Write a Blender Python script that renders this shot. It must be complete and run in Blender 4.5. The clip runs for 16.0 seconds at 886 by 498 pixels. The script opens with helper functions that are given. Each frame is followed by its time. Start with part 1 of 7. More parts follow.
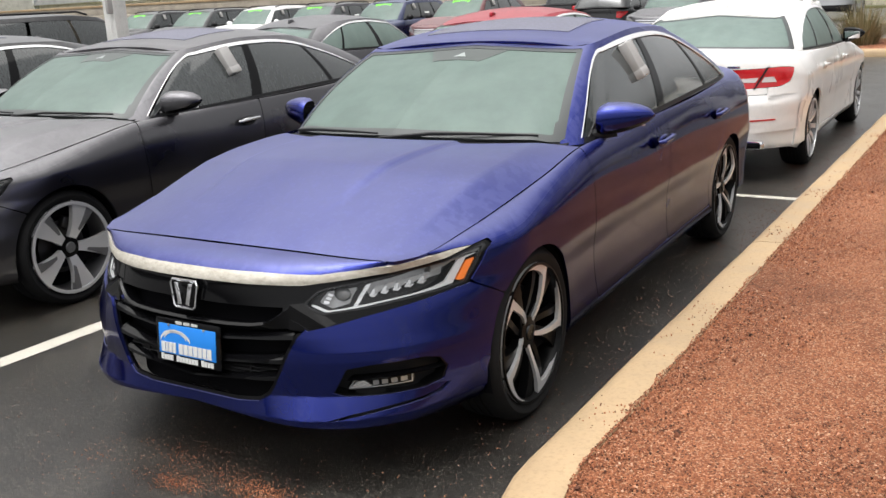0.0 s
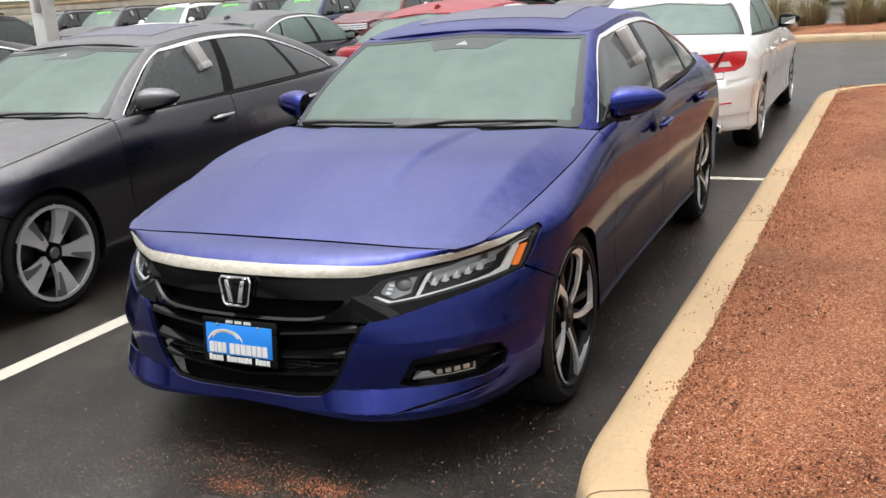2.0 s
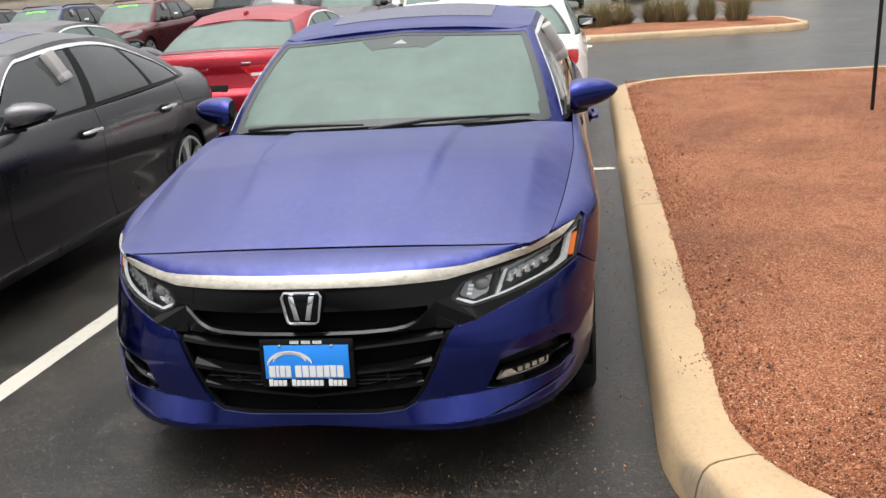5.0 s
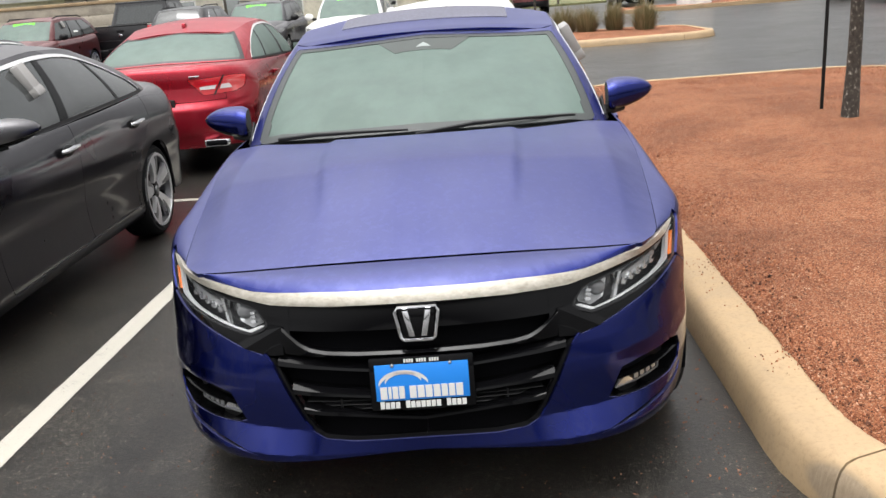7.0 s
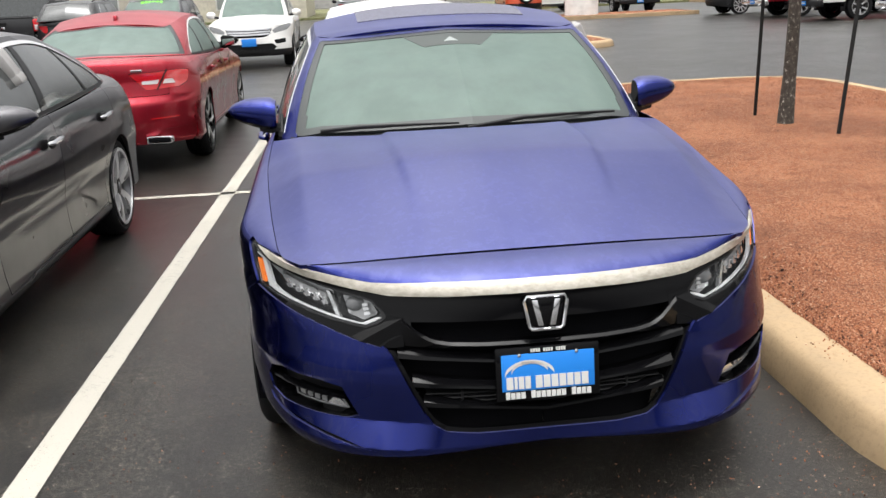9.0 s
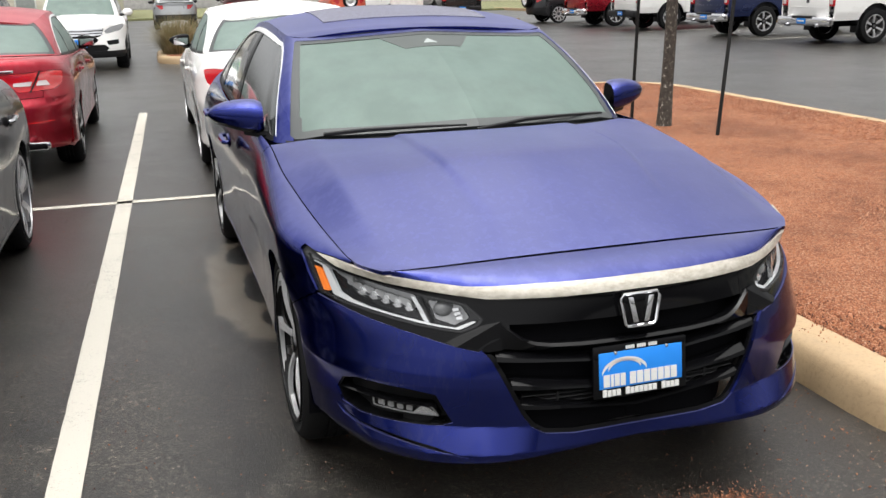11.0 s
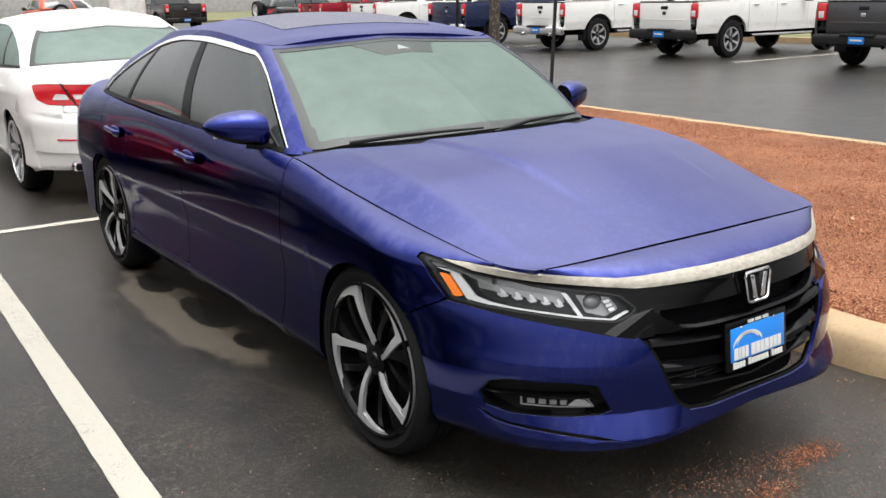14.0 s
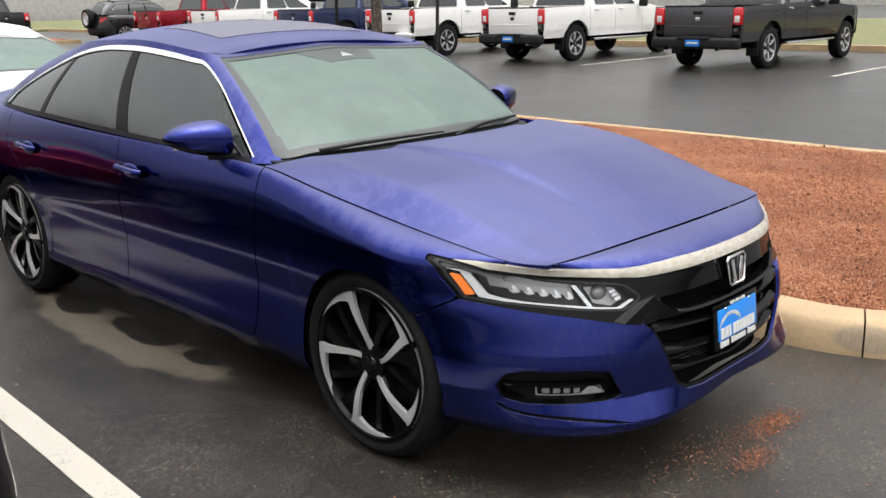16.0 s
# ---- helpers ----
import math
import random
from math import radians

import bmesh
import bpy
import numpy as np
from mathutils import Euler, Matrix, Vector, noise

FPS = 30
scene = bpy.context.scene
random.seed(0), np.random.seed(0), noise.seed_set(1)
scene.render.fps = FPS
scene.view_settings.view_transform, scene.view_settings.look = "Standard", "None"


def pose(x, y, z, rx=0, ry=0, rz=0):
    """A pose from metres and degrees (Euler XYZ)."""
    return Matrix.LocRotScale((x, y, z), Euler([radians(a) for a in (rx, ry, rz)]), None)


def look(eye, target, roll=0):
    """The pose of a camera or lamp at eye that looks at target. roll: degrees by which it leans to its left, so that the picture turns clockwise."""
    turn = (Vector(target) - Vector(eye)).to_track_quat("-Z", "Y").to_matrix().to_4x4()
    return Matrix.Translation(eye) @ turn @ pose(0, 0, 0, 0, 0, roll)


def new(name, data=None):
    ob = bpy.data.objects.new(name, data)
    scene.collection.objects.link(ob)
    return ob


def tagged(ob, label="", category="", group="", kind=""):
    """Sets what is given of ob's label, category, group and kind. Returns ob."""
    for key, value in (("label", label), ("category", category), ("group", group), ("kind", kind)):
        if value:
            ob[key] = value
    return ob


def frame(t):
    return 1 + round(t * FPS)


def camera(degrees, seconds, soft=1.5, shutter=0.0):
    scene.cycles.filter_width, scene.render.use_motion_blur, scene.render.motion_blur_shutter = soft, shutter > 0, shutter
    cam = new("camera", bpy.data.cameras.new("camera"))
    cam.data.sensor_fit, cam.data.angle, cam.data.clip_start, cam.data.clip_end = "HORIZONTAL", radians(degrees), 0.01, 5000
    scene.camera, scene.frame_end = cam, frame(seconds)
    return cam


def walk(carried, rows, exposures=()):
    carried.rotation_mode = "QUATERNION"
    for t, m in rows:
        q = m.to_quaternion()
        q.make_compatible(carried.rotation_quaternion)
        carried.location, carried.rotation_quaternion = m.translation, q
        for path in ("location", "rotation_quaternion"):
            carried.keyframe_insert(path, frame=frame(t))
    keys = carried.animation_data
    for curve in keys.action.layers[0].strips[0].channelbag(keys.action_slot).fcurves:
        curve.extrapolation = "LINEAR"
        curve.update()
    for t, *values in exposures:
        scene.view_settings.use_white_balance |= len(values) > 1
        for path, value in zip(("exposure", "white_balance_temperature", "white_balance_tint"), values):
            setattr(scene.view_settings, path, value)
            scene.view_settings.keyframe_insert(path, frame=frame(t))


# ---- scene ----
cam = camera(51.3, 16.0)
PATH = [
    (0, (-0.097, -0.191, 1.534), (-1.106, 1.456, 1.014), -2.73),
    (0.5, (-0.219, -0.147, 1.540), (-1.221, 1.507, 1.026), -3.82),
    (1, (-0.313, -0.169, 1.534), (-1.293, 1.495, 1.014), -3.59),
    (1.5, (-0.418, -0.298, 1.543), (-1.333, 1.400, 1.012), -3.84),
    (2, (-0.510, -0.402, 1.527), (-1.353, 1.330, 0.988), -3.57),
    (2.5, (-0.662, -0.390, 1.520), (-1.440, 1.373, 0.985), -3.48),
    (3, (-0.824, -0.362, 1.523), (-1.538, 1.436, 1.013), -3.97),
    (3.5, (-0.992, -0.431, 1.516), (-1.580, 1.411, 1.004), -3.99),
    (4, (-1.158, -0.522, 1.529), (-1.621, 1.348, 0.993), -3.89),
    (6.3, (-1.940, -0.662, 1.534), (-2.091, 1.252, 0.973), -3.42),
    (6.5, (-1.994, -0.648, 1.530), (-2.117, 1.268, 0.972), -3.37),
    (7, (-2.156, -0.521, 1.506), (-2.244, 1.403, 0.967), -4.63),
    (7.5, (-2.286, -0.468, 1.505), (-2.357, 1.456, 0.964), -5.06),
    (8, (-2.487, -0.529, 1.522), (-2.476, 1.400, 0.993), -4.32),
    (8.5, (-2.686, -0.540, 1.517), (-2.562, 1.385, 0.988), -2.69),
    (9, (-2.838, -0.482, 1.496), (-2.661, 1.435, 0.953), -2.63),
    (9.2, (-2.900, -0.418, 1.490), (-2.703, 1.496, 0.946), -3.58),
    (11.3, (-3.674, -0.236, 1.504), (-3.067, 1.591, 0.964), -1.56),
    (11.5, (-3.736, -0.179, 1.500), (-3.108, 1.645, 0.971), -2.20),
    (12, (-3.932, -0.142, 1.503), (-3.201, 1.646, 0.981), -2.06),
    (12.5, (-4.181, -0.112, 1.521), (-3.306, 1.608, 0.996), -1.35),
    (13, (-4.339, -0.020, 1.497), (-3.393, 1.659, 0.964), -0.28),
    (13.5, (-4.456, 0.144, 1.495), (-3.462, 1.797, 0.966), -0.74),
    (14, (-4.645, 0.211, 1.501), (-3.542, 1.792, 0.968), -0.96),
    (14.5, (-4.831, 0.259, 1.516), (-3.639, 1.769, 0.968), -0.94),
    (15, (-4.909, 0.370, 1.506), (-3.680, 1.852, 0.964), -1.22),
    (15.5, (-4.975, 0.462, 1.500), (-3.690, 1.900, 0.970), -1.94),
    (16, (-5.064, 0.482, 1.511), (-3.699, 1.846, 0.985), -1.18),
]
walk(cam, [(t, look(eye, target, roll)) for t, eye, target, roll in PATH], [(0, 1.08), (4, 1.1), (8, 1.13), (13, 1.17), (16, 1.17)])

# ---- world and light: low overcast, damp air ----
world = bpy.data.worlds.new("overcast")
scene.world = world
world.use_nodes = True
wn = world.node_tree
sky = wn.nodes.new("ShaderNodeTexSky")
sky.sky_type, sky.sun_disc = "NISHITA", False
sky.sun_elevation, sky.sun_rotation = radians(76), radians(200)
sky.air_density, sky.dust_density, sky.ozone_density = 1.0, 8.0, 0.6
grey = wn.nodes.new("ShaderNodeHueSaturation")
grey.inputs["Saturation"].default_value = 0.06
wn.links.new(sky.outputs["Color"], grey.inputs["Color"])
wn.links.new(grey.outputs["Color"], wn.nodes["Background"].inputs["Color"])
wn.nodes["Background"].inputs["Strength"].default_value = 0.115

sun_data = bpy.data.lights.new("sun", "SUN")
sun_data.energy, sun_data.angle, sun_data.color = 0.9, radians(100), (1.0, 0.97, 0.93)
sun = new("sun", sun_data)
sun.matrix_world = look((0, 0, 30), (0.6, 1.6, 14))


# ---- materials ----
def mat(name, color, rough=0.5, metal=0.0, coat=0.0, coat_rough=0.05, spec=0.5, alpha=1.0, emit=0.0):
    m = bpy.data.materials.new(name)
    m.use_nodes = True
    b = m.node_tree.nodes["Principled BSDF"]
    b.inputs["Base Color"].default_value = (*color, 1)
    b.inputs["Roughness"].default_value = rough
    b.inputs["Metallic"].default_value = metal
    b.inputs["Coat Weight"].default_value = coat
    b.inputs["Coat Roughness"].default_value = coat_rough
    b.inputs["Specular IOR Level"].default_value = spec
    b.inputs["Alpha"].default_value = alpha
    if emit:
        b.inputs["Emission Color"].default_value = (*color, 1)
        b.inputs["Emission Strength"].default_value = emit
    return m


def nd(m, kind, **values):
    n = m.node_tree.nodes.new(kind)
    for key, value in values.items():
        n.inputs[key].default_value = value
    return n


def ln(m, a, b):
    m.node_tree.links.new(a, b)


def coords(m, scale=(1, 1, 1)):
    t = m.node_tree.nodes.new("ShaderNodeTexCoord")
    g = nd(m, "ShaderNodeMapping", Scale=scale)
    ln(m, t.outputs["Object"], g.inputs["Vector"])
    return g.outputs["Vector"]


def noise_tex(m, vec, scale, detail=4.0, rough=0.6):
    n = nd(m, "ShaderNodeTexNoise", Scale=scale, Detail=detail, Roughness=rough)
    ln(m, vec, n.inputs["Vector"])
    return n.outputs["Fac"]


def ramp(m, fac, stops):
    r = m.node_tree.nodes.new("ShaderNodeValToRGB")
    e = r.color_ramp.elements
    while len(e) < len(stops):
        e.new(0.5)
    for el, (p, c) in zip(e, stops):
        el.position = p
        el.color = (*c, 1) if len(c) == 3 else c
    ln(m, fac, r.inputs["Fac"])
    return r.outputs["Color"]


def remap(m, fac, a, b, c, d):
    r = nd(m, "ShaderNodeMapRange")
    for i, v in enumerate((a, b, c, d)):
        r.inputs[i + 1].default_value = v
    ln(m, fac, r.inputs[0])
    return r.outputs[0]


def mixc(m, fac, a, b, blend="MIX"):
    n = m.node_tree.nodes.new("ShaderNodeMix")
    n.data_type, n.blend_type = "RGBA", blend
    for src, i in ((fac, 0), (a, 6), (b, 7)):
        if isinstance(src, (int, float)):
            n.inputs[i].default_value = src
        elif isinstance(src, tuple):
            n.inputs[i].default_value = (*src, 1)
        else:
            ln(m, src, n.inputs[i])
    return n.outputs[2]


def bump(m, fac, strength, distance):
    n = nd(m, "ShaderNodeBump", Strength=strength, Distance=distance)
    ln(m, fac, n.inputs["Height"])
    ln(m, n.outputs["Normal"], m.node_tree.nodes["Principled BSDF"].inputs["Normal"])
    return n


def bsdf(m):
    return m.node_tree.nodes["Principled BSDF"]


def paint(name, color, metal=0.35, rough=0.32):
    """Car paint under a clear coat, with a film of dew and dried drops, and sky light painted on upward faces."""
    m = mat(name, color, rough, metal, 1.0, 0.06)
    v = coords(m)
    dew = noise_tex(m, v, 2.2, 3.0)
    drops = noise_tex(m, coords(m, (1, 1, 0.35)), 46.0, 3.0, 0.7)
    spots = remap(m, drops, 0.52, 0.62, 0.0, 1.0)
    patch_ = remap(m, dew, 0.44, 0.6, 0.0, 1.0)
    both = nd(m, "ShaderNodeMath")
    both.operation = "MULTIPLY"
    ln(m, spots, both.inputs[0])
    ln(m, patch_, both.inputs[1])
    # fine dew lies on the faces that look up, not the flanks; sky light is painted with it
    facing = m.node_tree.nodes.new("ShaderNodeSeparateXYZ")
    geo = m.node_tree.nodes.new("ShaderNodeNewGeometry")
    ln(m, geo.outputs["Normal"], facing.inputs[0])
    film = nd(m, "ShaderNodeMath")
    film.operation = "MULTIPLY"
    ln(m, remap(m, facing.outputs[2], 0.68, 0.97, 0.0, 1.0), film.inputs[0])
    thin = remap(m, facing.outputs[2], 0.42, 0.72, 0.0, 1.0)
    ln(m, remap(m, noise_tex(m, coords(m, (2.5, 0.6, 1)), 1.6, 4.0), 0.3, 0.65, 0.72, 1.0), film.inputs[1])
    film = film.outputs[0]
    vivid = max(color) > 4 * min(color)
    ln(m, remap(m, film, 0, 1, 1.33, 1.68 if vivid else 1.48), bsdf(m).inputs["Coat IOR"])
    bsdf(m).inputs["Specular Tint"].default_value = (*(min(1, 0.2 + 0.9 * c) for c in color), 1) if metal > 0.5 else (1, 1, 1, 1)
    ln(m, remap(m, film, 0, 1, 0.0, 0.8 if vivid else 0.35), bsdf(m).inputs["Sheen Weight"])
    bsdf(m).inputs["Sheen Tint"].default_value = (*(0.45 + 0.55 * c / max(color) for c in color), 1)
    bsdf(m).inputs["Sheen Roughness"].default_value = 0.32
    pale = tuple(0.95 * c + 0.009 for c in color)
    # upward faces paled beyond dew: the sky's light put into the base colour
    skylit_dew = tuple(min(0.8, 0.9 * c + 0.037) for c in color)
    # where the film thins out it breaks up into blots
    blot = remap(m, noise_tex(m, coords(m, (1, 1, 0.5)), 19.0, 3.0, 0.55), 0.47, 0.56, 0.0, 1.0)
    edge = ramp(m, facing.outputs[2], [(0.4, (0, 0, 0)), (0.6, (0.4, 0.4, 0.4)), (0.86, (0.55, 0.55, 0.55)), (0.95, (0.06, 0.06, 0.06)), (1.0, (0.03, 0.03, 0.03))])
    bare = nd(m, "ShaderNodeMath")
    bare.operation = "MULTIPLY"
    ln(m, blot, bare.inputs[0])
    ln(m, edge, bare.inputs[1])
    wet = mixc(m, spots, skylit_dew, tuple(c * 1.25 for c in skylit_dew))
    ln(m, mixc(m, bare.outputs[0], mixc(m, film, mixc(m, both.outputs[0], color, pale), wet), tuple(c * (1.25 if vivid else 1.1) for c in skylit_dew)), bsdf(m).inputs["Base Color"])
    ln(m, remap(m, thin, 0, 1, 0.08, 0.34), bsdf(m).inputs["Coat Roughness"])
    ln(m, remap(m, thin, 0, 1, metal, 0.55 * metal), bsdf(m).inputs["Metallic"])
    matt = nd(m, "ShaderNodeMath")
    ln(m, remap(m, dew, 0.3, 0.7, rough - 0.06, rough + 0.1), matt.inputs[0])
    ln(m, remap(m, thin, 0, 1, 0.0, 0.2), matt.inputs[1])
    ln(m, matt.outputs[0], bsdf(m).inputs["Roughness"])
    return m


def asphalt_material():
    m = mat("wet_asphalt", (0.03, 0.03, 0.03), 0.5)
    v = coords(m)
    fine = noise_tex(m, v, 300.0, 3.0, 0.7)
    stones = nd(m, "ShaderNodeTexVoronoi", Scale=230.0)
    ln(m, v, stones.inputs["Vector"])
    large = noise_tex(m, v, 0.55, 5.0, 0.62)
    mid = noise_tex(m, v, 3.1, 5.0, 0.65)
    base = ramp(m, fine, [(0.3, (0.004, 0.004, 0.0039)), (0.56, (0.0165, 0.0158, 0.015)), (0.68, (0.19, 0.18, 0.16))])
    dry = ramp(m, large, [(0.4, (0.8, 0.8, 0.81)), (0.64, (1.3, 1.27, 1.22))])
    tone = mixc(m, 1.0, base, dry, "MULTIPLY")
    tone = mixc(m, 1.0, tone, ramp(m, mid, [(0.36, (0.6, 0.6, 0.6)), (0.62, (1.5, 1.47, 1.42))]), "MULTIPLY")
    grit = nd(m, "ShaderNodeTexVoronoi", Scale=115.0)
    ln(m, v, grit.inputs["Vector"])
    grit_tone = m.node_tree.nodes.new("ShaderNodeSeparateColor")
    ln(m, grit.outputs["Color"], grit_tone.inputs["Color"])
    tone = mixc(m, 1.0, tone, ramp(m, grit_tone.outputs[0], [(0.0, (0.35, 0.35, 0.35)), (0.6, (0.85, 0.84, 0.82)), (0.9, (1.7, 1.65, 1.55)), (1.0, (3.6, 3.4, 3.1))]), "MULTIPLY")
    # a dried film of pale silt beside the blue car, with dark puddles left in it
    edge = remap(m, noise_tex(m, v, 5.0, 4.0, 0.55), 0.2, 0.8, -0.3, 0.3)

    def oval(cx, cy, rx, ry, inner, outer):
        g = nd(m, "ShaderNodeMapping", Location=(-cx / rx, -cy / ry, 0), Scale=(1 / rx, 1 / ry, 1))
        tc = m.node_tree.nodes.new("ShaderNodeTexCoord")
        ln(m, tc.outputs["Object"], g.inputs["Vector"])
        length = nd(m, "ShaderNodeVectorMath")
        length.operation = "LENGTH"
        ln(m, g.outputs["Vector"], length.inputs[0])
        wob = nd(m, "ShaderNodeMath")
        wob.operation = "ADD"
        ln(m, length.outputs["Value"], wob.inputs[0])
        ln(m, edge, wob.inputs[1])
        return remap(m, wob.outputs[0], inner, outer, 1.0, 0.0)
    silt = oval(-3.23, 4.52, 0.17, 0.88, 0.9, 1.05)
    tone = mixc(m, silt, tone, mixc(m, fine, (0.03, 0.026, 0.02), (0.17, 0.145, 0.115)))
    for cx, cy, rx, ry in ((-3.17, 5.08, 0.10, 0.2), (-3.13, 4.42, 0.10, 0.28), (-3.13, 3.94, 0.06, 0.12)):
        tone = mixc(m, oval(cx, cy, rx, ry, 0.92, 1.02), tone, (0.006, 0.0058, 0.0055))
    ln(m, tone, bsdf(m).inputs["Base Color"])
    both = mixc(m, 0.45, large, mid)
    ln(m, remap(m, both, 0.36, 0.64, 0.34, 0.5), bsdf(m).inputs["Roughness"])
    bsdf(m).inputs["Specular IOR Level"].default_value = 0.3
    bsdf(m).inputs["Coat IOR"].default_value = 1.33
    ln(m, remap(m, both, 0.36, 0.62, 1.0, 0.8), bsdf(m).inputs["Coat Weight"])
    bsdf(m).inputs["Coat Roughness"].default_value = 0.3
    h = mixc(m, 0.5, fine, mixc(m, 0.5, stones.outputs["Distance"], grit.outputs["Distance"]))
    bump(m, h, 0.8, 0.006)
    grain = nd(m, "ShaderNodeBump", Strength=0.3, Distance=0.004)
    ln(m, h, grain.inputs["Height"])
    ln(m, grain.outputs["Normal"], bsdf(m).inputs["Coat Normal"])
    return m


def concrete_material(name="kerb_concrete", color=(0.37, 0.262, 0.15), scrape=None):
    m = mat(name, color, 0.75)
    v = coords(m)
    a, b = noise_tex(m, v, 2.4, 6.0, 0.65), noise_tex(m, v, 60.0, 4.0, 0.7)
    dark, pale = tuple(c * 0.74 for c in color), tuple(min(1, c * 1.18) for c in color)
    c1 = ramp(m, a, [(0.32, dark), (0.5, color), (0.7, pale)])
    c2 = ramp(m, b, [(0.3, (0.7, 0.68, 0.66)), (0.5, (1, 1, 1))])
    tone = mixc(m, 0.7, c1, c2, "MULTIPLY")
    if scrape:
        # a tyre has scraped the corner grey
        tc = m.node_tree.nodes.new("ShaderNodeTexCoord")
        g = nd(m, "ShaderNodeMapping", Location=tuple(-c / r for c, r in scrape), Scale=tuple(1 / r for _, r in scrape))
        ln(m, tc.outputs["Object"], g.inputs["Vector"])
        far = nd(m, "ShaderNodeVectorMath")
        far.operation = "LENGTH"
        ln(m, g.outputs["Vector"], far.inputs[0])
        streak = noise_tex(m, coords(m, (30, 30, 6)), 3.0, 4.0, 0.6)
        tone = mixc(m, remap(m, far.outputs["Value"], 0.85, 1.05, 0.8, 0.0), tone, mixc(m, streak, (0.10, 0.075, 0.05), (0.34, 0.27, 0.19)))
    ln(m, tone, bsdf(m).inputs["Base Color"])
    ln(m, remap(m, a, 0.35, 0.65, 0.45, 0.85), bsdf(m).inputs["Roughness"])
    bump(m, b, 0.35, 0.003)
    return m


def gravel_material():
    """Damp decomposed red granite."""
    m = mat("red_granite_gravel", (0.4, 0.16, 0.09), 0.85, spec=0.3)
    v = coords(m)
    cell = nd(m, "ShaderNodeTexVoronoi", Scale=200.0)
    ln(m, v, cell.inputs["Vector"])
    cell2 = nd(m, "ShaderNodeTexVoronoi", Scale=360.0)
    ln(m, v, cell2.inputs["Vector"])
    big = noise_tex(m, v, 1.1, 6.0, 0.62)
    sep = m.node_tree.nodes.new("ShaderNodeSeparateColor")
    ln(m, cell.outputs["Color"], sep.inputs["Color"])
    tone = ramp(m, sep.outputs[0], [(0.0, (0.07, 0.027, 0.014)), (0.28, (0.245, 0.087, 0.039)), (0.78, (0.365, 0.143, 0.069)), (1.0, (0.54, 0.33, 0.21))])
    wet = ramp(m, big, [(0.36, (0.72, 0.68, 0.66)), (0.6, (1.08, 1.05, 1.02))])
    damp = ramp(m, noise_tex(m, v, 7.0, 5.0, 0.7), [(0.34, (0.74, 0.71, 0.69)), (0.46, (1, 1, 1))])
    ln(m, mixc(m, 1.0, mixc(m, 1.0, tone, wet, "MULTIPLY"), damp, "MULTIPLY"), bsdf(m).inputs["Base Color"])
    h = mixc(m, 0.4, cell.outputs["Distance"], cell2.outputs["Distance"])
    bump(m, h, 0.9, 0.012).invert = True
    return m


def chip_material():
    m = mat("granite_chips", (0.4, 0.17, 0.1), 0.8, spec=0.3)
    g = m.node_tree.nodes.new("ShaderNodeNewGeometry")
    tone = ramp(m, g.outputs["Random Per Island"], [(0.0, (0.03, 0.013, 0.008)), (0.24, (0.16, 0.056, 0.027)), (0.7, (0.36, 0.137, 0.067)), (0.93, (0.43, 0.18, 0.092)), (1.0, (0.64, 0.42, 0.29))])
    ln(m, tone, bsdf(m).inputs["Base Color"])
    return m


def line_material():
    m = mat("worn_white_paint", (0.42, 0.4, 0.345), 0.6)
    v = coords(m)
    a, b = noise_tex(m, v, 120.0, 3.0, 0.75), noise_tex(m, v, 3.0, 5.0)
    w = mixc(m, 0.35, a, b)
    ln(m, ramp(m, w, [(0.36, (0.12, 0.12, 0.115)), (0.44, (0.42, 0.4, 0.345))]), bsdf(m).inputs["Base Color"])
    bump(m, a, 0.4, 0.002)
    return m


def tinted_glass(name, color, rough=0.08, streaks=0.35):
    m = mat(name, color, rough, 0.0, 1.0, 0.03)
    v = coords(m, (9, 9, 1.2))
    a = noise_tex(m, v, 6.0, 4.0, 0.6)
    pale = tuple(c * (1 + streaks) + 0.03 * streaks for c in color)
    ln(m, mixc(m, remap(m, a, 0.4, 0.65, 0, 1), color, pale), bsdf(m).inputs["Base Color"])
    ln(m, remap(m, a, 0.35, 0.65, 0.03, 0.12), bsdf(m).inputs["Coat Roughness"])
    return m


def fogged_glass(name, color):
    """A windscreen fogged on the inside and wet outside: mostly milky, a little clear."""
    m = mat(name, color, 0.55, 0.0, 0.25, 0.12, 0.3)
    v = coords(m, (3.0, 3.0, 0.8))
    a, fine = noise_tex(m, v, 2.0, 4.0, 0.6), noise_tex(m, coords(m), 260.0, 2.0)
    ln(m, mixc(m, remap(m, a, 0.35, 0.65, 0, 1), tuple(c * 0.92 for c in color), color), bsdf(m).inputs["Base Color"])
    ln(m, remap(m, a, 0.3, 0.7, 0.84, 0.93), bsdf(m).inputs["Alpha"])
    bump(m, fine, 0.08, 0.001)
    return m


ASPHALT, KERB, GRAVEL, CHIPS, LINE = asphalt_material(), concrete_material(scrape=((-1.16, 0.13), (1.83, 0.17), (0.07, 0.066))), gravel_material(), chip_material(), line_material()
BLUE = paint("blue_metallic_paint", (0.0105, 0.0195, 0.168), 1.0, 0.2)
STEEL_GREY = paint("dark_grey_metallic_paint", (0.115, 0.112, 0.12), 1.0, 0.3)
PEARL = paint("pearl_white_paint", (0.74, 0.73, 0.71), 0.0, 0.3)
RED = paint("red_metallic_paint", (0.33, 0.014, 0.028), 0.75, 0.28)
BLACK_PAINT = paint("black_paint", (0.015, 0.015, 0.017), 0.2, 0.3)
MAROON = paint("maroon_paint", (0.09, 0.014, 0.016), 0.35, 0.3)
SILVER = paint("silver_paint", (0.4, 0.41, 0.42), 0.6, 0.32)
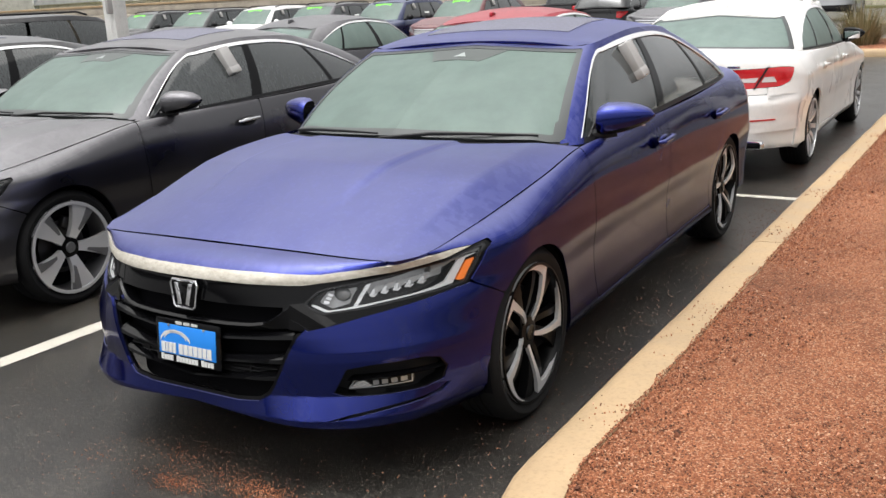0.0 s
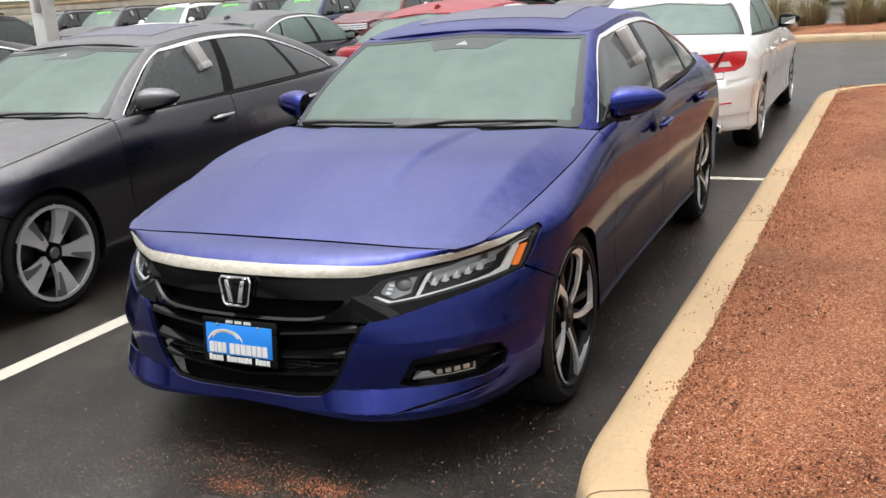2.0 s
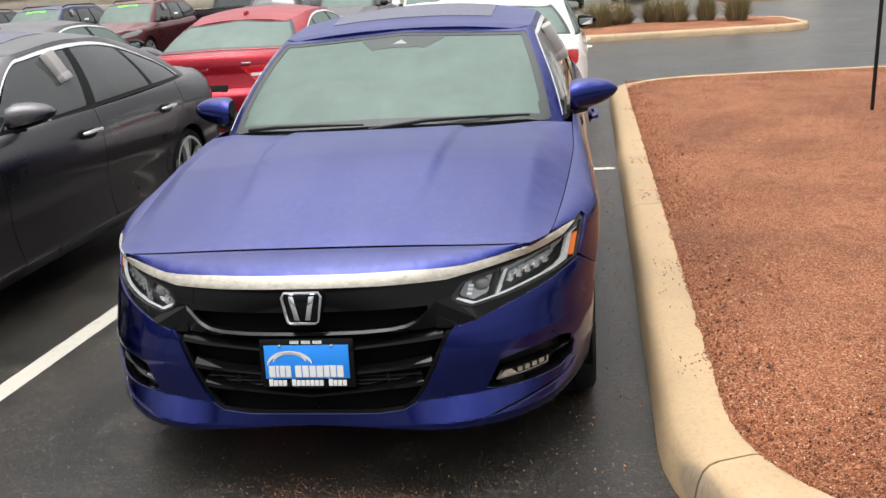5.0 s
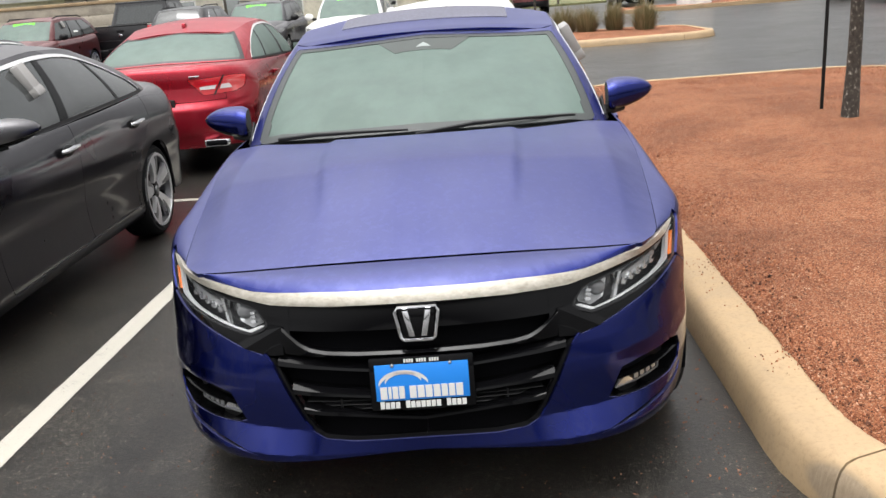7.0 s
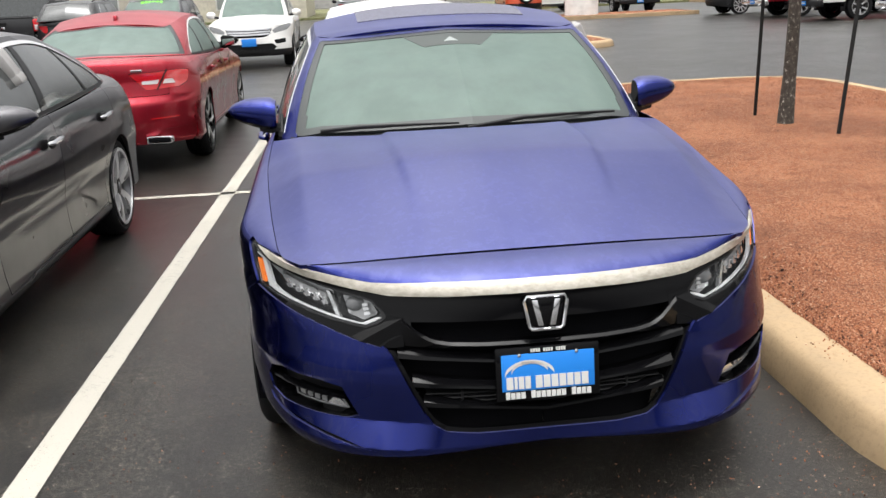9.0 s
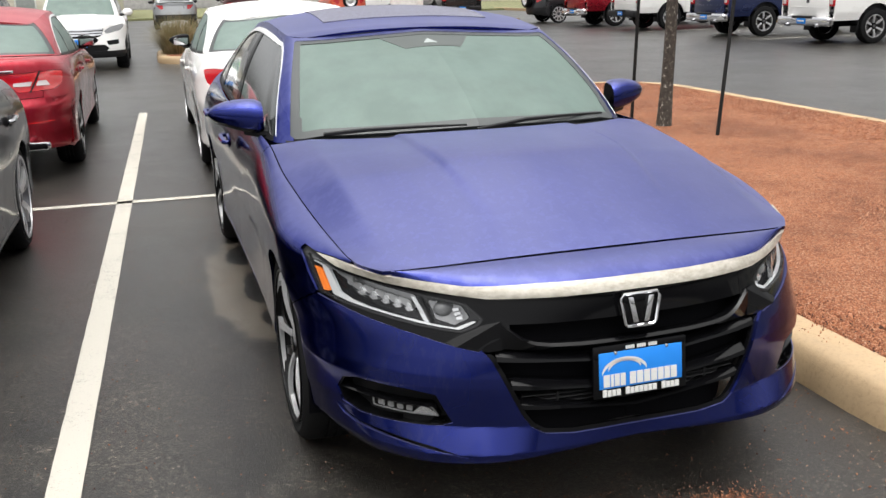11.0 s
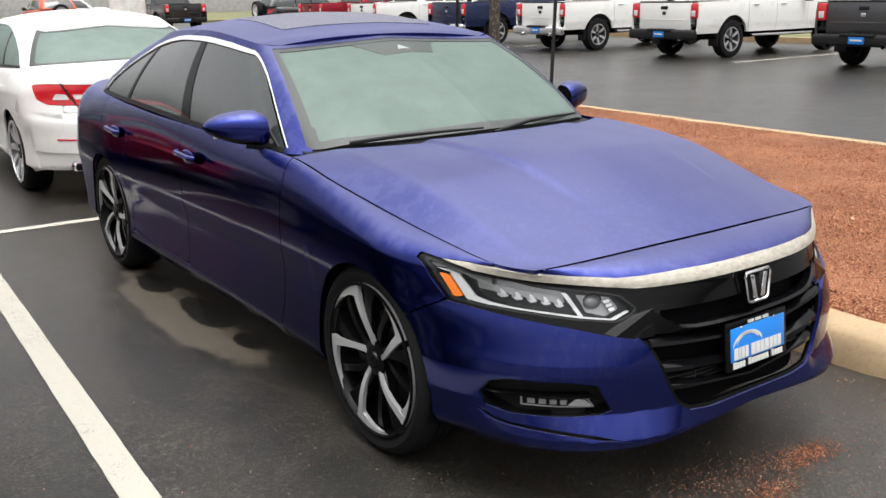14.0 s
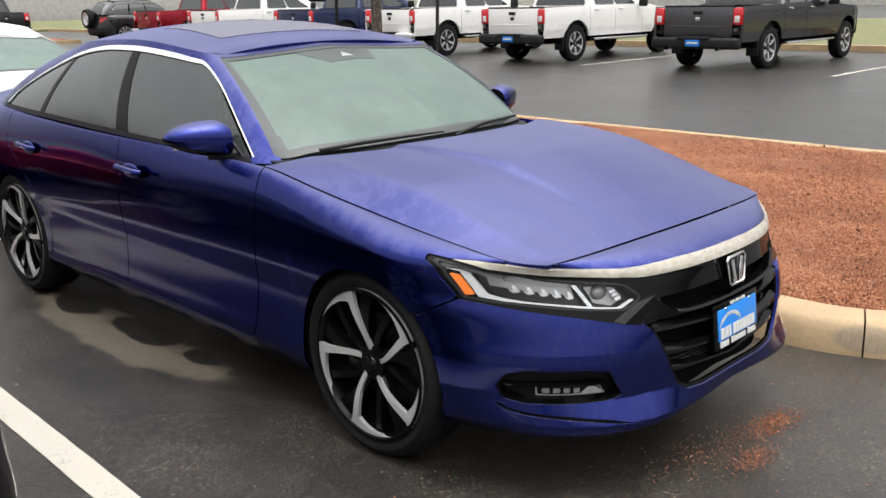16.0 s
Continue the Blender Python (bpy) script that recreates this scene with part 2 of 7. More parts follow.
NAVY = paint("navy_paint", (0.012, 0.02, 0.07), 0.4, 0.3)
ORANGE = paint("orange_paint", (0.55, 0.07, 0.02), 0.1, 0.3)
CHROME = mat("chrome", (0.82, 0.82, 0.84), 0.12, 1.0)
SATIN = mat("satin_chrome", (0.24, 0.22, 0.19), 0.42, 0.25)
ln(SATIN, ramp(SATIN, noise_tex(SATIN, coords(SATIN, (1, 1, 2)), 38.0, 4.0, 0.7), [(0.34, (0.34, 0.31, 0.26)), (0.52, (0.44, 0.41, 0.35)), (0.68, (0.52, 0.49, 0.44))]), bsdf(SATIN).inputs["Base Color"])
MOULDING = mat("bright_moulding", (0.86, 0.86, 0.86), 0.3, 0.5)
GLOSS_BLACK = mat("gloss_black_plastic", (0.003, 0.003, 0.0035), 0.07, 0.0, 0.0, 0.05, 0.2)
SENSOR_PALE = mat("sensor_window_pale", (0.3, 0.33, 0.32), 0.4)
SHADE = mat("windscreen_sensor_shade", (0.045, 0.055, 0.05), 0.4, 0.0, 0.4, 0.1)
BLACK_PLASTIC = mat("matt_black_plastic", (0.010, 0.010, 0.011), 0.5, spec=0.25)
RUBBER = mat("tyre_rubber", (0.008, 0.008, 0.0085), 0.7, spec=0.15)
DARK = mat("dark_cavity", (0.004, 0.004, 0.005), 0.8, spec=0.05)
RIM_BLACK = mat("gloss_black_alloy", (0.003, 0.003, 0.0033), 0.3, 0.0, 0.0, 0.08, 0.1)
RIM_FACE = mat("machined_alloy", (0.62, 0.62, 0.63), 0.3, 0.55)
RIM_GREY = mat("grey_alloy", (0.16, 0.16, 0.165), 0.32, 0.6)
DISC = mat("brake_disc", (0.09, 0.087, 0.085), 0.4, 0.9)
TINT_ROOF = tinted_glass("sunroof_glass", (0.09, 0.09, 0.13), 0.5)
bsdf(TINT_ROOF).inputs["Coat Weight"].default_value = 0.35
SIDE_GLASS = tinted_glass("tinted_side_glass", (0.026, 0.03, 0.03))
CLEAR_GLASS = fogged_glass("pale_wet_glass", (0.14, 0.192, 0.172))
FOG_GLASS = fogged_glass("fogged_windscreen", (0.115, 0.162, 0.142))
LAMP_GLASS = mat("lamp_lens", (0.2, 0.21, 0.22), 0.03, 0.0, 0.5, 0.03, alpha=0.05)
GUIDE = mat("milky_light_guide", (0.52, 0.53, 0.54), 0.3, 0.0, 0.3)
PROJECTOR = mat("projector_glass", (0.16, 0.165, 0.17), 0.05, 0.0, 1.0, 0.03)
LAMP_DARK = mat("lamp_housing", (0.012, 0.012, 0.013), 0.22, 0.2)
BOWL = mat("lamp_bowl", (0.36, 0.365, 0.37), 0.25, 0.5)
LAMP_GREY = mat("smoky_lamp_trim", (0.2, 0.205, 0.205), 0.3)
SCREEN_BAND = mat("frosted_screen_edge", (0.055, 0.06, 0.06), 0.4, 0.0, 0.0, 0.05, 0.4)
REFLECTOR = mat("lamp_reflector", (0.8, 0.81, 0.82), 0.2, 0.9)
AMBER = mat("amber_reflector", (0.85, 0.2, 0.02), 0.25, 0.0, 0.6)
TAIL_RED = mat("red_tail_lens", (0.5, 0.008, 0.014), 0.15, 0.0, 1.0, 0.03)
TAIL_CLEAR = mat("clear_tail_lens", (0.6, 0.55, 0.55), 0.15, 0.0, 1.0, 0.03)
PLATE_BLUE = mat("plate_blue", (0.012, 0.2, 0.66), 0.4)
PLATE_WHITE = mat("plate_white", (0.6, 0.6, 0.58), 0.45)
GREEN_INK = mat("green_window_ink", (0.16, 0.7, 0.03), 0.6)
GREY_PLASTIC = mat("grey_plastic", (0.33, 0.32, 0.31), 0.5)
PAPER = mat("paper_sticker", (0.75, 0.76, 0.74), 0.6)
INTERIOR = mat("interior_cloth", (0.02, 0.02, 0.022), 0.8)
POLE_WHITE = concrete_material("white_painted_pole", (0.7, 0.7, 0.68))


# ---- mesh helpers ----
def curve(*pts):
    """A smooth curve through a few (t, value) knots, level past its ends."""
    t, v = np.array([p[0] for p in pts], float), np.array([p[1] for p in pts], float)
    d = np.diff(v) / np.diff(t)
    m = np.zeros(len(t))
    m[0], m[-1] = d[0], d[-1]
    for i in range(1, len(t) - 1):
        m[i] = 0 if d[i - 1] * d[i] <= 0 else 2 * d[i - 1] * d[i] / (d[i - 1] + d[i])

    def f(x):
        x = np.clip(np.asarray(x, float), t[0], t[-1])
        i = np.clip(np.searchsorted(t, x) - 1, 0, len(t) - 2)
        h = t[i + 1] - t[i]
        s = (x - t[i]) / h
        return (v[i] * (1 + 2 * s) * (1 - s) ** 2 + m[i] * h * s * (1 - s) ** 2 + v[i + 1] * s * s * (3 - 2 * s) + m[i + 1] * h * s * s * (s - 1))
    return f


def poly(pts, grow=0.0):
    """Signed distance to a polygon, positive inside, for arrays a and b."""
    pts = [np.array(p, float) for p in pts]

    def f(a, b):
        a, b = np.asarray(a, float), np.asarray(b, float)
        best, inside = np.full(a.shape, 1e9), np.zeros(a.shape, bool)
        for p, q in zip(pts, pts[1:] + pts[:1]):
            e = q - p
            t = np.clip(((a - p[0]) * e[0] + (b - p[1]) * e[1]) / (e @ e), 0, 1)
            best = np.minimum(best, np.hypot(a - p[0] - t * e[0], b - p[1] - t * e[1]))
            cross = (p[1] > b) != (q[1] > b)
            xs = p[0] + (b - p[1]) / (e[1] if e[1] else 1e-9) * e[0]
            inside ^= cross & (a < xs)
        return np.where(inside, best, -best) + grow
    return f


def patch(fn, us, vs, keep=None, off=0.0, flip=False):
    """A sheet fn(u, v) -> xyz over a grid, clipped to keep(x, y, z) >= 0 and pushed out along its normal by off."""
    U, V = np.meshgrid(us, vs, indexing="ij")
    P = np.stack(fn(U, V), -1)
    n = np.cross(np.gradient(P, axis=0), np.gradient(P, axis=1))
    n /= np.maximum(np.linalg.norm(n, axis=-1, keepdims=True), 1e-9)
    if flip:
        n = -n
    F = keep(P[..., 0], P[..., 1], P[..., 2]) if keep else np.ones(U.shape)
    Q = P + n * off if off else P
    nu, nv = U.shape
    verts, faces, index = [], [], {}

    def corner(i, j):
        k = (i, j)
        if k not in index:
            index[k] = len(verts)
            verts.append(Q[i, j])
        return index[k]

    def cut(a, b):
        k = (min(a, b), max(a, b))
        if k not in index:
            fa, fb = F[k[0]], F[k[1]]
            t = fa / (fa - fb)
            index[k] = len(verts)
            verts.append(Q[k[0]] * (1 - t) + Q[k[1]] * t)
        return index[k]

    good = F >= 0
    count = good[:-1, :-1].astype(int) + good[1:, :-1] + good[:-1, 1:] + good[1:, 1:]
    for i, j in zip(*np.nonzero(count)):
        ring = [(i, j), (i + 1, j), (i + 1, j + 1), (i, j + 1)]
        if count[i, j] == 4:
            f = [corner(*r) for r in ring]
        else:
            f = []
            for a, b in zip(ring, ring[1:] + ring[:1]):
                if good[a]:
                    f.append(corner(*a))
                if good[a] != good[b]:
                    f.append(cut(a, b))
        if len(f) > 2:
            faces.append(f[::-1] if flip else f)
    return [tuple(map(float, p)) for p in verts], faces


def mirrored(sheet):
    return [(-x, y, z) for x, y, z in sheet[0]], [f[::-1] for f in sheet[1]]


def both_sides(sheet):
    a, b = sheet, mirrored(sheet)
    return a[0] + b[0], a[1] + [[i + len(a[0]) for i in f] for f in b[1]]


def sheet_bm(sheet, lip=0.012, merge=2e-4):
    """A bmesh of a sheet whose open edges fold inwards by lip, so that it has an edge and the gaps have depth."""
    bm = bmesh.new()
    vs = [bm.verts.new(v) for v in sheet[0]]
    for f in sheet[1]:
        if len(set(f)) > 2:
            try:
                bm.faces.new([vs[i] for i in f])
            except ValueError:
                pass
    bmesh.ops.remove_doubles(bm, verts=bm.verts, dist=merge)
    bm.normal_update()
    if lip:
        edges = [e for e in bm.edges if e.is_boundary]
        out = bmesh.ops.extrude_edge_only(bm, edges=edges)["geom"]
        for v in out:
            if isinstance(v, bmesh.types.BMVert):
                near = [e.other_vert(v) for e in v.link_edges if e.other_vert(v).co == v.co]
                n = near[0].normal if near else v.normal
                v.co = v.co - n * lip
    return bm


def to_mesh(name, bm, material, smooth=35):
    me = bpy.data.meshes.new(name)
    bm.to_mesh(me)
    bm.free()
    for m in material if isinstance(material, (list, tuple)) else [material]:
        me.materials.append(m)
    if smooth:
        me.polygons.foreach_set("use_smooth", [True] * len(me.polygons))
        me.set_sharp_from_angle(angle=radians(smooth))
    return me


def part(name, bm, material, parent=None, label="", smooth=35, at=None):
    ob = new(name, to_mesh(name, bm, material, smooth))
    if at is not None:
        ob.matrix_basis = at
    ob.parent = parent
    if label:
        tagged(ob, label)
    return ob


def thing(name, m, label, category, group=""):
    root = new(name)
    root.empty_display_size = 0.2
    root.matrix_basis = m
    return tagged(root, label, category, group)


def box(sx, sy, sz, m=None, bevel=0.0, segments=2, bm=None):
    bm = bm or bmesh.new()
    vs = bmesh.ops.create_cube(bm, size=1.0, matrix=(m or Matrix()) @ Matrix.Diagonal((sx, sy, sz, 1)))["verts"]
    if bevel:
        bmesh.ops.bevel(bm, geom=list({e for v in vs for e in v.link_edges}), offset=bevel, segments=segments, profile=0.5, affect="EDGES", clamp_overlap=True)
    return bm


def lathe(profile, steps=48, axis="x", bm=None, closed=False):
    """Spin (radius, along) points about an axis."""
    bm = bm or bmesh.new()
    rings = []
    for k in range(steps):
        a = 2 * math.pi * k / steps
        c, s = math.cos(a), math.sin(a)
        row = []
        for r, h in profile:
            row.append(bm.verts.new({"x": (h, r * c, r * s), "y": (r * s, h, r * c), "z": (r * c, r * s, h)}[axis]))
        rings.append(row)
    n = len(profile)
    for k in range(steps):
        a, b = rings[k], rings[(k + 1) % steps]
        for i in range(n if closed else n - 1):
            j = (i + 1) % n
            bm.faces.new([a[i], a[j], b[j], b[i]])
    return bm


def tube(points, radius, sides=8, bm=None, ends=True):
    """A round bar along points; radius is a number or one per point."""
    bm = bm or bmesh.new()
    pts = [Vector(p) for p in points]
    rad = [radius] * len(pts) if isinstance(radius, (int, float)) else list(radius)
    rows, side = [], None
    for i, p in enumerate(pts):
        d = (pts[min(i + 1, len(pts) - 1)] - pts[max(i - 1, 0)]).normalized()
        ref = side if side is not None else (Vector((0, 0, 1)) if abs(d.z) < 0.9 else Vector((1, 0, 0)))
        a = (ref - d * ref.dot(d)).normalized()
        side = a
        b = d.cross(a)
        rows.append([bm.verts.new(p + (a * math.cos(t) + b * math.sin(t)) * rad[i]) for t in (2 * math.pi * k / sides for k in range(sides))])
    for r, q in zip(rows, rows[1:]):
        for k in range(sides):
            bm.faces.new([r[k], r[(k + 1) % sides], q[(k + 1) % sides], q[k]])
    if ends:
        bm.faces.new(rows[0][::-1])
        bm.faces.new(rows[-1])
    return bm


def prism(pts, depth, m=None, bevel=0.0, bm=None):
    """A flat outline in local x, y, given thickness along local z, centred."""
    bm = bm or bmesh.new()
    m = m or Matrix()
    lo = [bm.verts.new(m @ Vector((x, y, -depth / 2))) for x, y in pts]
    hi = [bm.verts.new(m @ Vector((x, y, depth / 2))) for x, y in pts]
    n = len(pts)
    fs = [bm.faces.new(lo[::-1]), bm.faces.new(hi)]
    fs += [bm.faces.new([lo[i], lo[(i + 1) % n], hi[(i + 1) % n], hi[i]]) for i in range(n)]
    if bevel:
        bmesh.ops.bevel(bm, geom=list({e for f in fs for e in f.edges}), offset=bevel, segments=2, profile=0.5, affect="EDGES", clamp_overlap=True)
    return bm


# ---- ground, kerbs, islands, painted lines ----
def ground_sheet():
    bm = bmesh.new()
    bmesh.ops.create_grid(bm, x_segments=8, y_segments=8, size=700)
    ob = part("ground", bm, ASPHALT, smooth=0)
    return tagged(ob, "dark damp asphalt car park with dry stains", "ground", kind="structure")


ground_sheet()


def rounded_outline(x0, y0, x1, y1, r_near, r_far, step=0.22):
    """A closed rounded rectangle; near corners at y0, far ones at y1."""
    pts = []
    for cx, cy, r, a0 in ((x0 + r_near, y0 + r_near, r_near, 180), (x1 - r_near, y0 + r_near, r_near, 270), (x1 - r_far, y1 - r_far, r_far, 0), (x0 + r_far, y1 - r_far, r_far, 90)):
        n = max(4, int(r * 1.57 / step))
        pts += [Vector((cx + r * math.cos(radians(a0 + 90 * k / n)), cy + r * math.sin(radians(a0 + 90 * k / n)), 0)) for k in range(n + 1)]
    out = []
    for p, q in zip(pts, pts[1:] + pts[:1]):
        n = max(1, int((q - p).length / step))
        out += [p.lerp(q, k / n) for k in range(n)]
    return out


KERB_PROFILE = [(0.0, -0.05), (0.0, 0.01), (0.016, 0.09), (0.03, 0.125), (0.052, 0.145), (0.085, 0.152), (0.195, 0.155), (0.214, 0.15), (0.22, 0.12), (0.22, -0.05)]


def inward(pts):
    out = []
    for i, p in enumerate(pts):
        d = (pts[(i + 1) % len(pts)] - pts[i - 1]).normalized()
        out.append(Vector((-d.y, d.x, 0)))
    return out


def kerb_island(name, outline, label, joint=3.05, first=0.0, cuts=()):
    """A kerb of cast lengths round a bed of red gravel."""
    ins = inward(outline)
    kerb = thing(name, pose(0, 0, 0), label, "kerb")
    kerb["kind"] = "structure"
    n, run, start = len(outline), first, 0
    spans = []
    marks = {min(range(n), key=lambda i: (outline[i] - Vector((*c, 0))).length) for c in cuts}
    for i in range(n):
        run += (outline[(i + 1) % n] - outline[i]).length
        if (i + 1 in marks if cuts else run >= joint) or i == n - 1:
            spans.append((start, i + 1))
            start, run = i + 1, 0.0
    rnd = random.Random(5)
    for a, b in spans:
        bm, rows = bmesh.new(), []
        for i in range(a, b + 1):
            p, q = outline[i % n], ins[i % n]
            d = (outline[(i + 1) % n] - outline[i % n]).normalized()
            slip = d * (0.004 if i == a else -0.004 if i == b else 0)
            wob = 0.004 * noise.noise(p * 1.7)
            rows.append([bm.verts.new(p + slip + q * (x + wob) + Vector((0, 0, z + (0.004 * noise.noise(p * 2.3 + Vector((9, 0, x * 8))) if z > 0.1 else 0)))) for x, z in KERB_PROFILE])
        for r, s in zip(rows, rows[1:]):
            for k in range(len(KERB_PROFILE) - 1):
                bm.faces.new([r[k], s[k], s[k + 1], r[k + 1]])
        bm.faces.new(rows[0])
        bm.faces.new(rows[-1][::-1])
        part("kerb_length", bm, KERB, kerb, smooth=50)
    return kerb


def gravel_bed(name, outline, mound, label):
    inner = [p + q * 0.215 for p, q in zip(outline, inward(outline))]
    centre = sum(inner, Vector()) / len(inner)
    bm, rings = bmesh.new(), []
    steps = 26
    for k in range(steps):
        f = 1 - k / steps
        ring = []
        for p in inner:
            q = centre.lerp(p, f)
            z = 0.146 + mound * (1 - f * f) + 0.016 * noise.noise(q * 2.1) * min(1, 6 * (1 - f)) + 0.006 * noise.noise(q * 9.0)
            ring.append(bm.verts.new((q.x, q.y, z)))
        rings.append(ring)
    for a, b in zip(rings, rings[1:]):
        for i in range(len(inner)):
            j = (i + 1) % len(inner)
            bm.faces.new([a[i], a[j], b[j], b[i]])
    bm.faces.new(rings[-1])
    return tagged(part(name, bm, GRAVEL, smooth=60), label, "gravel bed", kind="structure")


ISLAND = rounded_outline(-1.296, 1.205, 3.36, 12.0, 0.98, 1.2, 0.12)
ISLAND = [Vector((p.x + 0.011 * (p.y - 2.6), p.y, 0)) for p in ISLAND[60:] + ISLAND[:60]]
kerb_island("kerb", ISLAND, "buff concrete kerb round the gravel island", cuts=((-1.16, 1.86), (-1.273, 5.0), (-1.273, 9.4), (3.36, 3.0), (3.36, 9.0)))
gravel_bed("gravel_bed", ISLAND, 0.05, "bed of damp red decomposed granite gravel")
FAR_ISLAND = rounded_outline(-3.4, 21.0, 3.6, 25.5, 0.9, 1.6, 0.4)
kerb_island("kerb", FAR_ISLAND, "buff concrete kerb round the planted island", 3.05)
gravel_bed("gravel_bed", FAR_ISLAND, 0.06, "red gravel bed with clumps of ornamental grass")


def stripe(x0, y0, x1, y1, w=0.1):
    a, b = Vector((x0, y0, 0)), Vector((x1, y1, 0))
    d = (b - a).normalized()
    s = Vector((-d.y, d.x, 0)) * w / 2
    bm, rnd = bmesh.new(), random.Random(x0 + 3 * y0)
    n = max(2, int((b - a).length / 0.12))
    rows = []
    for i in range(n + 1):
        p = a.lerp(b, i / n)
        j, k = rnd.uniform(-0.003, 0.003), rnd.uniform(-0.003, 0.003)
        rows.append([bm.verts.new(p + s * (1 + j * 10) + Vector((0, 0, 0.004))), bm.verts.new(p - s * (1 + k * 10) + Vector((0, 0, 0.004)))])
    for r, q in zip(rows, rows[1:]):
        bm.faces.new([r[0], r[1], q[1], q[0]])
    return tagged(part("parking_line", bm, LINE, smooth=0), "worn white painted parking line on asphalt", "road marking", "parking lines", "structure")


stripe(-4.0, 1.2, -3.72, 12.45, 0.11)
stripe(-1.28, 6.82, -30.0, 7.35, 0.09)
for k in range(1, 8):
    stripe(-3.9 - 2.72 * k, 1.4, -3.9 - 2.72 * k, 12.45)
for k in range(9):
    stripe(11.8, 7.35 + 2.78 * (k - 1), 17.0, 7.4 + 2.78 * (k - 1))


# ---- sedans ----
class Shell:
    """The outer surface of a four-door fastback sedan: front axle at y = 0, nose at -y, ground at z = 0, half width on +x."""
    yf = staticmethod(curve((0.19, -0.80), (0.215, -0.855), (0.27, -0.875), (0.42, -0.878), (0.56, -0.868), (0.70, -0.845), (0.8, -0.8)))
    yr = staticmethod(curve((0.2, 3.84), (0.3, 3.92), (0.48, 3.955), (0.62, 3.945), (0.70, 3.90), (0.86, 3.87)))
    side = staticmethod(curve((0.15, -0.11), (0.21, -0.05), (0.27, -0.022), (0.36, -0.025), (0.5, -0.02), (0.62, -0.003), (0.70, 0.0), (0.80, -0.006)))
    wide = staticmethod(curve((-0.9, 0.885), (0.0, 0.888), (1.0, 0.872), (2.0, 0.876), (2.83, 0.888), (3.9, 0.86)))
    zb = staticmethod(curve((0, 0.265), (0.16, 0.246), (0.35, 0.234), (0.6, 0.222), (0.85, 0.2), (1, 0.2), (2, 0.2), (2.3, 0.25), (3, 0.27)))
    zc = staticmethod(curve((0, 0.685), (0.5, 0.70), (0.75, 0.715), (1, 0.735), (1.5, 0.77), (2, 0.795), (3, 0.83)))
    xs = staticmethod(curve((-0.615, 0.66), (-0.51, 0.725), (-0.36, 0.748), (-0.14, 0.772), (0.1, 0.792), (0.3, 0.803), (0.62, 0.80), (0.8, 0.802), (2, 0.825), (2.9, 0.79), (3.3, 0.72), (3.6, 0.70), (3.95, 0.67)))
    zt = staticmethod(curve((-0.70, 0.772), (-0.615, 0.748), (-0.5, 0.756), (-0.3, 0.784), (-0.14, 0.809), (0.1, 0.85), (0.3, 0.884), (0.62, 0.928), (0.9, 0.936), (2, 0.955), (2.9, 0.985), (3.4, 1.005), (3.7, 1.01), (3.95, 1.0)))
    round_ = staticmethod(curve((0, 1.85), (0.9, 1.75), (1.2, 1.7), (1.4, 1.35), (2, 1.45), (2.4, 2.2), (3, 3.0)))
    LF, LR = 0.76, 0.62

    @classmethod
    def low(cls, u, z):
        """The outline in plan at height z, for u from 0 (front middle) by 1 and 2 (side) to 3 (rear middle)."""
        q = np.interp(z, [0.2, 0.48, 0.62, 0.75], [3.5, 3.2, 2.6, 2.25])
        fa = np.clip(u, 0, 1) * np.pi / 2
        fr = np.clip(3 - u, 0, 1) * np.pi / 2
        lf = np.interp(z, [0.45, 0.64], [0.63, cls.LF])
        ya, yb = cls.yf(z) + lf, cls.yr(z) - cls.LR
        y = ya + np.clip(u - 1, 0, 1) * (yb - ya)
        y = np.where(u < 1, cls.yf(z) + lf * (1 - np.maximum(np.cos(fa), 0) ** (2 / 1.65)), y)
        y = np.where(u > 2, cls.yr(z) - cls.LR * (1 - np.maximum(np.cos(fr), 0) ** (2 / 1.8)), y)
        f = np.where(u < 1, np.maximum(np.sin(fa), 0) ** (2 / q), np.where(u > 2, np.maximum(np.sin(fr), 0) ** (2 / 2.9), 1.0))
        # the lower lip stands forward of the bumper as a sloping ledge
        lip = 0.026 * np.clip((0.336 - z) / 0.07, 0, 1) * np.interp(f, [0, 0.3, 0.5, 0.7, 0.92], [0.15, 0.6, 1.0, 0.9, 0.0])
        tuck = 0.014 * np.clip((0.53 - z) / 0.195, 0, 1) ** 1.3 * np.clip((z - 0.266) / 0.07, 0, 1) * np.interp(f, [0.35, 0.52, 0.9, 0.99], [0.0, 1.0, 0.8, 0.0])
        y = y - np.where(u < 1, lip - tuck, 0.0)
        under = 0.032 * np.clip((0.36 - z) / 0.16, 0, 1) * np.clip((f - 0.84) / 0.14, 0, 1) * np.clip((-0.2 - y) / 0.2, 0, 1)
        return (cls.wide(y) + cls.side(z) - under) * f, y, f

    @classmethod
    def top(cls, u):
        zc = cls.zc(u)
        x, y, f = cls.low(u, zc)
        uc = 0.48
        xc, yc, _ = cls.low(np.array(uc), cls.zc(np.array(uc)))
        x1 = x * 0.66 / xc
        y1 = -0.70 + 0.085 * (x1 / 0.66) ** 2
        y2 = y + (-0.615 - yc) * np.clip((1 - u) / (1 - uc), 0, 1) - 0.05 * np.clip(u - 2, 0, 1)
        x2 = cls.xs(y2) * np.where(u > 2, f, 1.0)
        front = u < uc
        yt = np.where(front, y1, y2)
        return np.where(front, x1, x2), yt, cls.zt(yt)

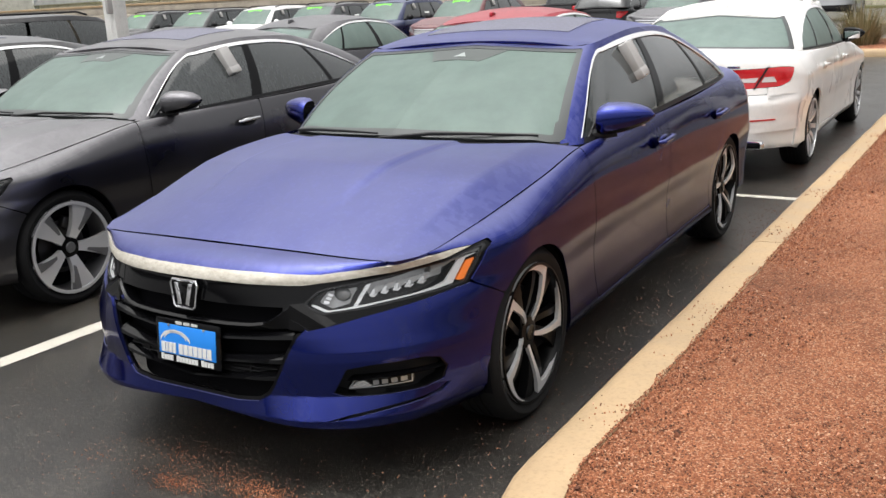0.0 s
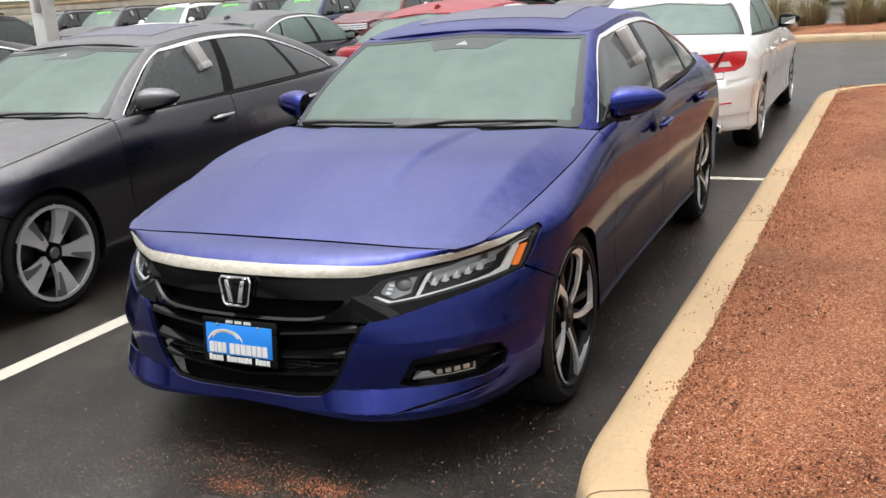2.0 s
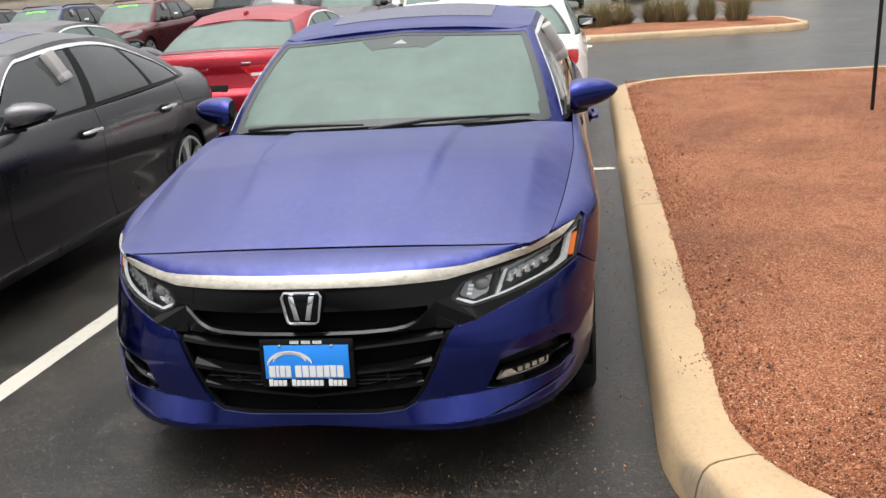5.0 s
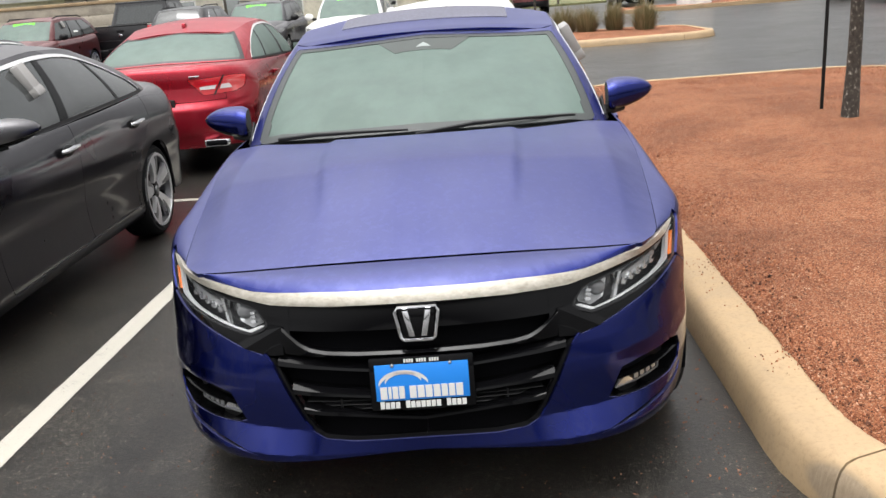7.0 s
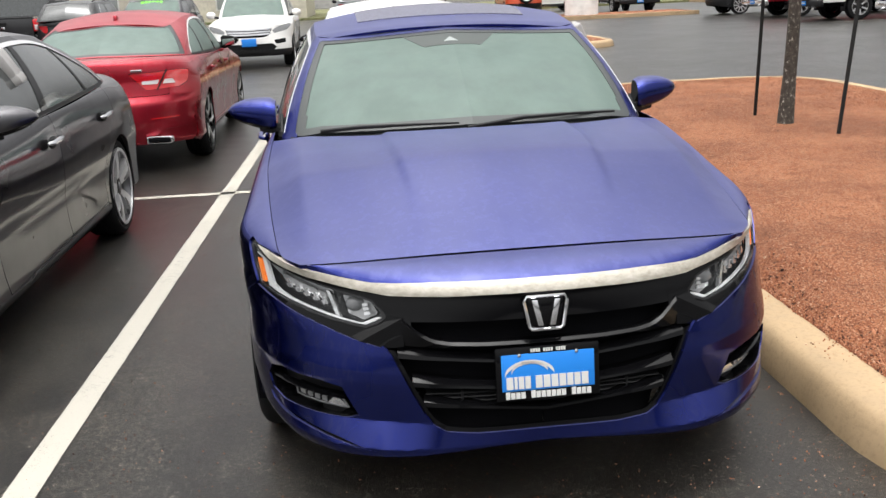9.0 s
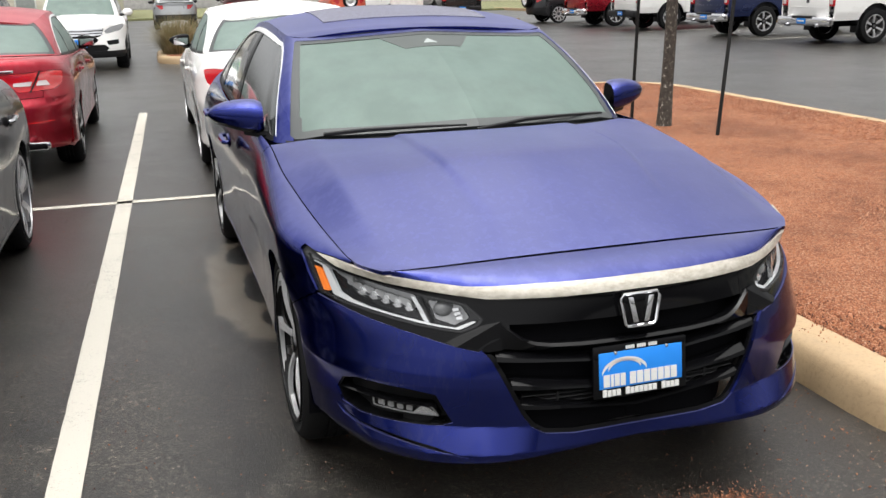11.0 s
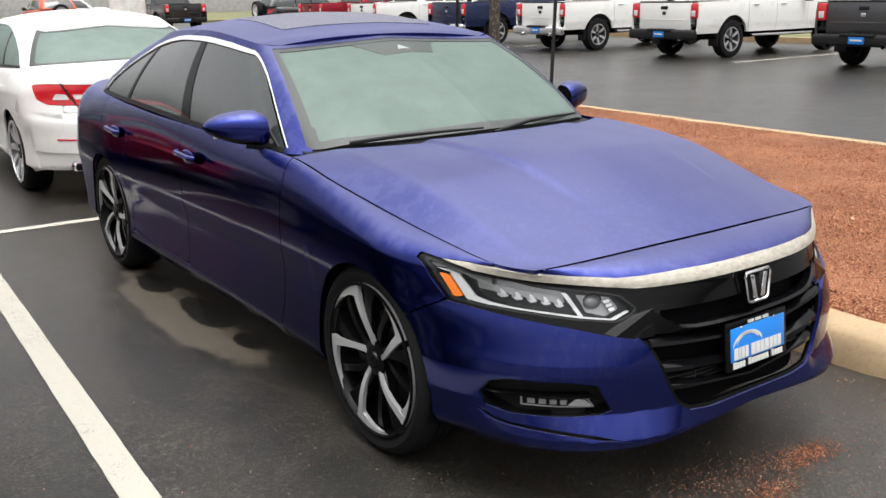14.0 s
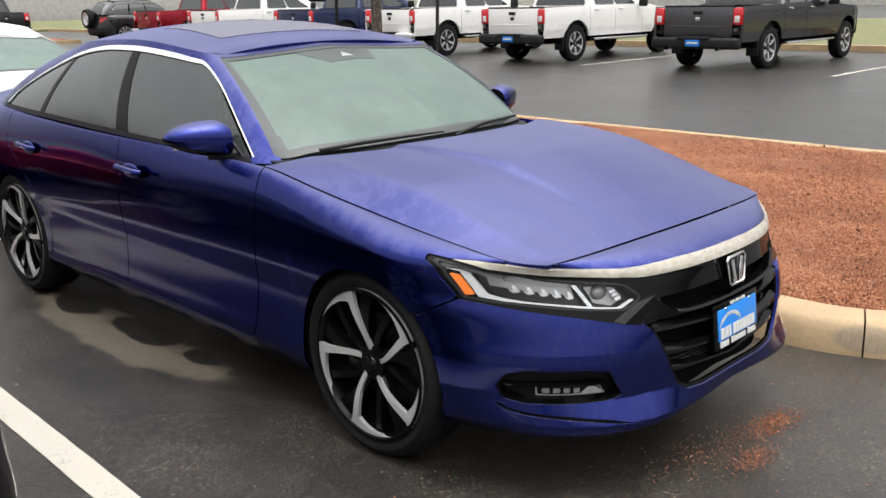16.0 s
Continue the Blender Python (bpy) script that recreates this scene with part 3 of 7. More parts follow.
    @classmethod
    def body(cls, u, v):
        """v from 0 (under edge) by 1 (crease) to 2 (edge of bonnet, glass and boot)."""
        zb, zc = cls.zb(u), cls.zc(u)
        z = zb + np.clip(v, 0, 1) * (zc - zb)
        x, y, _ = cls.low(u, z)
        k = np.sin(np.clip(v - 1, 0, 1) * np.pi / 2)
        a = cls.round_(u)
        w = np.maximum(1 - k ** a, 0) ** (1 / a)
        xt, yt, zt = cls.top(u)
        return np.where(v > 1, xt + (x - xt) * w, x), np.where(v > 1, yt + (y - yt) * w, y), np.where(v > 1, zc + (zt - zc) * k, z)

    @classmethod
    def bonnet(cls, q, p, uc=0.48):
        """The bonnet, q across from 0 to 1, p from its front edge to the scuttle."""
        us = np.linspace(0, 1.6, 400)
        tx, ty, tz = cls.top(us)
        ic = int(np.searchsorted(us, uc))
        xc, yc = tx[ic], ty[ic]
        yfront = np.interp(q * xc, tx[:ic + 1], ty[:ic + 1])
        zfront = np.interp(q * xc, tx[:ic + 1], tz[:ic + 1])
        yside = yc + p * (0.64 - yc)
        xside, zside = np.interp(yside, ty[ic:], tx[ic:]), np.interp(yside, ty[ic:], tz[ic:])
        ycowl = 0.34 + 0.28 * np.abs(q) ** 2.4
        y = yfront + p * (ycowl - yfront)
        a = np.abs(q)
        zmid = zfront + p * (np.interp(0.64, ty, tz) - zfront)
        # a flat facet down the flank up to a shoulder crease, then a low crown with a raised middle
        shoulder = np.clip((1 - a) / (0.13 + 0.05 * p), 0, 1)
        shoulder = shoulder - 0.16 * np.clip(shoulder - 0.75, 0, 1) * shoulder
        rise = 0.06 * np.clip(p / 0.5, 0, 1) * (1.25 - 0.25 * np.clip(p / 0.5, 0, 1)) * (1 - 0.62 * np.clip((p - 0.5) / 0.5, 0, 1) ** 1.5)
        crown = (0.012 * np.clip(p * 2.5, 0, 1) + 0.034 * np.sin(np.pi * np.clip(p, 0, 1)) ** 0.8) * (1 - a ** 2)
        bulge = 0.017 * np.clip((0.40 + 0.05 * p - a) / 0.03 + 0.5, 0, 1) * np.clip((p - 0.2) * 3, 0, 1) * (1 - 0.3 * p)
        zc = np.interp(yc, ty[ic:], tz[ic:])
        z = zmid + a ** 1.5 * (zside - zc - p * (np.interp(0.64, ty, tz) - zc)) + rise * shoulder + crown + bulge
        return xside * q, y, z

    # roof and glass: s from 0 (windscreen middle) by 1 (windscreen edge), 1.14 (pillar), 2 and 2.3 to 3 (rear glass middle)
    bx = staticmethod(curve((0, 0), (0.5, 0.37), (0.9, 0.66), (1, 0.718), (1.14, 0.782), (1.5, 0.822), (1.8, 0.815), (2, 0.78), (2.15, 0.74), (2.3, 0.65), (2.6, 0.40), (3, 0)))
    by = staticmethod(curve((0, 0.385), (0.5, 0.44), (0.9, 0.57), (1, 0.63), (1.14, 0.76), (1.5, 1.70), (1.8, 2.45), (2, 3.0), (2.15, 3.16), (2.3, 3.26), (2.6, 3.36), (3, 3.41)))
    bz = staticmethod(curve((0, 0.962), (0.8, 0.943), (0.95, 0.926), (1.14, 0.922), (1.3, 0.938), (1.5, 0.955), (2, 0.99), (2.3, 1.01), (3, 1.03)))
    tx = staticmethod(curve((0, 0), (0.5, 0.30), (0.9, 0.535), (1, 0.582), (1.14, 0.608), (1.5, 0.622), (1.8, 0.605), (2, 0.575), (2.15, 0.54), (2.3, 0.485), (2.6, 0.29), (3, 0)))
    ty = staticmethod(curve((0, 1.235), (0.5, 1.225), (0.9, 1.19), (1, 1.195), (1.14, 1.27), (1.5, 1.78), (1.8, 2.25), (2, 2.5), (2.15, 2.66), (2.3, 2.74), (2.6, 2.71), (3, 2.69)))
    tz = staticmethod(curve((0, 1.322), (0.9, 1.30), (1.14, 1.312), (1.5, 1.355), (1.8, 1.34), (2, 1.303), (2.3, 1.262), (3, 1.297)))

    @classmethod
    def cabin(cls, s, v):
        bulge = 4 * v * (1 - v)
        out = np.interp(s, [0, 0.9, 1.14, 1.6, 2.0, 2.3, 3], [0.0, 0.004, 0.022, 0.03, 0.02, 0.0, 0.0]) * bulge
        fwd = np.interp(s, [0, 1, 1.2, 2.0, 2.3, 3], [-0.055, -0.035, 0, 0, 0.03, 0.05]) * bulge
        up = np.interp(s, [0, 1, 1.2, 2.0, 2.3, 3], [0.03, 0.02, 0, 0.015, 0.03, 0.035]) * bulge
        return (cls.bx(s) * (1 - v) + cls.tx(s) * v + out, cls.by(s) * (1 - v) + cls.ty(s) * v + fwd, cls.bz(s) * (1 - v) + cls.tz(s) * v + up)

    @classmethod
    def roof(cls, q, p):
        """Roof sheet between the cabin's upper edges, p from front to rear, q from 0 to 1 across."""
        ss = np.linspace(0.9, 2.3, 300)
        ey, ex, ez = cls.ty(ss), cls.tx(ss), cls.tz(ss)
        yfront, yback = np.interp(q, [0, 0.5, 1], [1.235, 1.225, 1.19]), np.interp(q, [0, 0.5, 1], [2.69, 2.71, 2.74])
        ys = 1.19 + p * (2.74 - 1.19)
        xe, ze = np.interp(ys, ey, ex), np.interp(ys, ey, ez)
        y = yfront + p * (yback - yfront)
        return xe * q, y, ze + (0.03 + 0.034 * np.sin(np.pi * p) + 0.004 * p) * (1 - np.abs(q) ** 2.2)

    @classmethod
    def deck(cls, q, p):
        """Boot lid top, p from the rear glass to its trailing lip."""
        us = np.linspace(1.85, 3, 500)
        ux, uy, uz = cls.top(us)
        ic = int(np.searchsorted(us, 2.5))
        xc, yc = ux[ic], uy[ic]
        yback = np.interp(q * xc, ux[ic:][::-1], uy[ic:][::-1])
        zback = np.interp(q * xc, ux[ic:][::-1], uz[ic:][::-1])
        ys = 3.14 + p * (yc - 3.14)
        xe, ze = np.interp(ys, uy[:ic + 1], ux[:ic + 1]), np.interp(ys, uy[:ic + 1], uz[:ic + 1])
        y0 = np.interp(q, [0, 0.6, 1], [3.41, 3.35, 3.14])
        y = y0 + p * (yback - y0)
        lip = 0.016 * np.clip((p - 0.72) * 4, 0, 1) * (1 - np.clip((p - 0.94) / 0.06, 0, 1) ** 2) * (1 - np.abs(q) ** 6)
        k = np.abs(q) ** 1.5
        return xe * q, y, ze * k + (1.022 + p * (zback - 1.022)) * (1 - k) + 0.01 * np.sin(np.pi * p) * (1 - k) + lip


S = Shell
FINE_U = np.concatenate([np.linspace(0, 1, 76), np.linspace(1, 2, 120)[1:], np.linspace(2, 3, 60)[1:]])
FINE_V = np.concatenate([np.linspace(0, 1, 44), np.linspace(1, 2, 20)[1:]])


def between(lo, hi):
    return lambda a: np.minimum(a - lo, hi - a)


def denser(a, k):
    return np.interp(np.linspace(0, len(a) - 1, (len(a) - 1) * k + 1), np.arange(len(a)), a)


def body_sheet(u0, u1, v0, v1, keep, off=0.0, fine=1):
    us, vs = FINE_U[(FINE_U >= u0) & (FINE_U <= u1)], FINE_V[(FINE_V >= v0) & (FINE_V <= v1)]
    if fine > 1:
        us, vs = denser(us, fine), denser(vs, fine)
    return patch(S.body, us, vs, keep, off, flip=False)


ARCH = 0.34


def arch(y, z, grow=0.0):
    return np.minimum(np.hypot(y, z - 0.325), np.hypot(y - 2.83, z - 0.325)) - ARCH - grow


def seam_line(y):
    """Height of the joint between bumper and wing, from the headlight's outer corner to the wheel arch."""
    return 0.640 - 0.53 * (y + 0.39)


def mid_line(x):
    """Height of the middle of the headlight."""
    return 0.648 + 0.14 * (x - 0.45)


def nose_y(x, z):
    """Where the front of the shell stands at a place in front view."""
    us = np.linspace(0, 1.1, 260)
    xx, yy, _ = S.low(us, float(z))
    return float(np.interp(abs(x), xx, yy))


# outlines in front view (x, z) and side view (y, z)
GRILLE = [(-0.1, 0.70), (0.44, 0.70), (0.443, 0.552), (0.425, 0.532), (0.402, 0.485), (0.372, 0.42), (0.343, 0.362), (0.322, 0.333), (0.285, 0.313), (0.2, 0.303), (-0.1, 0.300)]
HEADLIGHT = [(0.430, 0.634), (0.447, 0.617), (0.49, 0.599), (0.58, 0.607), (0.675, 0.619), (0.75, 0.629), (0.806, 0.639), (0.822, 0.693), (0.830, 0.742), (0.821, 0.752), (0.795, 0.739), (0.758, 0.722), (0.655, 0.704), (0.592, 0.694), (0.50, 0.682), (0.465, 0.672)]
BEZEL = [(0.37, 0.698), (0.37, 0.60), (0.435, 0.570), (0.452, 0.553), (0.52, 0.567), (0.60, 0.588), (0.72, 0.613), (0.809, 0.635), (0.827, 0.692), (0.836, 0.744), (0.823, 0.759), (0.79, 0.745), (0.65, 0.716), (0.5, 0.702)]
STRIP = [(-0.1, 0.694), (0.17, 0.693), (0.42, 0.688), (0.5, 0.697), (0.65, 0.713), (0.76, 0.730), (0.800, 0.749), (0.765, 0.749), (0.72, 0.744), (0.65, 0.735), (0.57, 0.727), (0.47, 0.718), (0.41, 0.719), (0.28, 0.724), (0.0, 0.726), (-0.1, 0.726)]
FOG = [(0.525, 0.347), (0.555, 0.336), (0.65, 0.332), (0.745, 0.331), (0.780, 0.344), (0.791, 0.385), (0.778, 0.424), (0.748, 0.438), (0.63, 0.438), (0.567, 0.429), (0.548, 0.39)]
FOOT = [(0.475, 0.254), (0.585, 0.274), (0.68, 0.286), (0.752, 0.294), (0.780, 0.306), (0.793, 0.330), (0.784, 0.330), (0.768, 0.313), (0.745, 0.305), (0.68, 0.298), (0.585, 0.284), (0.49, 0.259)]
LAMP_BACK = [(3.47, 0.893), (3.60, 0.905), (3.80, 0.897), (4.2, 0.885), (4.2, 0.752), (3.85, 0.748), (3.62, 0.757), (3.53, 0.79)]
f_grille, f_head, f_bezel, f_strip, f_fog, f_foot, f_tail = (poly(p) for p in (GRILLE, HEADLIGHT, BEZEL, STRIP, FOG, FOOT, LAMP_BACK))
DOOR_FRONT = curve((0.2, 0.68), (0.5, 0.60), (0.8, 0.57), (1.0, 0.60))
DOOR_MID = curve((0.2, 1.68), (0.6, 1.61), (1.0, 1.64))
DOOR_REAR = curve((0.2, 2.46), (0.45, 2.42), (0.7, 2.62), (0.85, 2.80), (1.05, 2.86))
GAP = 0.0028


def loft(xe, n, section, x0=None, sgn=1):
    """A bar across the nose: section(x) gives (depth behind the shell, height) points; from -xe to xe, or from x0 to xe on one side."""
    bm, rows = bmesh.new(), []
    for x in np.linspace(-xe if x0 is None else x0, xe, n):
        rows.append([bm.verts.new((sgn * x, nose_y(x, z) + d, z)) for d, z in section(float(x))])
    for p, q in zip(rows, rows[1:]):
        for k in range(len(p) - 1):
            bm.faces.new([p[k], p[k + 1], q[k + 1], q[k]])
    bm.faces.new(rows[0])
    bm.faces.new(rows[-1][::-1])
    bmesh.ops.recalc_face_normals(bm, faces=bm.faces)
    return bm


def bar_section(z, h, d):
    return [(d + 0.05, z + 0.55 * h + 0.004), (d + 0.022, z + 0.62 * h + 0.003), (d + 0.002, z + 0.15 * h), (d, z - 0.35 * h), (d + 0.012, z - 0.5 * h), (d + 0.05, z - 0.4 * h)]


def sedan(name, m, colour, label, wheel, chrome_handles=False, window=None, rear=True, front=True, box_on_window=False, group="", number_plate=False):
    car = thing(name, m, label, "car", group)
    window = window or SIDE_GLASS
    halves = lambda s: sheet_bm(both_sides(s))
    one = lambda s, lip=0.012: (sheet_bm(s, lip), sheet_bm(mirrored(s), lip))

    # front bumper with its openings
    def bumper_keep(x, y, z):
        f = np.minimum(-f_grille(x, z), -f_fog(x, z))
        f = np.minimum(f, np.minimum(-f_bezel(x, z) - 0.002, -f_foot(x, z)))
        f = np.minimum(f, np.minimum(arch(y, z), -0.1 - y))
        f = np.minimum(f, seam_line(y) - GAP - z)
        return np.minimum(f, np.where(x > 0.42, mid_line(x) - z, 0.60 - z))
    if front:
        bumper = part("front_bumper", halves(body_sheet(0, 1.2, 0, 1.5, bumper_keep, 0.0, 3 if number_plate else 1)), colour, car, smooth=18)
        strip_keep = lambda x, y, z: np.minimum(f_strip(x, z), 0.0 - y)
        part("chrome_strip", halves(body_sheet(0, 1, 0.8, 2, strip_keep, 0.006, 2)), SATIN, car, "weathered chrome strip over the grille")
        part("grille_backing", halves(body_sheet(0, 1, 0, 1.4, lambda x, y, z: f_grille(x, z) + 0.012, -0.07)), DARK, car)
        part("grille_frame", halves(body_sheet(0, 1, 0, 1.4, lambda x, y, z: np.minimum(np.minimum(f_grille(x, z) + 0.002, 0.012 - f_grille(x, z)), 0.545 - z), -0.008, 2)), GLOSS_BLACK, car)
        for b in one(body_sheet(0, 1.2, 0.3, 2, lambda x, y, z: np.minimum(f_bezel(x, z) + 0.003, 0.003 - f_head(x, z)), -0.007, 2)):
            part("lamp_bezel", b, GLOSS_BLACK, car)
        part("upper_grille_panel", halves(body_sheet(0, 1, 0, 1.6, lambda x, y, z: np.minimum(np.minimum(z - 0.622, 0.70 - z), 0.385 - x), -0.008)), GLOSS_BLACK, car, "smooth gloss black panel behind the badge")
        smile = lambda x: np.interp(abs(x), [0.0, 0.17, 0.26, 0.306, 0.335, 0.358, 0.39], [0.560, 0.562, 0.566, 0.573, 0.586, 0.603, 0.629])
        under = lambda x: np.interp(abs(x), [0, 0.28, 0.36, 0.42], [0.540, 0.543, 0.548, 0.553])
        part("grille_chin", loft(0.392, 61, lambda x: [(0.045, smile(x) - 0.004), (0.008, smile(x)), (0.0, smile(x) - 0.007), (0.006, 0.5 * (smile(x) + under(x))), (0.016, under(x) + 0.004), (0.05, under(x))]), GLOSS_BLACK, car, smooth=25)
        for sgn in (1, -1):
            spot = lambda x, z, d: (sgn * x, nose_y(x, z) + d, z)
            fb = bmesh.new()
            a, r = fb.verts.new(spot(0.388, 0.631, -0.001)), fb.verts.new(spot(0.508, 0.563, -0.004))
            upper = [fb.verts.new(spot(*p)) for p in ((0.53, 0.571, 0.004), (0.49, 0.597, 0.009), (0.447, 0.614, 0.009), (0.428, 0.634, 0.006))]
            lower = [fb.verts.new(spot(*p)) for p in ((0.388, 0.552, 0.012), (0.428, 0.547, 0.012), (0.455, 0.553, 0.008))]
            for ring in ([a, *upper[::-1], r], [a, r, *lower[::-1]]):
                fb.faces.new(ring if sgn > 0 else ring[::-1])
            bmesh.ops.recalc_face_normals(fb, faces=fb.faces)
            part("grille_facet", fb, GLOSS_BLACK, car, smooth=0)
        wide_at = lambda z: float(np.interp(z, [0.303, 0.313, 0.333, 0.362, 0.42, 0.485, 0.532], [0.2, 0.285, 0.322, 0.343, 0.372, 0.402, 0.425])) - 0.016
        for zbar, slope, h, wedge, d in ((0.497, 0.085, 0.014, 0.9, 0.008), (0.420, 0.085, 0.014, 0.9, 0.008), (0.357, 0.10, 0.014, 0.9, 0.010)):
            xe = wide_at(zbar + slope * 0.36)
            part("grille_bar", loft(xe, 49, lambda x: bar_section(zbar + slope * abs(x), h * (1 + wedge * float(np.clip((abs(x) / xe - 0.62) / 0.38, 0, 1))), d)), GLOSS_BLACK, car, smooth=25)
        for k in range(4):
            part("radiator_slat", loft(0.335, 9, lambda x: bar_section(0.412 - 0.0125 * k, 0.005, 0.03)), BLACK_PLASTIC, car, smooth=0)
        for sx in (0.235, -0.235):
            part("radiator_slat", box(0.006, 0.02, 0.05, pose(sx, nose_y(0.235, 0.395) + 0.04, 0.394)), BLACK_PLASTIC, car, smooth=0)
        part("radar_box", box(0.12, 0.05, 0.045, pose(0, -0.80, 0.368), 0.01), BLACK_PLASTIC, car)
        # headlights, fog lamps
        for sgn in (1, -1):
            side = (lambda s: s) if sgn > 0 else mirrored

            def lampwork(name, keep, off, material, parent, fine=2, lip=0.012, label=""):
                return part(name, sheet_bm(side(body_sheet(0, 1.2, 0, 1.95, keep, off, fine)), lip), material, parent, label)
            lamp = lampwork("headlight", lambda x, y, z: f_head(x, z) + 0.004, -0.05, LAMP_DARK, car, 1, 0, "clear headlight with stacked lenses and amber corner")
            lampwork("lamp_surround", lambda x, y, z: np.minimum(f_head(x, z), 0.006 - f_head(x, z)), -0.004, LAMP_DARK, lamp, 2, 0.03)
            f_amber = poly([(0.817, 0.712), (0.803, 0.708), (0.788, 0.650), (0.802, 0.647)])
            lampwork("amber_reflector", lambda x, y, z: f_amber(x, z), -0.010, AMBER, lamp, 3, 0.012, "amber corner reflector")
            f_guide = poly([(0.822, 0.726), (0.802, 0.724), (0.786, 0.712), (0.768, 0.654), (0.745, 0.6425), (0.675, 0.633), (0.585, 0.621), (0.505, 0.612), (0.456, 0.631), (0.451, 0.627), (0.496, 0.607), (0.585, 0.616), (0.675, 0.628), (0.75, 0.6375), (0.783, 0.643), (0.801, 0.715)])
            lampwork("light_guide", lambda x, y, z: f_guide(x, z), -0.013, GUIDE, lamp, 4, 0.010, "milky white daytime light guide")
            f_split = poly([(0.604, 0.683), (0.592, 0.681), (0.566, 0.618), (0.577, 0.618)])
            lampwork("divider", lambda x, y, z: f_split(x, z), -0.015, REFLECTOR, lamp, 4, 0.012)
            lampwork("corner_trim", lambda x, y, z: np.minimum(f_head(x, z) - 0.007, np.minimum(x - 0.735, z - np.interp(x, [0.735, 0.786, 0.802, 0.83], [0.690, 0.716, 0.729, 0.731]))), -0.016, LAMP_GREY, lamp, 3, 0.01, "smoky grey corner trim")
            for k in range(5):
                cx, cz = 0.622 + 0.027 * k, 0.659 + 0.0048 * k
                f_cell = poly([(cx + 0.015, cz + 0.018), (cx - 0.010, cz + 0.013), (cx - 0.018, cz - 0.014), (cx - 0.007, cz - 0.017), (cx + 0.003, cz - 0.005), (cx + 0.014, cz + 0.002)])
                cell = lampwork("lens_cell", lambda x, y, z: f_cell(x, z), -0.026, BOWL, lamp, 4, 0.012)
                f_toe = poly([(cx - 0.006, cz + 0.006), (cx - 0.012, cz + 0.004), (cx - 0.019, cz - 0.015), (cx - 0.005, cz - 0.019), (cx + 0.004, cz - 0.008), (cx - 0.006, cz - 0.012)])
                lampwork("lens_edge", lambda x, y, z: f_toe(x, z), -0.020, REFLECTOR, cell, 5, 0.006)
            for k in range(3):
                f_flake = poly([(0.484 + 0.004 * k, 0.634 + 0.0105 * k), (0.500 + 0.004 * k, 0.630 + 0.0105 * k), (0.502 + 0.004 * k, 0.638 + 0.0105 * k), (0.486 + 0.004 * k, 0.642 + 0.0105 * k)])
                lampwork("lens_facet", lambda x, y, z: f_flake(x, z), -0.022 - 0.003 * k, REFLECTOR, lamp, 5, 0.006)
            bowl = bmesh.new()
            bmesh.ops.create_uvsphere(bowl, u_segments=20, v_segments=10, radius=0.027, matrix=pose(sgn * 0.508, nose_y(0.508, 0.642) + 0.058, 0.645) @ Matrix.Diagonal((1.2, 0.8, 0.9, 1)))
            part("projector", bowl, PROJECTOR, lamp, "clear round projector lens")
            f_bowl = poly([(0.572, 0.677), (0.556, 0.630), (0.51, 0.619), (0.47, 0.637), (0.49, 0.668)])
            lampwork("reflector_bowl", lambda x, y, z: f_bowl(x, z), -0.042, BOWL, lamp, 2, 0.0)
            lampwork("reflector_bowl", lambda x, y, z: np.minimum(np.minimum(f_head(x, z) - 0.010, np.minimum(x - 0.60, z - 0.652 - 0.17 * (x - 0.62))), 0.765 - x), -0.044, BOWL, lamp, 2, 0.0)
            lampwork("lamp_cover", lambda x, y, z: f_head(x, z) - 0.003, -0.001, LAMP_GLASS, lamp, 1, 0)
            fog = lampwork("fog_lamp", lambda x, y, z: f_fog(x, z) + 0.01, -0.055, BLACK_PLASTIC, car, 1, 0, "slim fog lamp in a gloss black recess")
            lampwork("recess_rim", lambda x, y, z: np.minimum(f_fog(x, z) + 0.002, 0.003 - f_fog(x, z)), -0.004, GLOSS_BLACK, fog, 3, 0.05)
            ramp_bm = loft(0.785, 25, lambda x: [(0.05, 0.394), (0.022, 0.391), (0.012, 0.387), (0.018, 0.383), (0.05, 0.381)], 0.56, sgn)
            part("fin", ramp_bm, GLOSS_BLACK, fog, smooth=25)
            f_lens = poly([(0.567, 0.350), (0.727, 0.349), (0.728, 0.379), (0.600, 0.380), (0.584, 0.376)])
            lampwork("lens_housing", lambda x, y, z: f_lens(x, z) + 0.004, -0.032, GLOSS_BLACK, fog, 3, 0.02)
            lampwork("lens_rim", lambda x, y, z: np.minimum(f_lens(x, z) + 0.001, 0.0025 - f_lens(x, z)), -0.028, BOWL, fog, 4, 0.008)
            f_shine = poly([(0.572, 0.354), (0.632, 0.353), (0.612, 0.374), (0.592, 0.372)])
            lampwork("reflector", lambda x, y, z: f_shine(x, z), -0.029, REFLECTOR, fog, 4, 0.008)
            for k in range(4):
                cx = 0.641 + 0.0225 * k
                lampwork("lens", lambda x, y, z: np.minimum(0.0075 - np.abs(x - cx), 0.0075 - np.abs(z - 0.363)), -0.029, BOWL, fog, 4, 0.008)
            part("lower_slot", sheet_bm(side(body_sheet(0, 1.2, 0, 1, lambda x, y, z: np.minimum(f_foot(x, z) + 0.006, -0.2 - y), -0.03)), 0), BLACK_PLASTIC, car)
        # emblem: a plain bright frame with two uprights
        ey, ez = -0.860, 0.639
        em = part("emblem", prism([(-0.042, -0.042), (0.042, -0.042), (0.053, 0.042), (-0.053, 0.042)], 0.012, pose(0, ey, ez, 84), 0.012), GLOSS_BLACK, car, "plain bright badge on the grille")
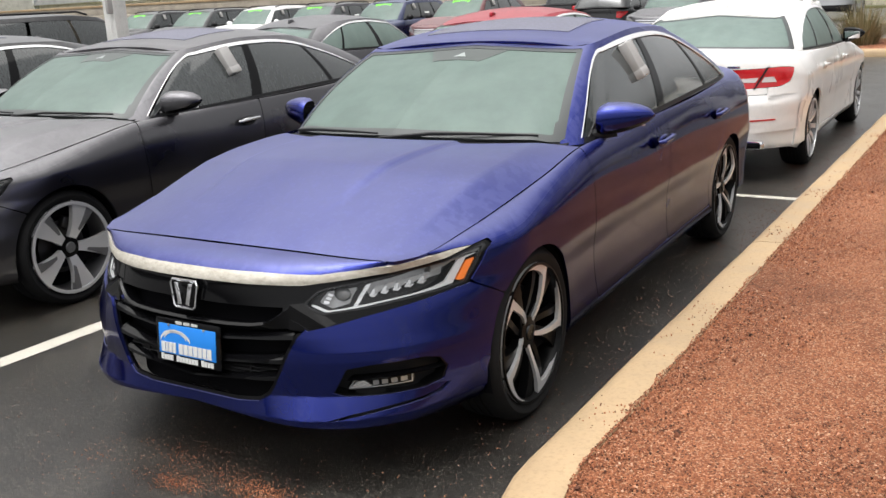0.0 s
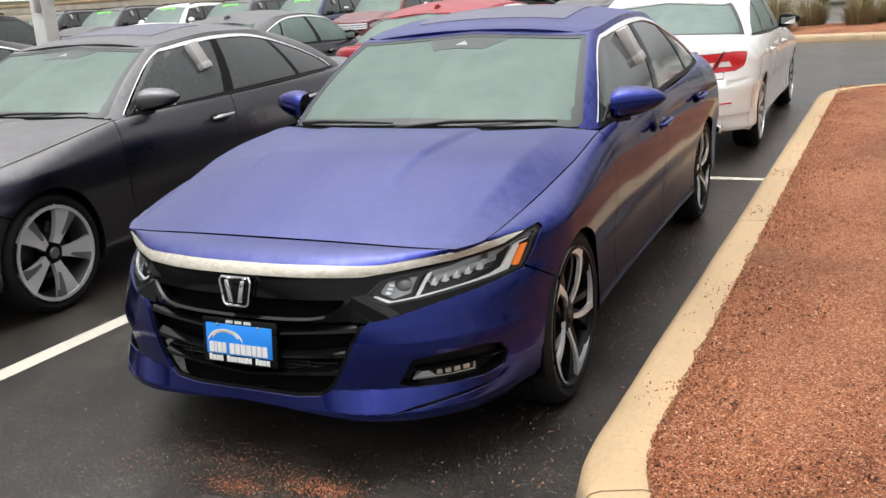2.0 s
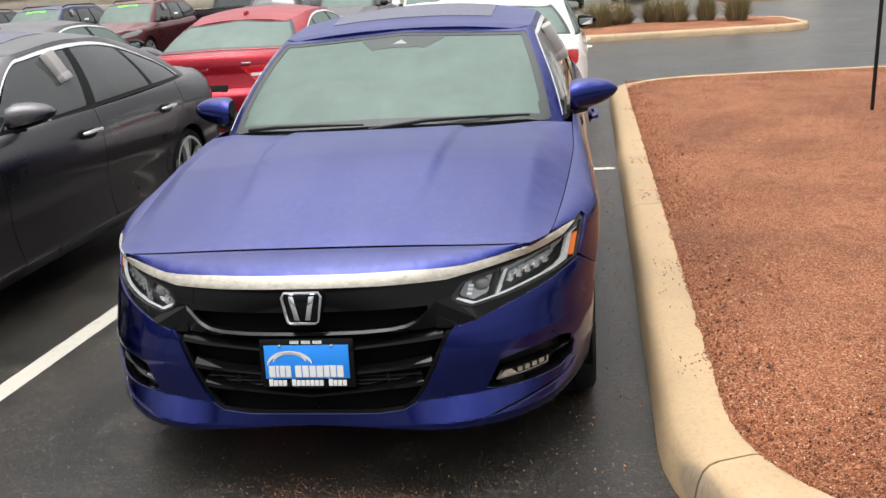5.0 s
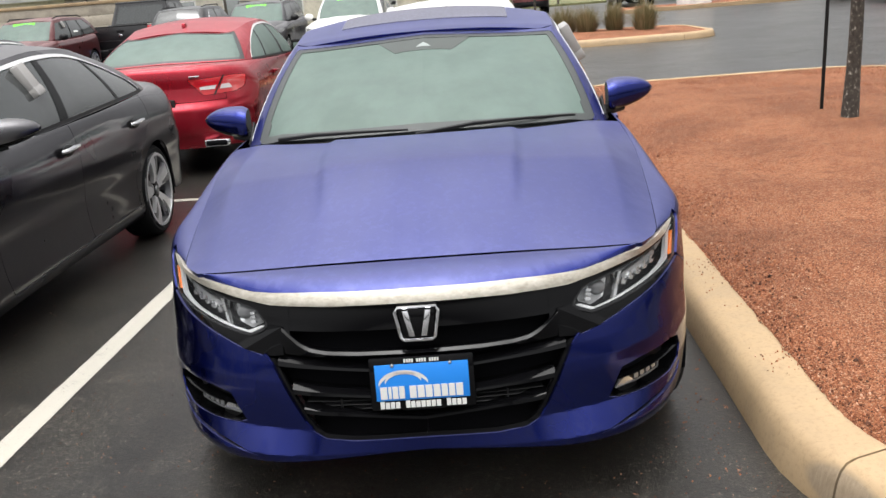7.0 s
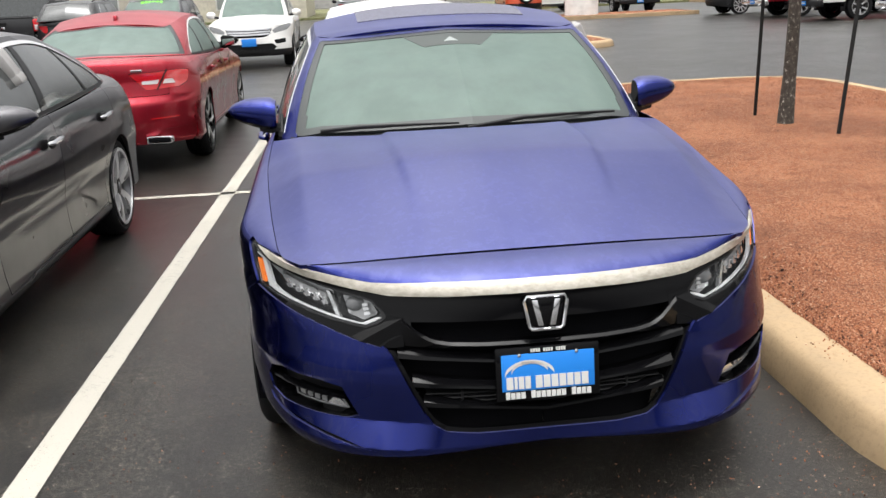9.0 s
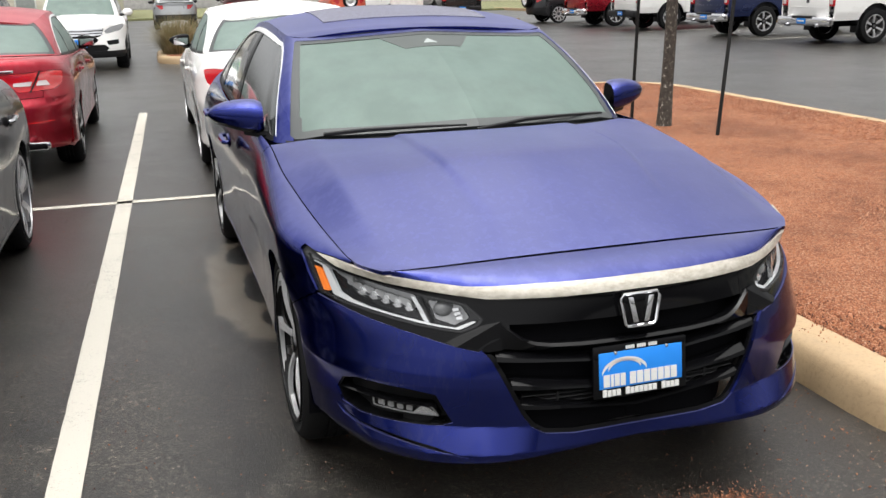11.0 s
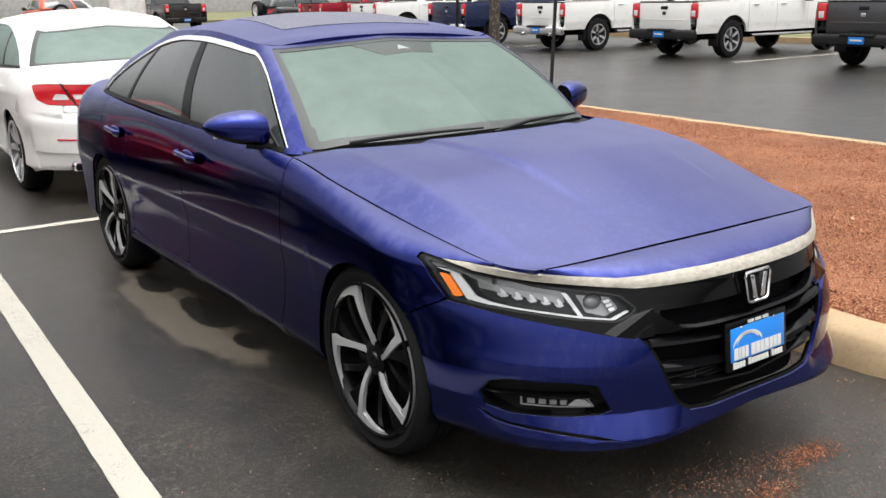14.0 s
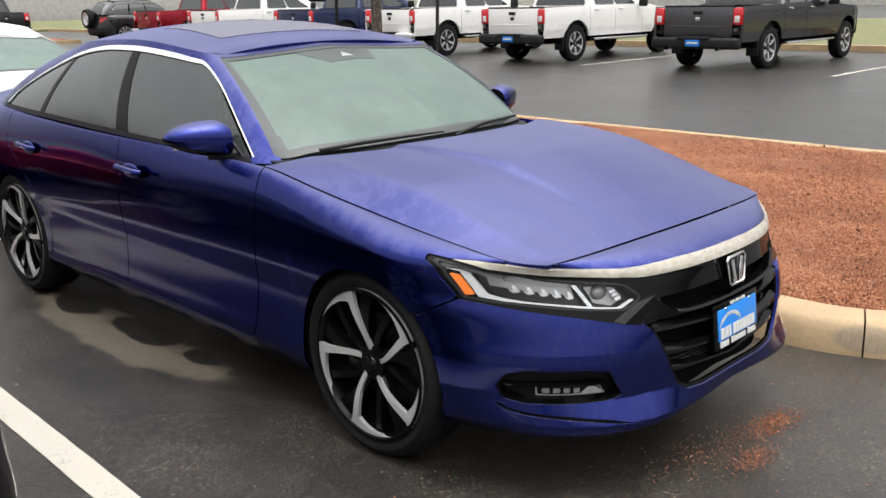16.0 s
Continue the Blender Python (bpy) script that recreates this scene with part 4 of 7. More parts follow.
        loop = [Vector((x, ey - 0.012 - 0.1 * (z + 0.046) * -1, ez + z)) for x, z in [(-0.038, -0.046), (0.038, -0.046), (0.047, -0.038), (0.06, 0.034), (0.052, 0.046), (-0.052, 0.046), (-0.06, 0.034), (-0.047, -0.038), (-0.038, -0.046)]]
        part("badge_frame", tube(loop, 0.0048, 6, bmesh.new(), False), CHROME, em)
        for sgn in (1, -1):
            part("badge_bar", prism([(0.016 * sgn - 0.0085, -0.036), (0.016 * sgn + 0.0085, -0.036), (0.032 * sgn + 0.0085, 0.038), (0.032 * sgn - 0.0085, 0.038)], 0.012, pose(0, ey - 0.008, ez, 84), 0.003), CHROME, em)
        if number_plate:
            plate = part("licence_plate", box(0.292, 0.012, 0.152, pose(0, -0.875, 0.469, -6), 0.006), GLOSS_BLACK, car, "black framed blue and white dealer plate")
            at = pose(0, -0.8825, 0.4695, 84) @ Matrix.Diagonal((0.94, 0.92, 1, 1))
            part("plate_panel", prism([(-0.138, -0.05), (0.138, -0.05), (0.138, 0.062), (-0.138, 0.062)], 0.004, at, 0.001), PLATE_BLUE, plate)
            arcs = bmesh.new()
            for rad, z0, w in ((0.075, -0.012, 0.006), (0.055, -0.002, 0.004)):
                pts = [(rad * math.cos(radians(a)) - 0.055, z0 + 0.62 * rad * math.sin(radians(a)) + 0.004) for a in range(15, 176, 12)]
                prev = None
                for x, y in pts:
                    cur = [arcs.verts.new(at @ Vector((x, y + d, 0.0032))) for d in (w, -w)]
                    if prev:
                        arcs.faces.new([prev[0], prev[1], cur[1], cur[0]])
                    prev = cur
            part("plate_emblem", arcs, PLATE_WHITE, plate, smooth=0)
            widths = [0.02, 0.009, 0.016, 0.016, 0, 0.02, 0.02, 0.02, 0.02, 0.018, 0.018, 0.02]
            x = -0.125
            for w in widths:
                if w:
                    part("bar", prism([(x, -0.044), (x + w, -0.044), (x + w, -0.006), (x, -0.006)], 0.003, at @ pose(0, 0, 0.0025)), PLATE_WHITE, plate)
                x += (w or 0.008) + 0.0035
            x = -0.128
            for k in range(17):
                w = 0.0125
                if k not in (4, 12):
                    part("bar", prism([(x, -0.074), (x + w, -0.074), (x + w, -0.055 + (0.003 if k in (0, 5, 13) else 0)), (x, -0.055 + (0.003 if k in (0, 5, 13) else 0))], 0.003, at @ pose(0, 0, 0.0015)), PLATE_WHITE, plate)
                x += 0.0151
            x = -0.05
            for k in range(14):
                if k not in (4, 9):
                    part("bar", prism([(x, 0.067), (x + 0.0055, 0.067), (x + 0.0055, 0.077), (x, 0.077)], 0.003, at @ pose(0, 0, 0.0015)), PLATE_WHITE, plate)
                x += 0.0075
            for sx in (-0.085, 0.085):
                part("screw", lathe([(0.001, 0.004), (0.005, 0.003), (0.006, 0.0)], 10, "z"), CHROME, plate, at=at @ pose(sx, 0.06, 0.002))
        part("front_lip_panel", halves(body_sheet(0, 0.4801, 0.9, 2, lambda x, y, z: np.minimum(-f_strip(x, z) - 0.001, np.minimum(z - np.interp(x, [0, 0.42, 0.5, 0.65, 0.8], [0.705, 0.70, 0.706, 0.722, 0.745]), np.minimum(-f_bezel(x, z) - 0.002, 0.642 - x))))), colour, car)
    # bonnet
    hood = patch(S.bonnet, np.linspace(0, 0.996, 64), np.linspace(0.007, 0.985, 60), None, 0.0)
    part("bonnet", halves(hood), colour, car)
    # wings, doors, quarters, sills

    def wing_keep(x, y, z):
        f = np.minimum(DOOR_FRONT(z) - GAP - y, arch(y, z))
        f = np.minimum(f, np.where(y < -0.1, z - seam_line(y) - GAP, 1.0))
        f = np.minimum(f, np.where(y < -0.42, z - mid_line(x), 1.0))
        f = np.minimum(f, np.maximum(x - 0.735, y + 0.5))
        f = np.minimum(f, -f_bezel(x, z) - 0.002)
        return np.minimum(f, -f_strip(x, z) - 0.003)

    def lower_line(z, y):
        return z - 0.262 - 0.02 * np.clip(y - 0.8, 0, 2)
    fd = lambda x, y, z: np.minimum(np.minimum(y - DOOR_FRONT(z) - GAP, DOOR_MID(z) - GAP - y), lower_line(z, y) - GAP)
    rd = lambda x, y, z: np.minimum(np.minimum(np.minimum(y - DOOR_MID(z) - GAP, DOOR_REAR(z) - GAP - y), lower_line(z, y) - GAP), arch(y, z, 0.035))

    def quarter_keep(x, y, z):
        f = np.minimum(np.maximum(y - DOOR_REAR(z) - GAP, np.minimum(0.036 - arch(y, z), y - 2.3)), arch(y, z))
        f = np.minimum(f, -f_tail(y, z) - 0.003)
        f = np.minimum(f, z - 0.26)
        return np.minimum(f, np.maximum(0.03 - (y - 3.42), np.maximum(z - 0.695 + 0.16 * np.clip(y - 3.4, 0, 1), -1)) - 20.0 * np.clip(0.663 - x, 0, 1))
    sill = lambda x, y, z: np.minimum(np.minimum(-lower_line(z, y) - GAP, arch(y, z)), np.minimum(y - 0.2, 2.7 - y))
    for s_keep, nm, rng in ((wing_keep, "wing", (0.4799, 1.4)), (fd, "front_door", (1, 2)), (rd, "rear_door", (1, 2)), (quarter_keep, "rear_quarter", (1.5, 2.8)), (sill, "sill", (1, 2))):
        sh = body_sheet(rng[0], rng[1], 0, 2, s_keep)
        for b in one(sh):
            p = part(nm, b, colour, car)
            if nm.endswith("door"):
                sgn = 1 if p.data.vertices[0].co.x > 0 else -1
                hy = 1.45 if nm == "front_door" else 2.50
                hx = sgn * 0.893
                bar = tube([(hx, hy - 0.10, 0.832), (hx + sgn * 0.022, hy - 0.075, 0.835), (hx + sgn * 0.026, hy, 0.84), (hx + sgn * 0.022, hy + 0.075, 0.842), (hx, hy + 0.10, 0.842)], [0.009, 0.012, 0.013, 0.012, 0.009], 8)
                part("handle", bar, CHROME if chrome_handles else colour, p, "chrome door handle" if chrome_handles else "")
                cup = bmesh.new()
                bmesh.ops.create_uvsphere(cup, u_segments=14, v_segments=8, radius=1, matrix=pose(hx - sgn * 0.006, hy, 0.828) @ Matrix.Diagonal((0.011, 0.075, 0.032, 1)))
                part("handle_cup", cup, BLACK_PLASTIC if chrome_handles else colour, p)
    # rear end
    if rear:
        for sgn in (1, -1):
            side = (lambda s: s) if sgn > 0 else mirrored
            lid = lambda x, y, z: np.minimum(f_tail(y, z), x - 0.42 + 0.9 * (z - 0.815))
            lamp = part("tail_light", sheet_bm(side(body_sheet(1.9, 3, 0.7, 2, lid, -0.002)), 0.03), TAIL_RED, car, "red wraparound tail light with a clear bar")
            part("reversing_lens", sheet_bm(side(body_sheet(2.2, 3, 0.7, 2, lambda x, y, z: np.minimum(0.019 - np.abs(z - 0.812) + 0.03 * (x - 0.62), np.minimum(np.minimum(x - 0.45, 0.70 - x - 0.5 * (z - 0.81)), np.abs(x - 0.60 - 0.5 * (z - 0.81)) - 0.02)), 0.003, 3)), 0.004), TAIL_CLEAR, lamp)
            part("lid_gap", sheet_bm(side(body_sheet(2.2, 3, 0.7, 2, lambda x, y, z: np.minimum(0.006 - np.abs(x - 0.60 - 0.5 * (z - 0.81)), np.minimum(f_tail(y, z) + 0.01, y - 3.6)), 0.004, 3)), 0.004), BLACK_PLASTIC, car)
            part("reflector_strip", sheet_bm(side(body_sheet(2, 3, 0, 1, lambda x, y, z: np.minimum(0.006 - np.abs(z - 0.50), np.minimum(x - 0.50, 0.72 - x)), 0.004, 3)), 0.004), TAIL_RED, car, "red bumper reflector")
            tail = box(0.24, 0.08, 0.078, pose(sgn * 0.56, 3.865, 0.315), 0.026)
            part("exhaust_tip", tail, CHROME, car, "chrome exhaust finisher")
            part("exhaust_hole", box(0.2, 0.06, 0.048, pose(sgn * 0.56, 3.888, 0.315), 0.016), DARK, car)
        lid_seam = lambda x, y, z: np.minimum(np.minimum(z - 0.70, y - 3.3), np.minimum(-f_tail(y, z) - 0.003, 0.657 - x))
        part("boot_lid", halves(body_sheet(2.05, 3, 0.6, 2, lambda x, y, z: np.minimum(np.maximum(lid_seam(x, y, z), np.minimum(0.415 - x - 0.9 * (z - 0.815), z - 0.70)), 0.657 - x))), colour, car)
        rb = lambda x, y, z: np.minimum(np.minimum(np.minimum(0.695 - z, z - 0.40), y - 3.42 - GAP), -f_tail(y, z) - 0.003)
        part("rear_bumper", halves(body_sheet(1.9, 3, 0, 1.3, rb)), colour, car)
        low = lambda x, y, z: np.minimum(np.minimum(0.396 - z, y - 3.25), arch(y, z, 0.0))
        part("rear_valance", halves(body_sheet(1.8, 3, 0, 1, low, -0.012)), colour, car)
        part("plate_recess", box(0.46, 0.02, 0.15, pose(0, 3.905, 0.66), 0.02), BLACK_PLASTIC, car)
        part("badge", box(0.1, 0.008, 0.022, pose(-0.42, 3.85, 0.92), 0.003), CHROME, car)
        part("emblem", tube([(-0.036, 3.872, 0.875), (0.036, 3.872, 0.875), (0.045, 3.866, 0.93), (-0.045, 3.866, 0.93), (-0.036, 3.872, 0.875)], 0.005, 6, None, False), CHROME, car)
    else:
        part("rear_panel", halves(body_sheet(2.2, 3, 0.2, 2, lambda x, y, z: np.minimum(y - 3.45, -f_tail(y, z) - 0.003))), colour, car)
        for sgn in (1, -1):
            sh = body_sheet(1.9, 3, 0.7, 2, lambda x, y, z: f_tail(y, z), -0.002)
            part("tail_light", sheet_bm(sh if sgn > 0 else mirrored(sh), 0.03), TAIL_RED, car, "red wraparound tail light")
    deck = patch(S.deck, np.linspace(0, 1, 24), np.linspace(0, 1, 22))
    part("boot_top", halves(deck), colour, car)
    # cabin frame, roof, glass
    full_s = np.concatenate([np.linspace(0, 1, 40), np.linspace(1, 1.14, 8)[1:], np.linspace(1.14, 2.0, 90)[1:], np.linspace(2, 2.3, 14)[1:], np.linspace(2.3, 3, 24)[1:]])
    vs = np.linspace(0, 1, 34)

    def cabin_sheet(s0, s1, keep_sv, off=0.0, fine=1):
        us, cv = full_s[(full_s >= s0 - 1e-9) & (full_s <= s1 + 1e-9)], vs
        if fine > 1:
            us, cv = denser(us, fine), denser(vs, fine)
        F = keep_sv(*np.meshgrid(us, cv, indexing="ij"))
        return patch(S.cabin, us, cv, (lambda x, y, z: F), off)

    def dlo(s, v):
        """The side windows' outline in the cabin's own coordinates, about in metres."""
        t = np.clip((s - 1.14) / 0.86, 0, 1)
        topv = np.where(t < 0.5, 0.885, 0.885 * np.sqrt(np.maximum(1 - (np.maximum(t - 0.5, 0) / 0.51) ** 2.6, 0)))
        a, b = np.minimum(v - 0.035, topv - v) * 0.45, np.minimum(s - 1.085, 2.0 - s) * 2.0
        k = np.clip(0.17 - np.abs(a - b), 0, 1) / 0.17
        return np.minimum(a, b) - np.where(v > 0.4, 0.0425 * k * k, 0) * np.where(s < 1.4, 1.0, 0.35)
    ws = lambda s, v: np.minimum((0.985 - s) * 0.7, np.minimum(v - 0.05, 0.955 - v) * 0.95)
    def bl(s, v):
        a, b = (s - 2.16) * 0.6, np.minimum(v - 0.04, 0.96 - v) * 0.7
        return np.where((a > 0) & (b > 0), 1.25 * (a + b - np.hypot(a, b)), np.minimum(a, b))
    frame_keep = lambda s, v: np.minimum(np.minimum(-dlo(s, v), -ws(s, v) - 0.008), -bl(s, v) - 0.012)
    part("cabin_frame", halves(cabin_sheet(0.0, 3, lambda s, v: np.minimum(frame_keep(s, v), np.where(s < 0.965, -1.0, 1.0) + np.where(v > 0.9, 2.0, 0)))), colour, car)
    part("roof", halves(patch(S.roof, np.linspace(0, 1, 30), np.linspace(0, 1, 40))), colour, car)
    if front:
        part("sunroof", halves(patch(S.roof, np.linspace(0, 0.66, 16), np.linspace(0.14, 0.46, 16), None, 0.003)), TINT_ROOF, car, "dark glass sunroof panel")
    part("windscreen_band", halves(cabin_sheet(0, 1, lambda s, v: np.minimum(ws(s, v) + 0.012, np.where(v < 0.2, 0.04, 0.03) - ws(s, v)), -0.002, 2)), SCREEN_BAND, car)
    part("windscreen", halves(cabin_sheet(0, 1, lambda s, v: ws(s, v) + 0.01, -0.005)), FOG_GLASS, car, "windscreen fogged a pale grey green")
    part("rear_window_band", halves(cabin_sheet(2.06, 3, lambda s, v: np.minimum(bl(s, v) + 0.014, 0.024 - bl(s, v)), -0.002, 2)), SCREEN_BAND, car)
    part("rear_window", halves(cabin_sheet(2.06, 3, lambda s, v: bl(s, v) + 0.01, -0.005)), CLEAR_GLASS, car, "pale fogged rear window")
    split_a, split_b, tail_split = 1.457, 1.494, 1.815
    for a, b, nm in ((1.1, split_a, "front_side_window"), (split_b, tail_split - 0.008, "rear_side_window"), (tail_split + 0.008, 2.1, "quarter_window")):
        sh = cabin_sheet(1.1, 2.1, lambda s, v: np.minimum(dlo(s, v) - 0.006, np.minimum(s - a, b - s) * 2.0), -0.006)
        for bmx in one(sh, 0):
            part(nm, bmx, window, car)
    for a, b in ((split_a, split_b), (tail_split - 0.008, tail_split + 0.008)):
        for bmx in one(cabin_sheet(1.1, 2.1, lambda s, v: np.minimum(dlo(s, v) - 0.001, np.minimum(s - a, b - s) * 2.0), -0.003, 3), 0.004):
            part("pillar_trim", bmx, GLOSS_BLACK, car)
    shade = lambda s, v: np.minimum(np.minimum(0.94 - v, v - 0.77 + 0.3 * np.clip(s - 0.16, 0, 1) * (v < 2)), (0.27 + 0.9 * (v - 0.84) - s)) * 0.5
    part("sensor_shade", halves(cabin_sheet(0, 0.5, shade, -0.0035, 2)), SHADE, car)
    part("sensor_window", halves(cabin_sheet(0, 0.3, lambda s, v: np.minimum(np.minimum(0.865 - v - 1.0 * s, v - 0.81), 0.06 - s) * 0.5, -0.002, 4)), SENSOR_PALE, car, "pale camera window in the sensor shade")
    for bmx in one(cabin_sheet(1.08, 2.1, lambda s, v: np.minimum(np.minimum(dlo(s, v) + np.interp(s, [1.1, 1.3], [0.013, 0.021]), 0.003 - dlo(s, v)), v - 0.05), 0.0012, 3), 0.005):
        part("window_chrome", bmx, MOULDING, car, "bright chrome window moulding")
    for bmx in one(cabin_sheet(1.1, 2.1, lambda s, v: np.minimum(np.minimum(dlo(s, v) + 0.012, 0.008 - dlo(s, v)), 0.065 - v), 0.003, 3), 0.008):
        part("window_seal", bmx, BLACK_PLASTIC, car)
    # scuttle, wipers, mirrors, aerial, inner mirror, seats
    cowl = patch(lambda q, p: (0.73 * q, 0.325 + 0.29 * q ** 2.4 + 0.10 * p, 0.955 - 0.02 * q ** 2 + 0.012 * p), np.linspace(0, 1, 20), np.linspace(0, 1, 5), None, -0.006)
    part("scuttle_panel", halves(cowl), BLACK_PLASTIC, car)
    for pts in ([(-0.03, 0.36, 0.972), (0.2, 0.42, 0.99), (0.42, 0.485, 0.986), (0.62, 0.585, 0.972)], [(-0.60, 0.52, 0.968), (-0.45, 0.445, 0.986), (-0.25, 0.41, 0.99), (-0.06, 0.395, 0.988)]):
        part("wiper", tube(pts, [0.008, 0.008, 0.006, 0.004], 6), BLACK_PLASTIC, car)
    for sgn in (1, -1):
        mir, under = bmesh.new(), bmesh.new()
        n_o, n_a = 14, 28
        rings = []
        for i in range(n_o + 1):
            o = 1 - (1 - i / n_o) ** 1.6
            h = max(0.02, (1 - o ** 2.2)) ** 0.6 * (0.86 if i == 0 else 1.0)
            ring = []
            for j in range(n_a):
                c, z = math.cos(2 * math.pi * j / n_a), math.sin(2 * math.pi * j / n_a)
                fore = math.copysign(abs(c) ** 0.75, c) * (0.028 if c > 0 else 0.088) * h ** 0.7
                up = abs(z) ** 0.8 * 0.078 * h if z > 0 else -abs(z) ** 0.55 * 0.062 * h
                ring.append(Vector((sgn * (0.792 + 0.212 * o), 0.875 + fore + 0.06 * o, 0.998 + 0.022 * o + up)))
            rings.append(ring)
        for b, top in ((mir, True), (under, False)):
            vv = [[b.verts.new(p) for p in ring] for ring in rings]
            for r, q in zip(vv, vv[1:]):
                for j in range(n_a):
                    if (math.sin(2 * math.pi * (j + 0.5) / n_a) > -0.4) == top:
                        b.faces.new([r[j], r[(j + 1) % n_a], q[(j + 1) % n_a], q[j]])
            if not top:
                b.faces.new(vv[0])
                b.faces.new(vv[-1])
            bmesh.ops.delete(b, geom=[v for v in b.verts if not v.link_faces], context="VERTS")
            bmesh.ops.recalc_face_normals(b, faces=b.faces)
            if sum(f.normal.dot(f.calc_center_median() - Vector((sgn * 0.87, 0.89, 1.0))) for f in b.faces) < 0:
                bmesh.ops.reverse_faces(b, faces=b.faces)
        mo = part("door_mirror", mir, colour if front else GLOSS_BLACK, car)
        part("mirror_underside", under, GLOSS_BLACK, mo)
        base = tube([(sgn * 0.755, 0.82, 0.945), (sgn * 0.80, 0.84, 0.948), (sgn * 0.86, 0.865, 0.958)], [0.03, 0.024, 0.024], 10)
        part("mirror_arm", base, BLACK_PLASTIC, mo)
        part("mirror_glass", box(0.15, 0.008, 0.07, pose(sgn * 0.885, 0.938, 1.005, -7, 0, sgn * 13), 0.003), CHROME, mo)
        sail = prism([(0.74, 0.925), (0.93, 0.945), (0.85, 1.01)], 0.01, Matrix(((0, 0, 1, sgn * 0.77), (1, 0, 0, 0), (0, 1, 0, 0), (0, 0, 0, 1))), 0.002)
        part("mirror_sail", sail, BLACK_PLASTIC, mo)
    fin = prism([(2.36, 0), (2.56, 0), (2.545, 0.058), (2.50, 0.06)], 0.035, Matrix(((0, 0, 1, 0), (1, 0, 0, 0), (0, 1, 0, 1.325), (0, 0, 0, 1))), 0.01)
    part("aerial_fin", fin, colour, car)
    part("rear_view_mirror", box(0.24, 0.03, 0.07, pose(0, 1.12, 1.215, 12), 0.012), BLACK_PLASTIC, car)
    for sx in (0.38, -0.38):
        seat = box(0.5, 0.16, 0.62, pose(sx, 1.75, 0.76, -14), 0.06)
        part("front_seat", seat, INTERIOR, car)
        part("head_rest", box(0.26, 0.1, 0.17, pose(sx, 1.86, 1.12, -10), 0.04), INTERIOR, car)
    part("dashboard", box(1.42, 0.55, 0.16, pose(0, 0.78, 0.82), 0.05), INTERIOR, car)
    part("steering_wheel", lathe([(0.17, 0), (0.183, 0.012), (0.196, 0), (0.183, -0.012)], 24, "y", None, True), INTERIOR, car, at=pose(0.38, 1.12, 0.92, -24))
    part("floor_pan", box(1.62, 3.3, 0.06, pose(0, 1.45, 0.24), 0.02), DARK, car)
    # inner bulkheads that close the shell from below and behind the gaps
    part("inner_body", box(1.55, 2.1, 0.42, pose(0, 1.43, 0.52), 0.05), DARK, car)
    part("engine_bay", box(1.2, 1.1, 0.4, pose(0, -0.02, 0.52), 0.08), DARK, car)
    part("boot_inner", box(1.25, 0.75, 0.42, pose(0, 3.38, 0.66), 0.08), DARK, car)
    # wheel wells and wheels
    for y in (0.0, 2.83):
        for sgn in (1, -1):
            well = lathe([(ARCH + 0.004, sgn * 0.85), (ARCH + 0.006, sgn * 0.78), (ARCH + 0.006, sgn * 0.60), (0.05, sgn * 0.58)], 40)
            for v in list(well.verts):
                if v.co.z < -0.12:
                    well.verts.remove(v)
            part("wheel_well", well, DARK, car, at=pose(0, y, 0.325))
            wheel(car, sgn, y)
    if box_on_window:
        axis, face = Vector((0.45, 0.14, -0.88)).normalized(), Vector((0.88, 0.0, 0.45))
        wide = axis.cross(face).normalized()
        face = wide.cross(axis).normalized()
        turn = Matrix((wide, face, -axis)).transposed().to_4x4()
        spot = Matrix.Translation((0.716, 1.49, 1.215)) @ turn
        lb = part("key_box", box(0.1, 0.052, 0.185, spot, 0.011), GREY_PLASTIC, car, "grey plastic key box hung over the window")
        part("key_box_face", box(0.104, 0.056, 0.05, spot @ Matrix.Translation((0, 0.001, -0.075)), 0.009), GREY_PLASTIC, lb)
        part("key_box_hook", box(0.05, 0.012, 0.05, spot @ Matrix.Translation((0, -0.026, 0.07)), 0.003), GREY_PLASTIC, lb)
    return car


def tyre_mesh(r=0.32, w=0.235, bead=0.243):
    h = w / 2
    prof = [(bead, -h * 0.86), (bead + 0.02, -h * 0.98), ((bead + r) / 2, -h * 1.0), (r - 0.016, -h * 0.9), (r - 0.003, -h * 0.72), (r, -h * 0.4)]
    for g in (-0.28, 0.0, 0.28):
        prof += [(r, h * (g - 0.05)), (r - 0.007, h * (g - 0.03)), (r - 0.007, h * (g + 0.03)), (r, h * (g + 0.05))]
    prof += [(r, h * 0.4), (r - 0.003, h * 0.72), (r - 0.016, h * 0.9), ((bead + r) / 2, h * 1.0), (bead + 0.02, h * 0.98), (bead, h * 0.86)]
    return lathe(prof, 64)


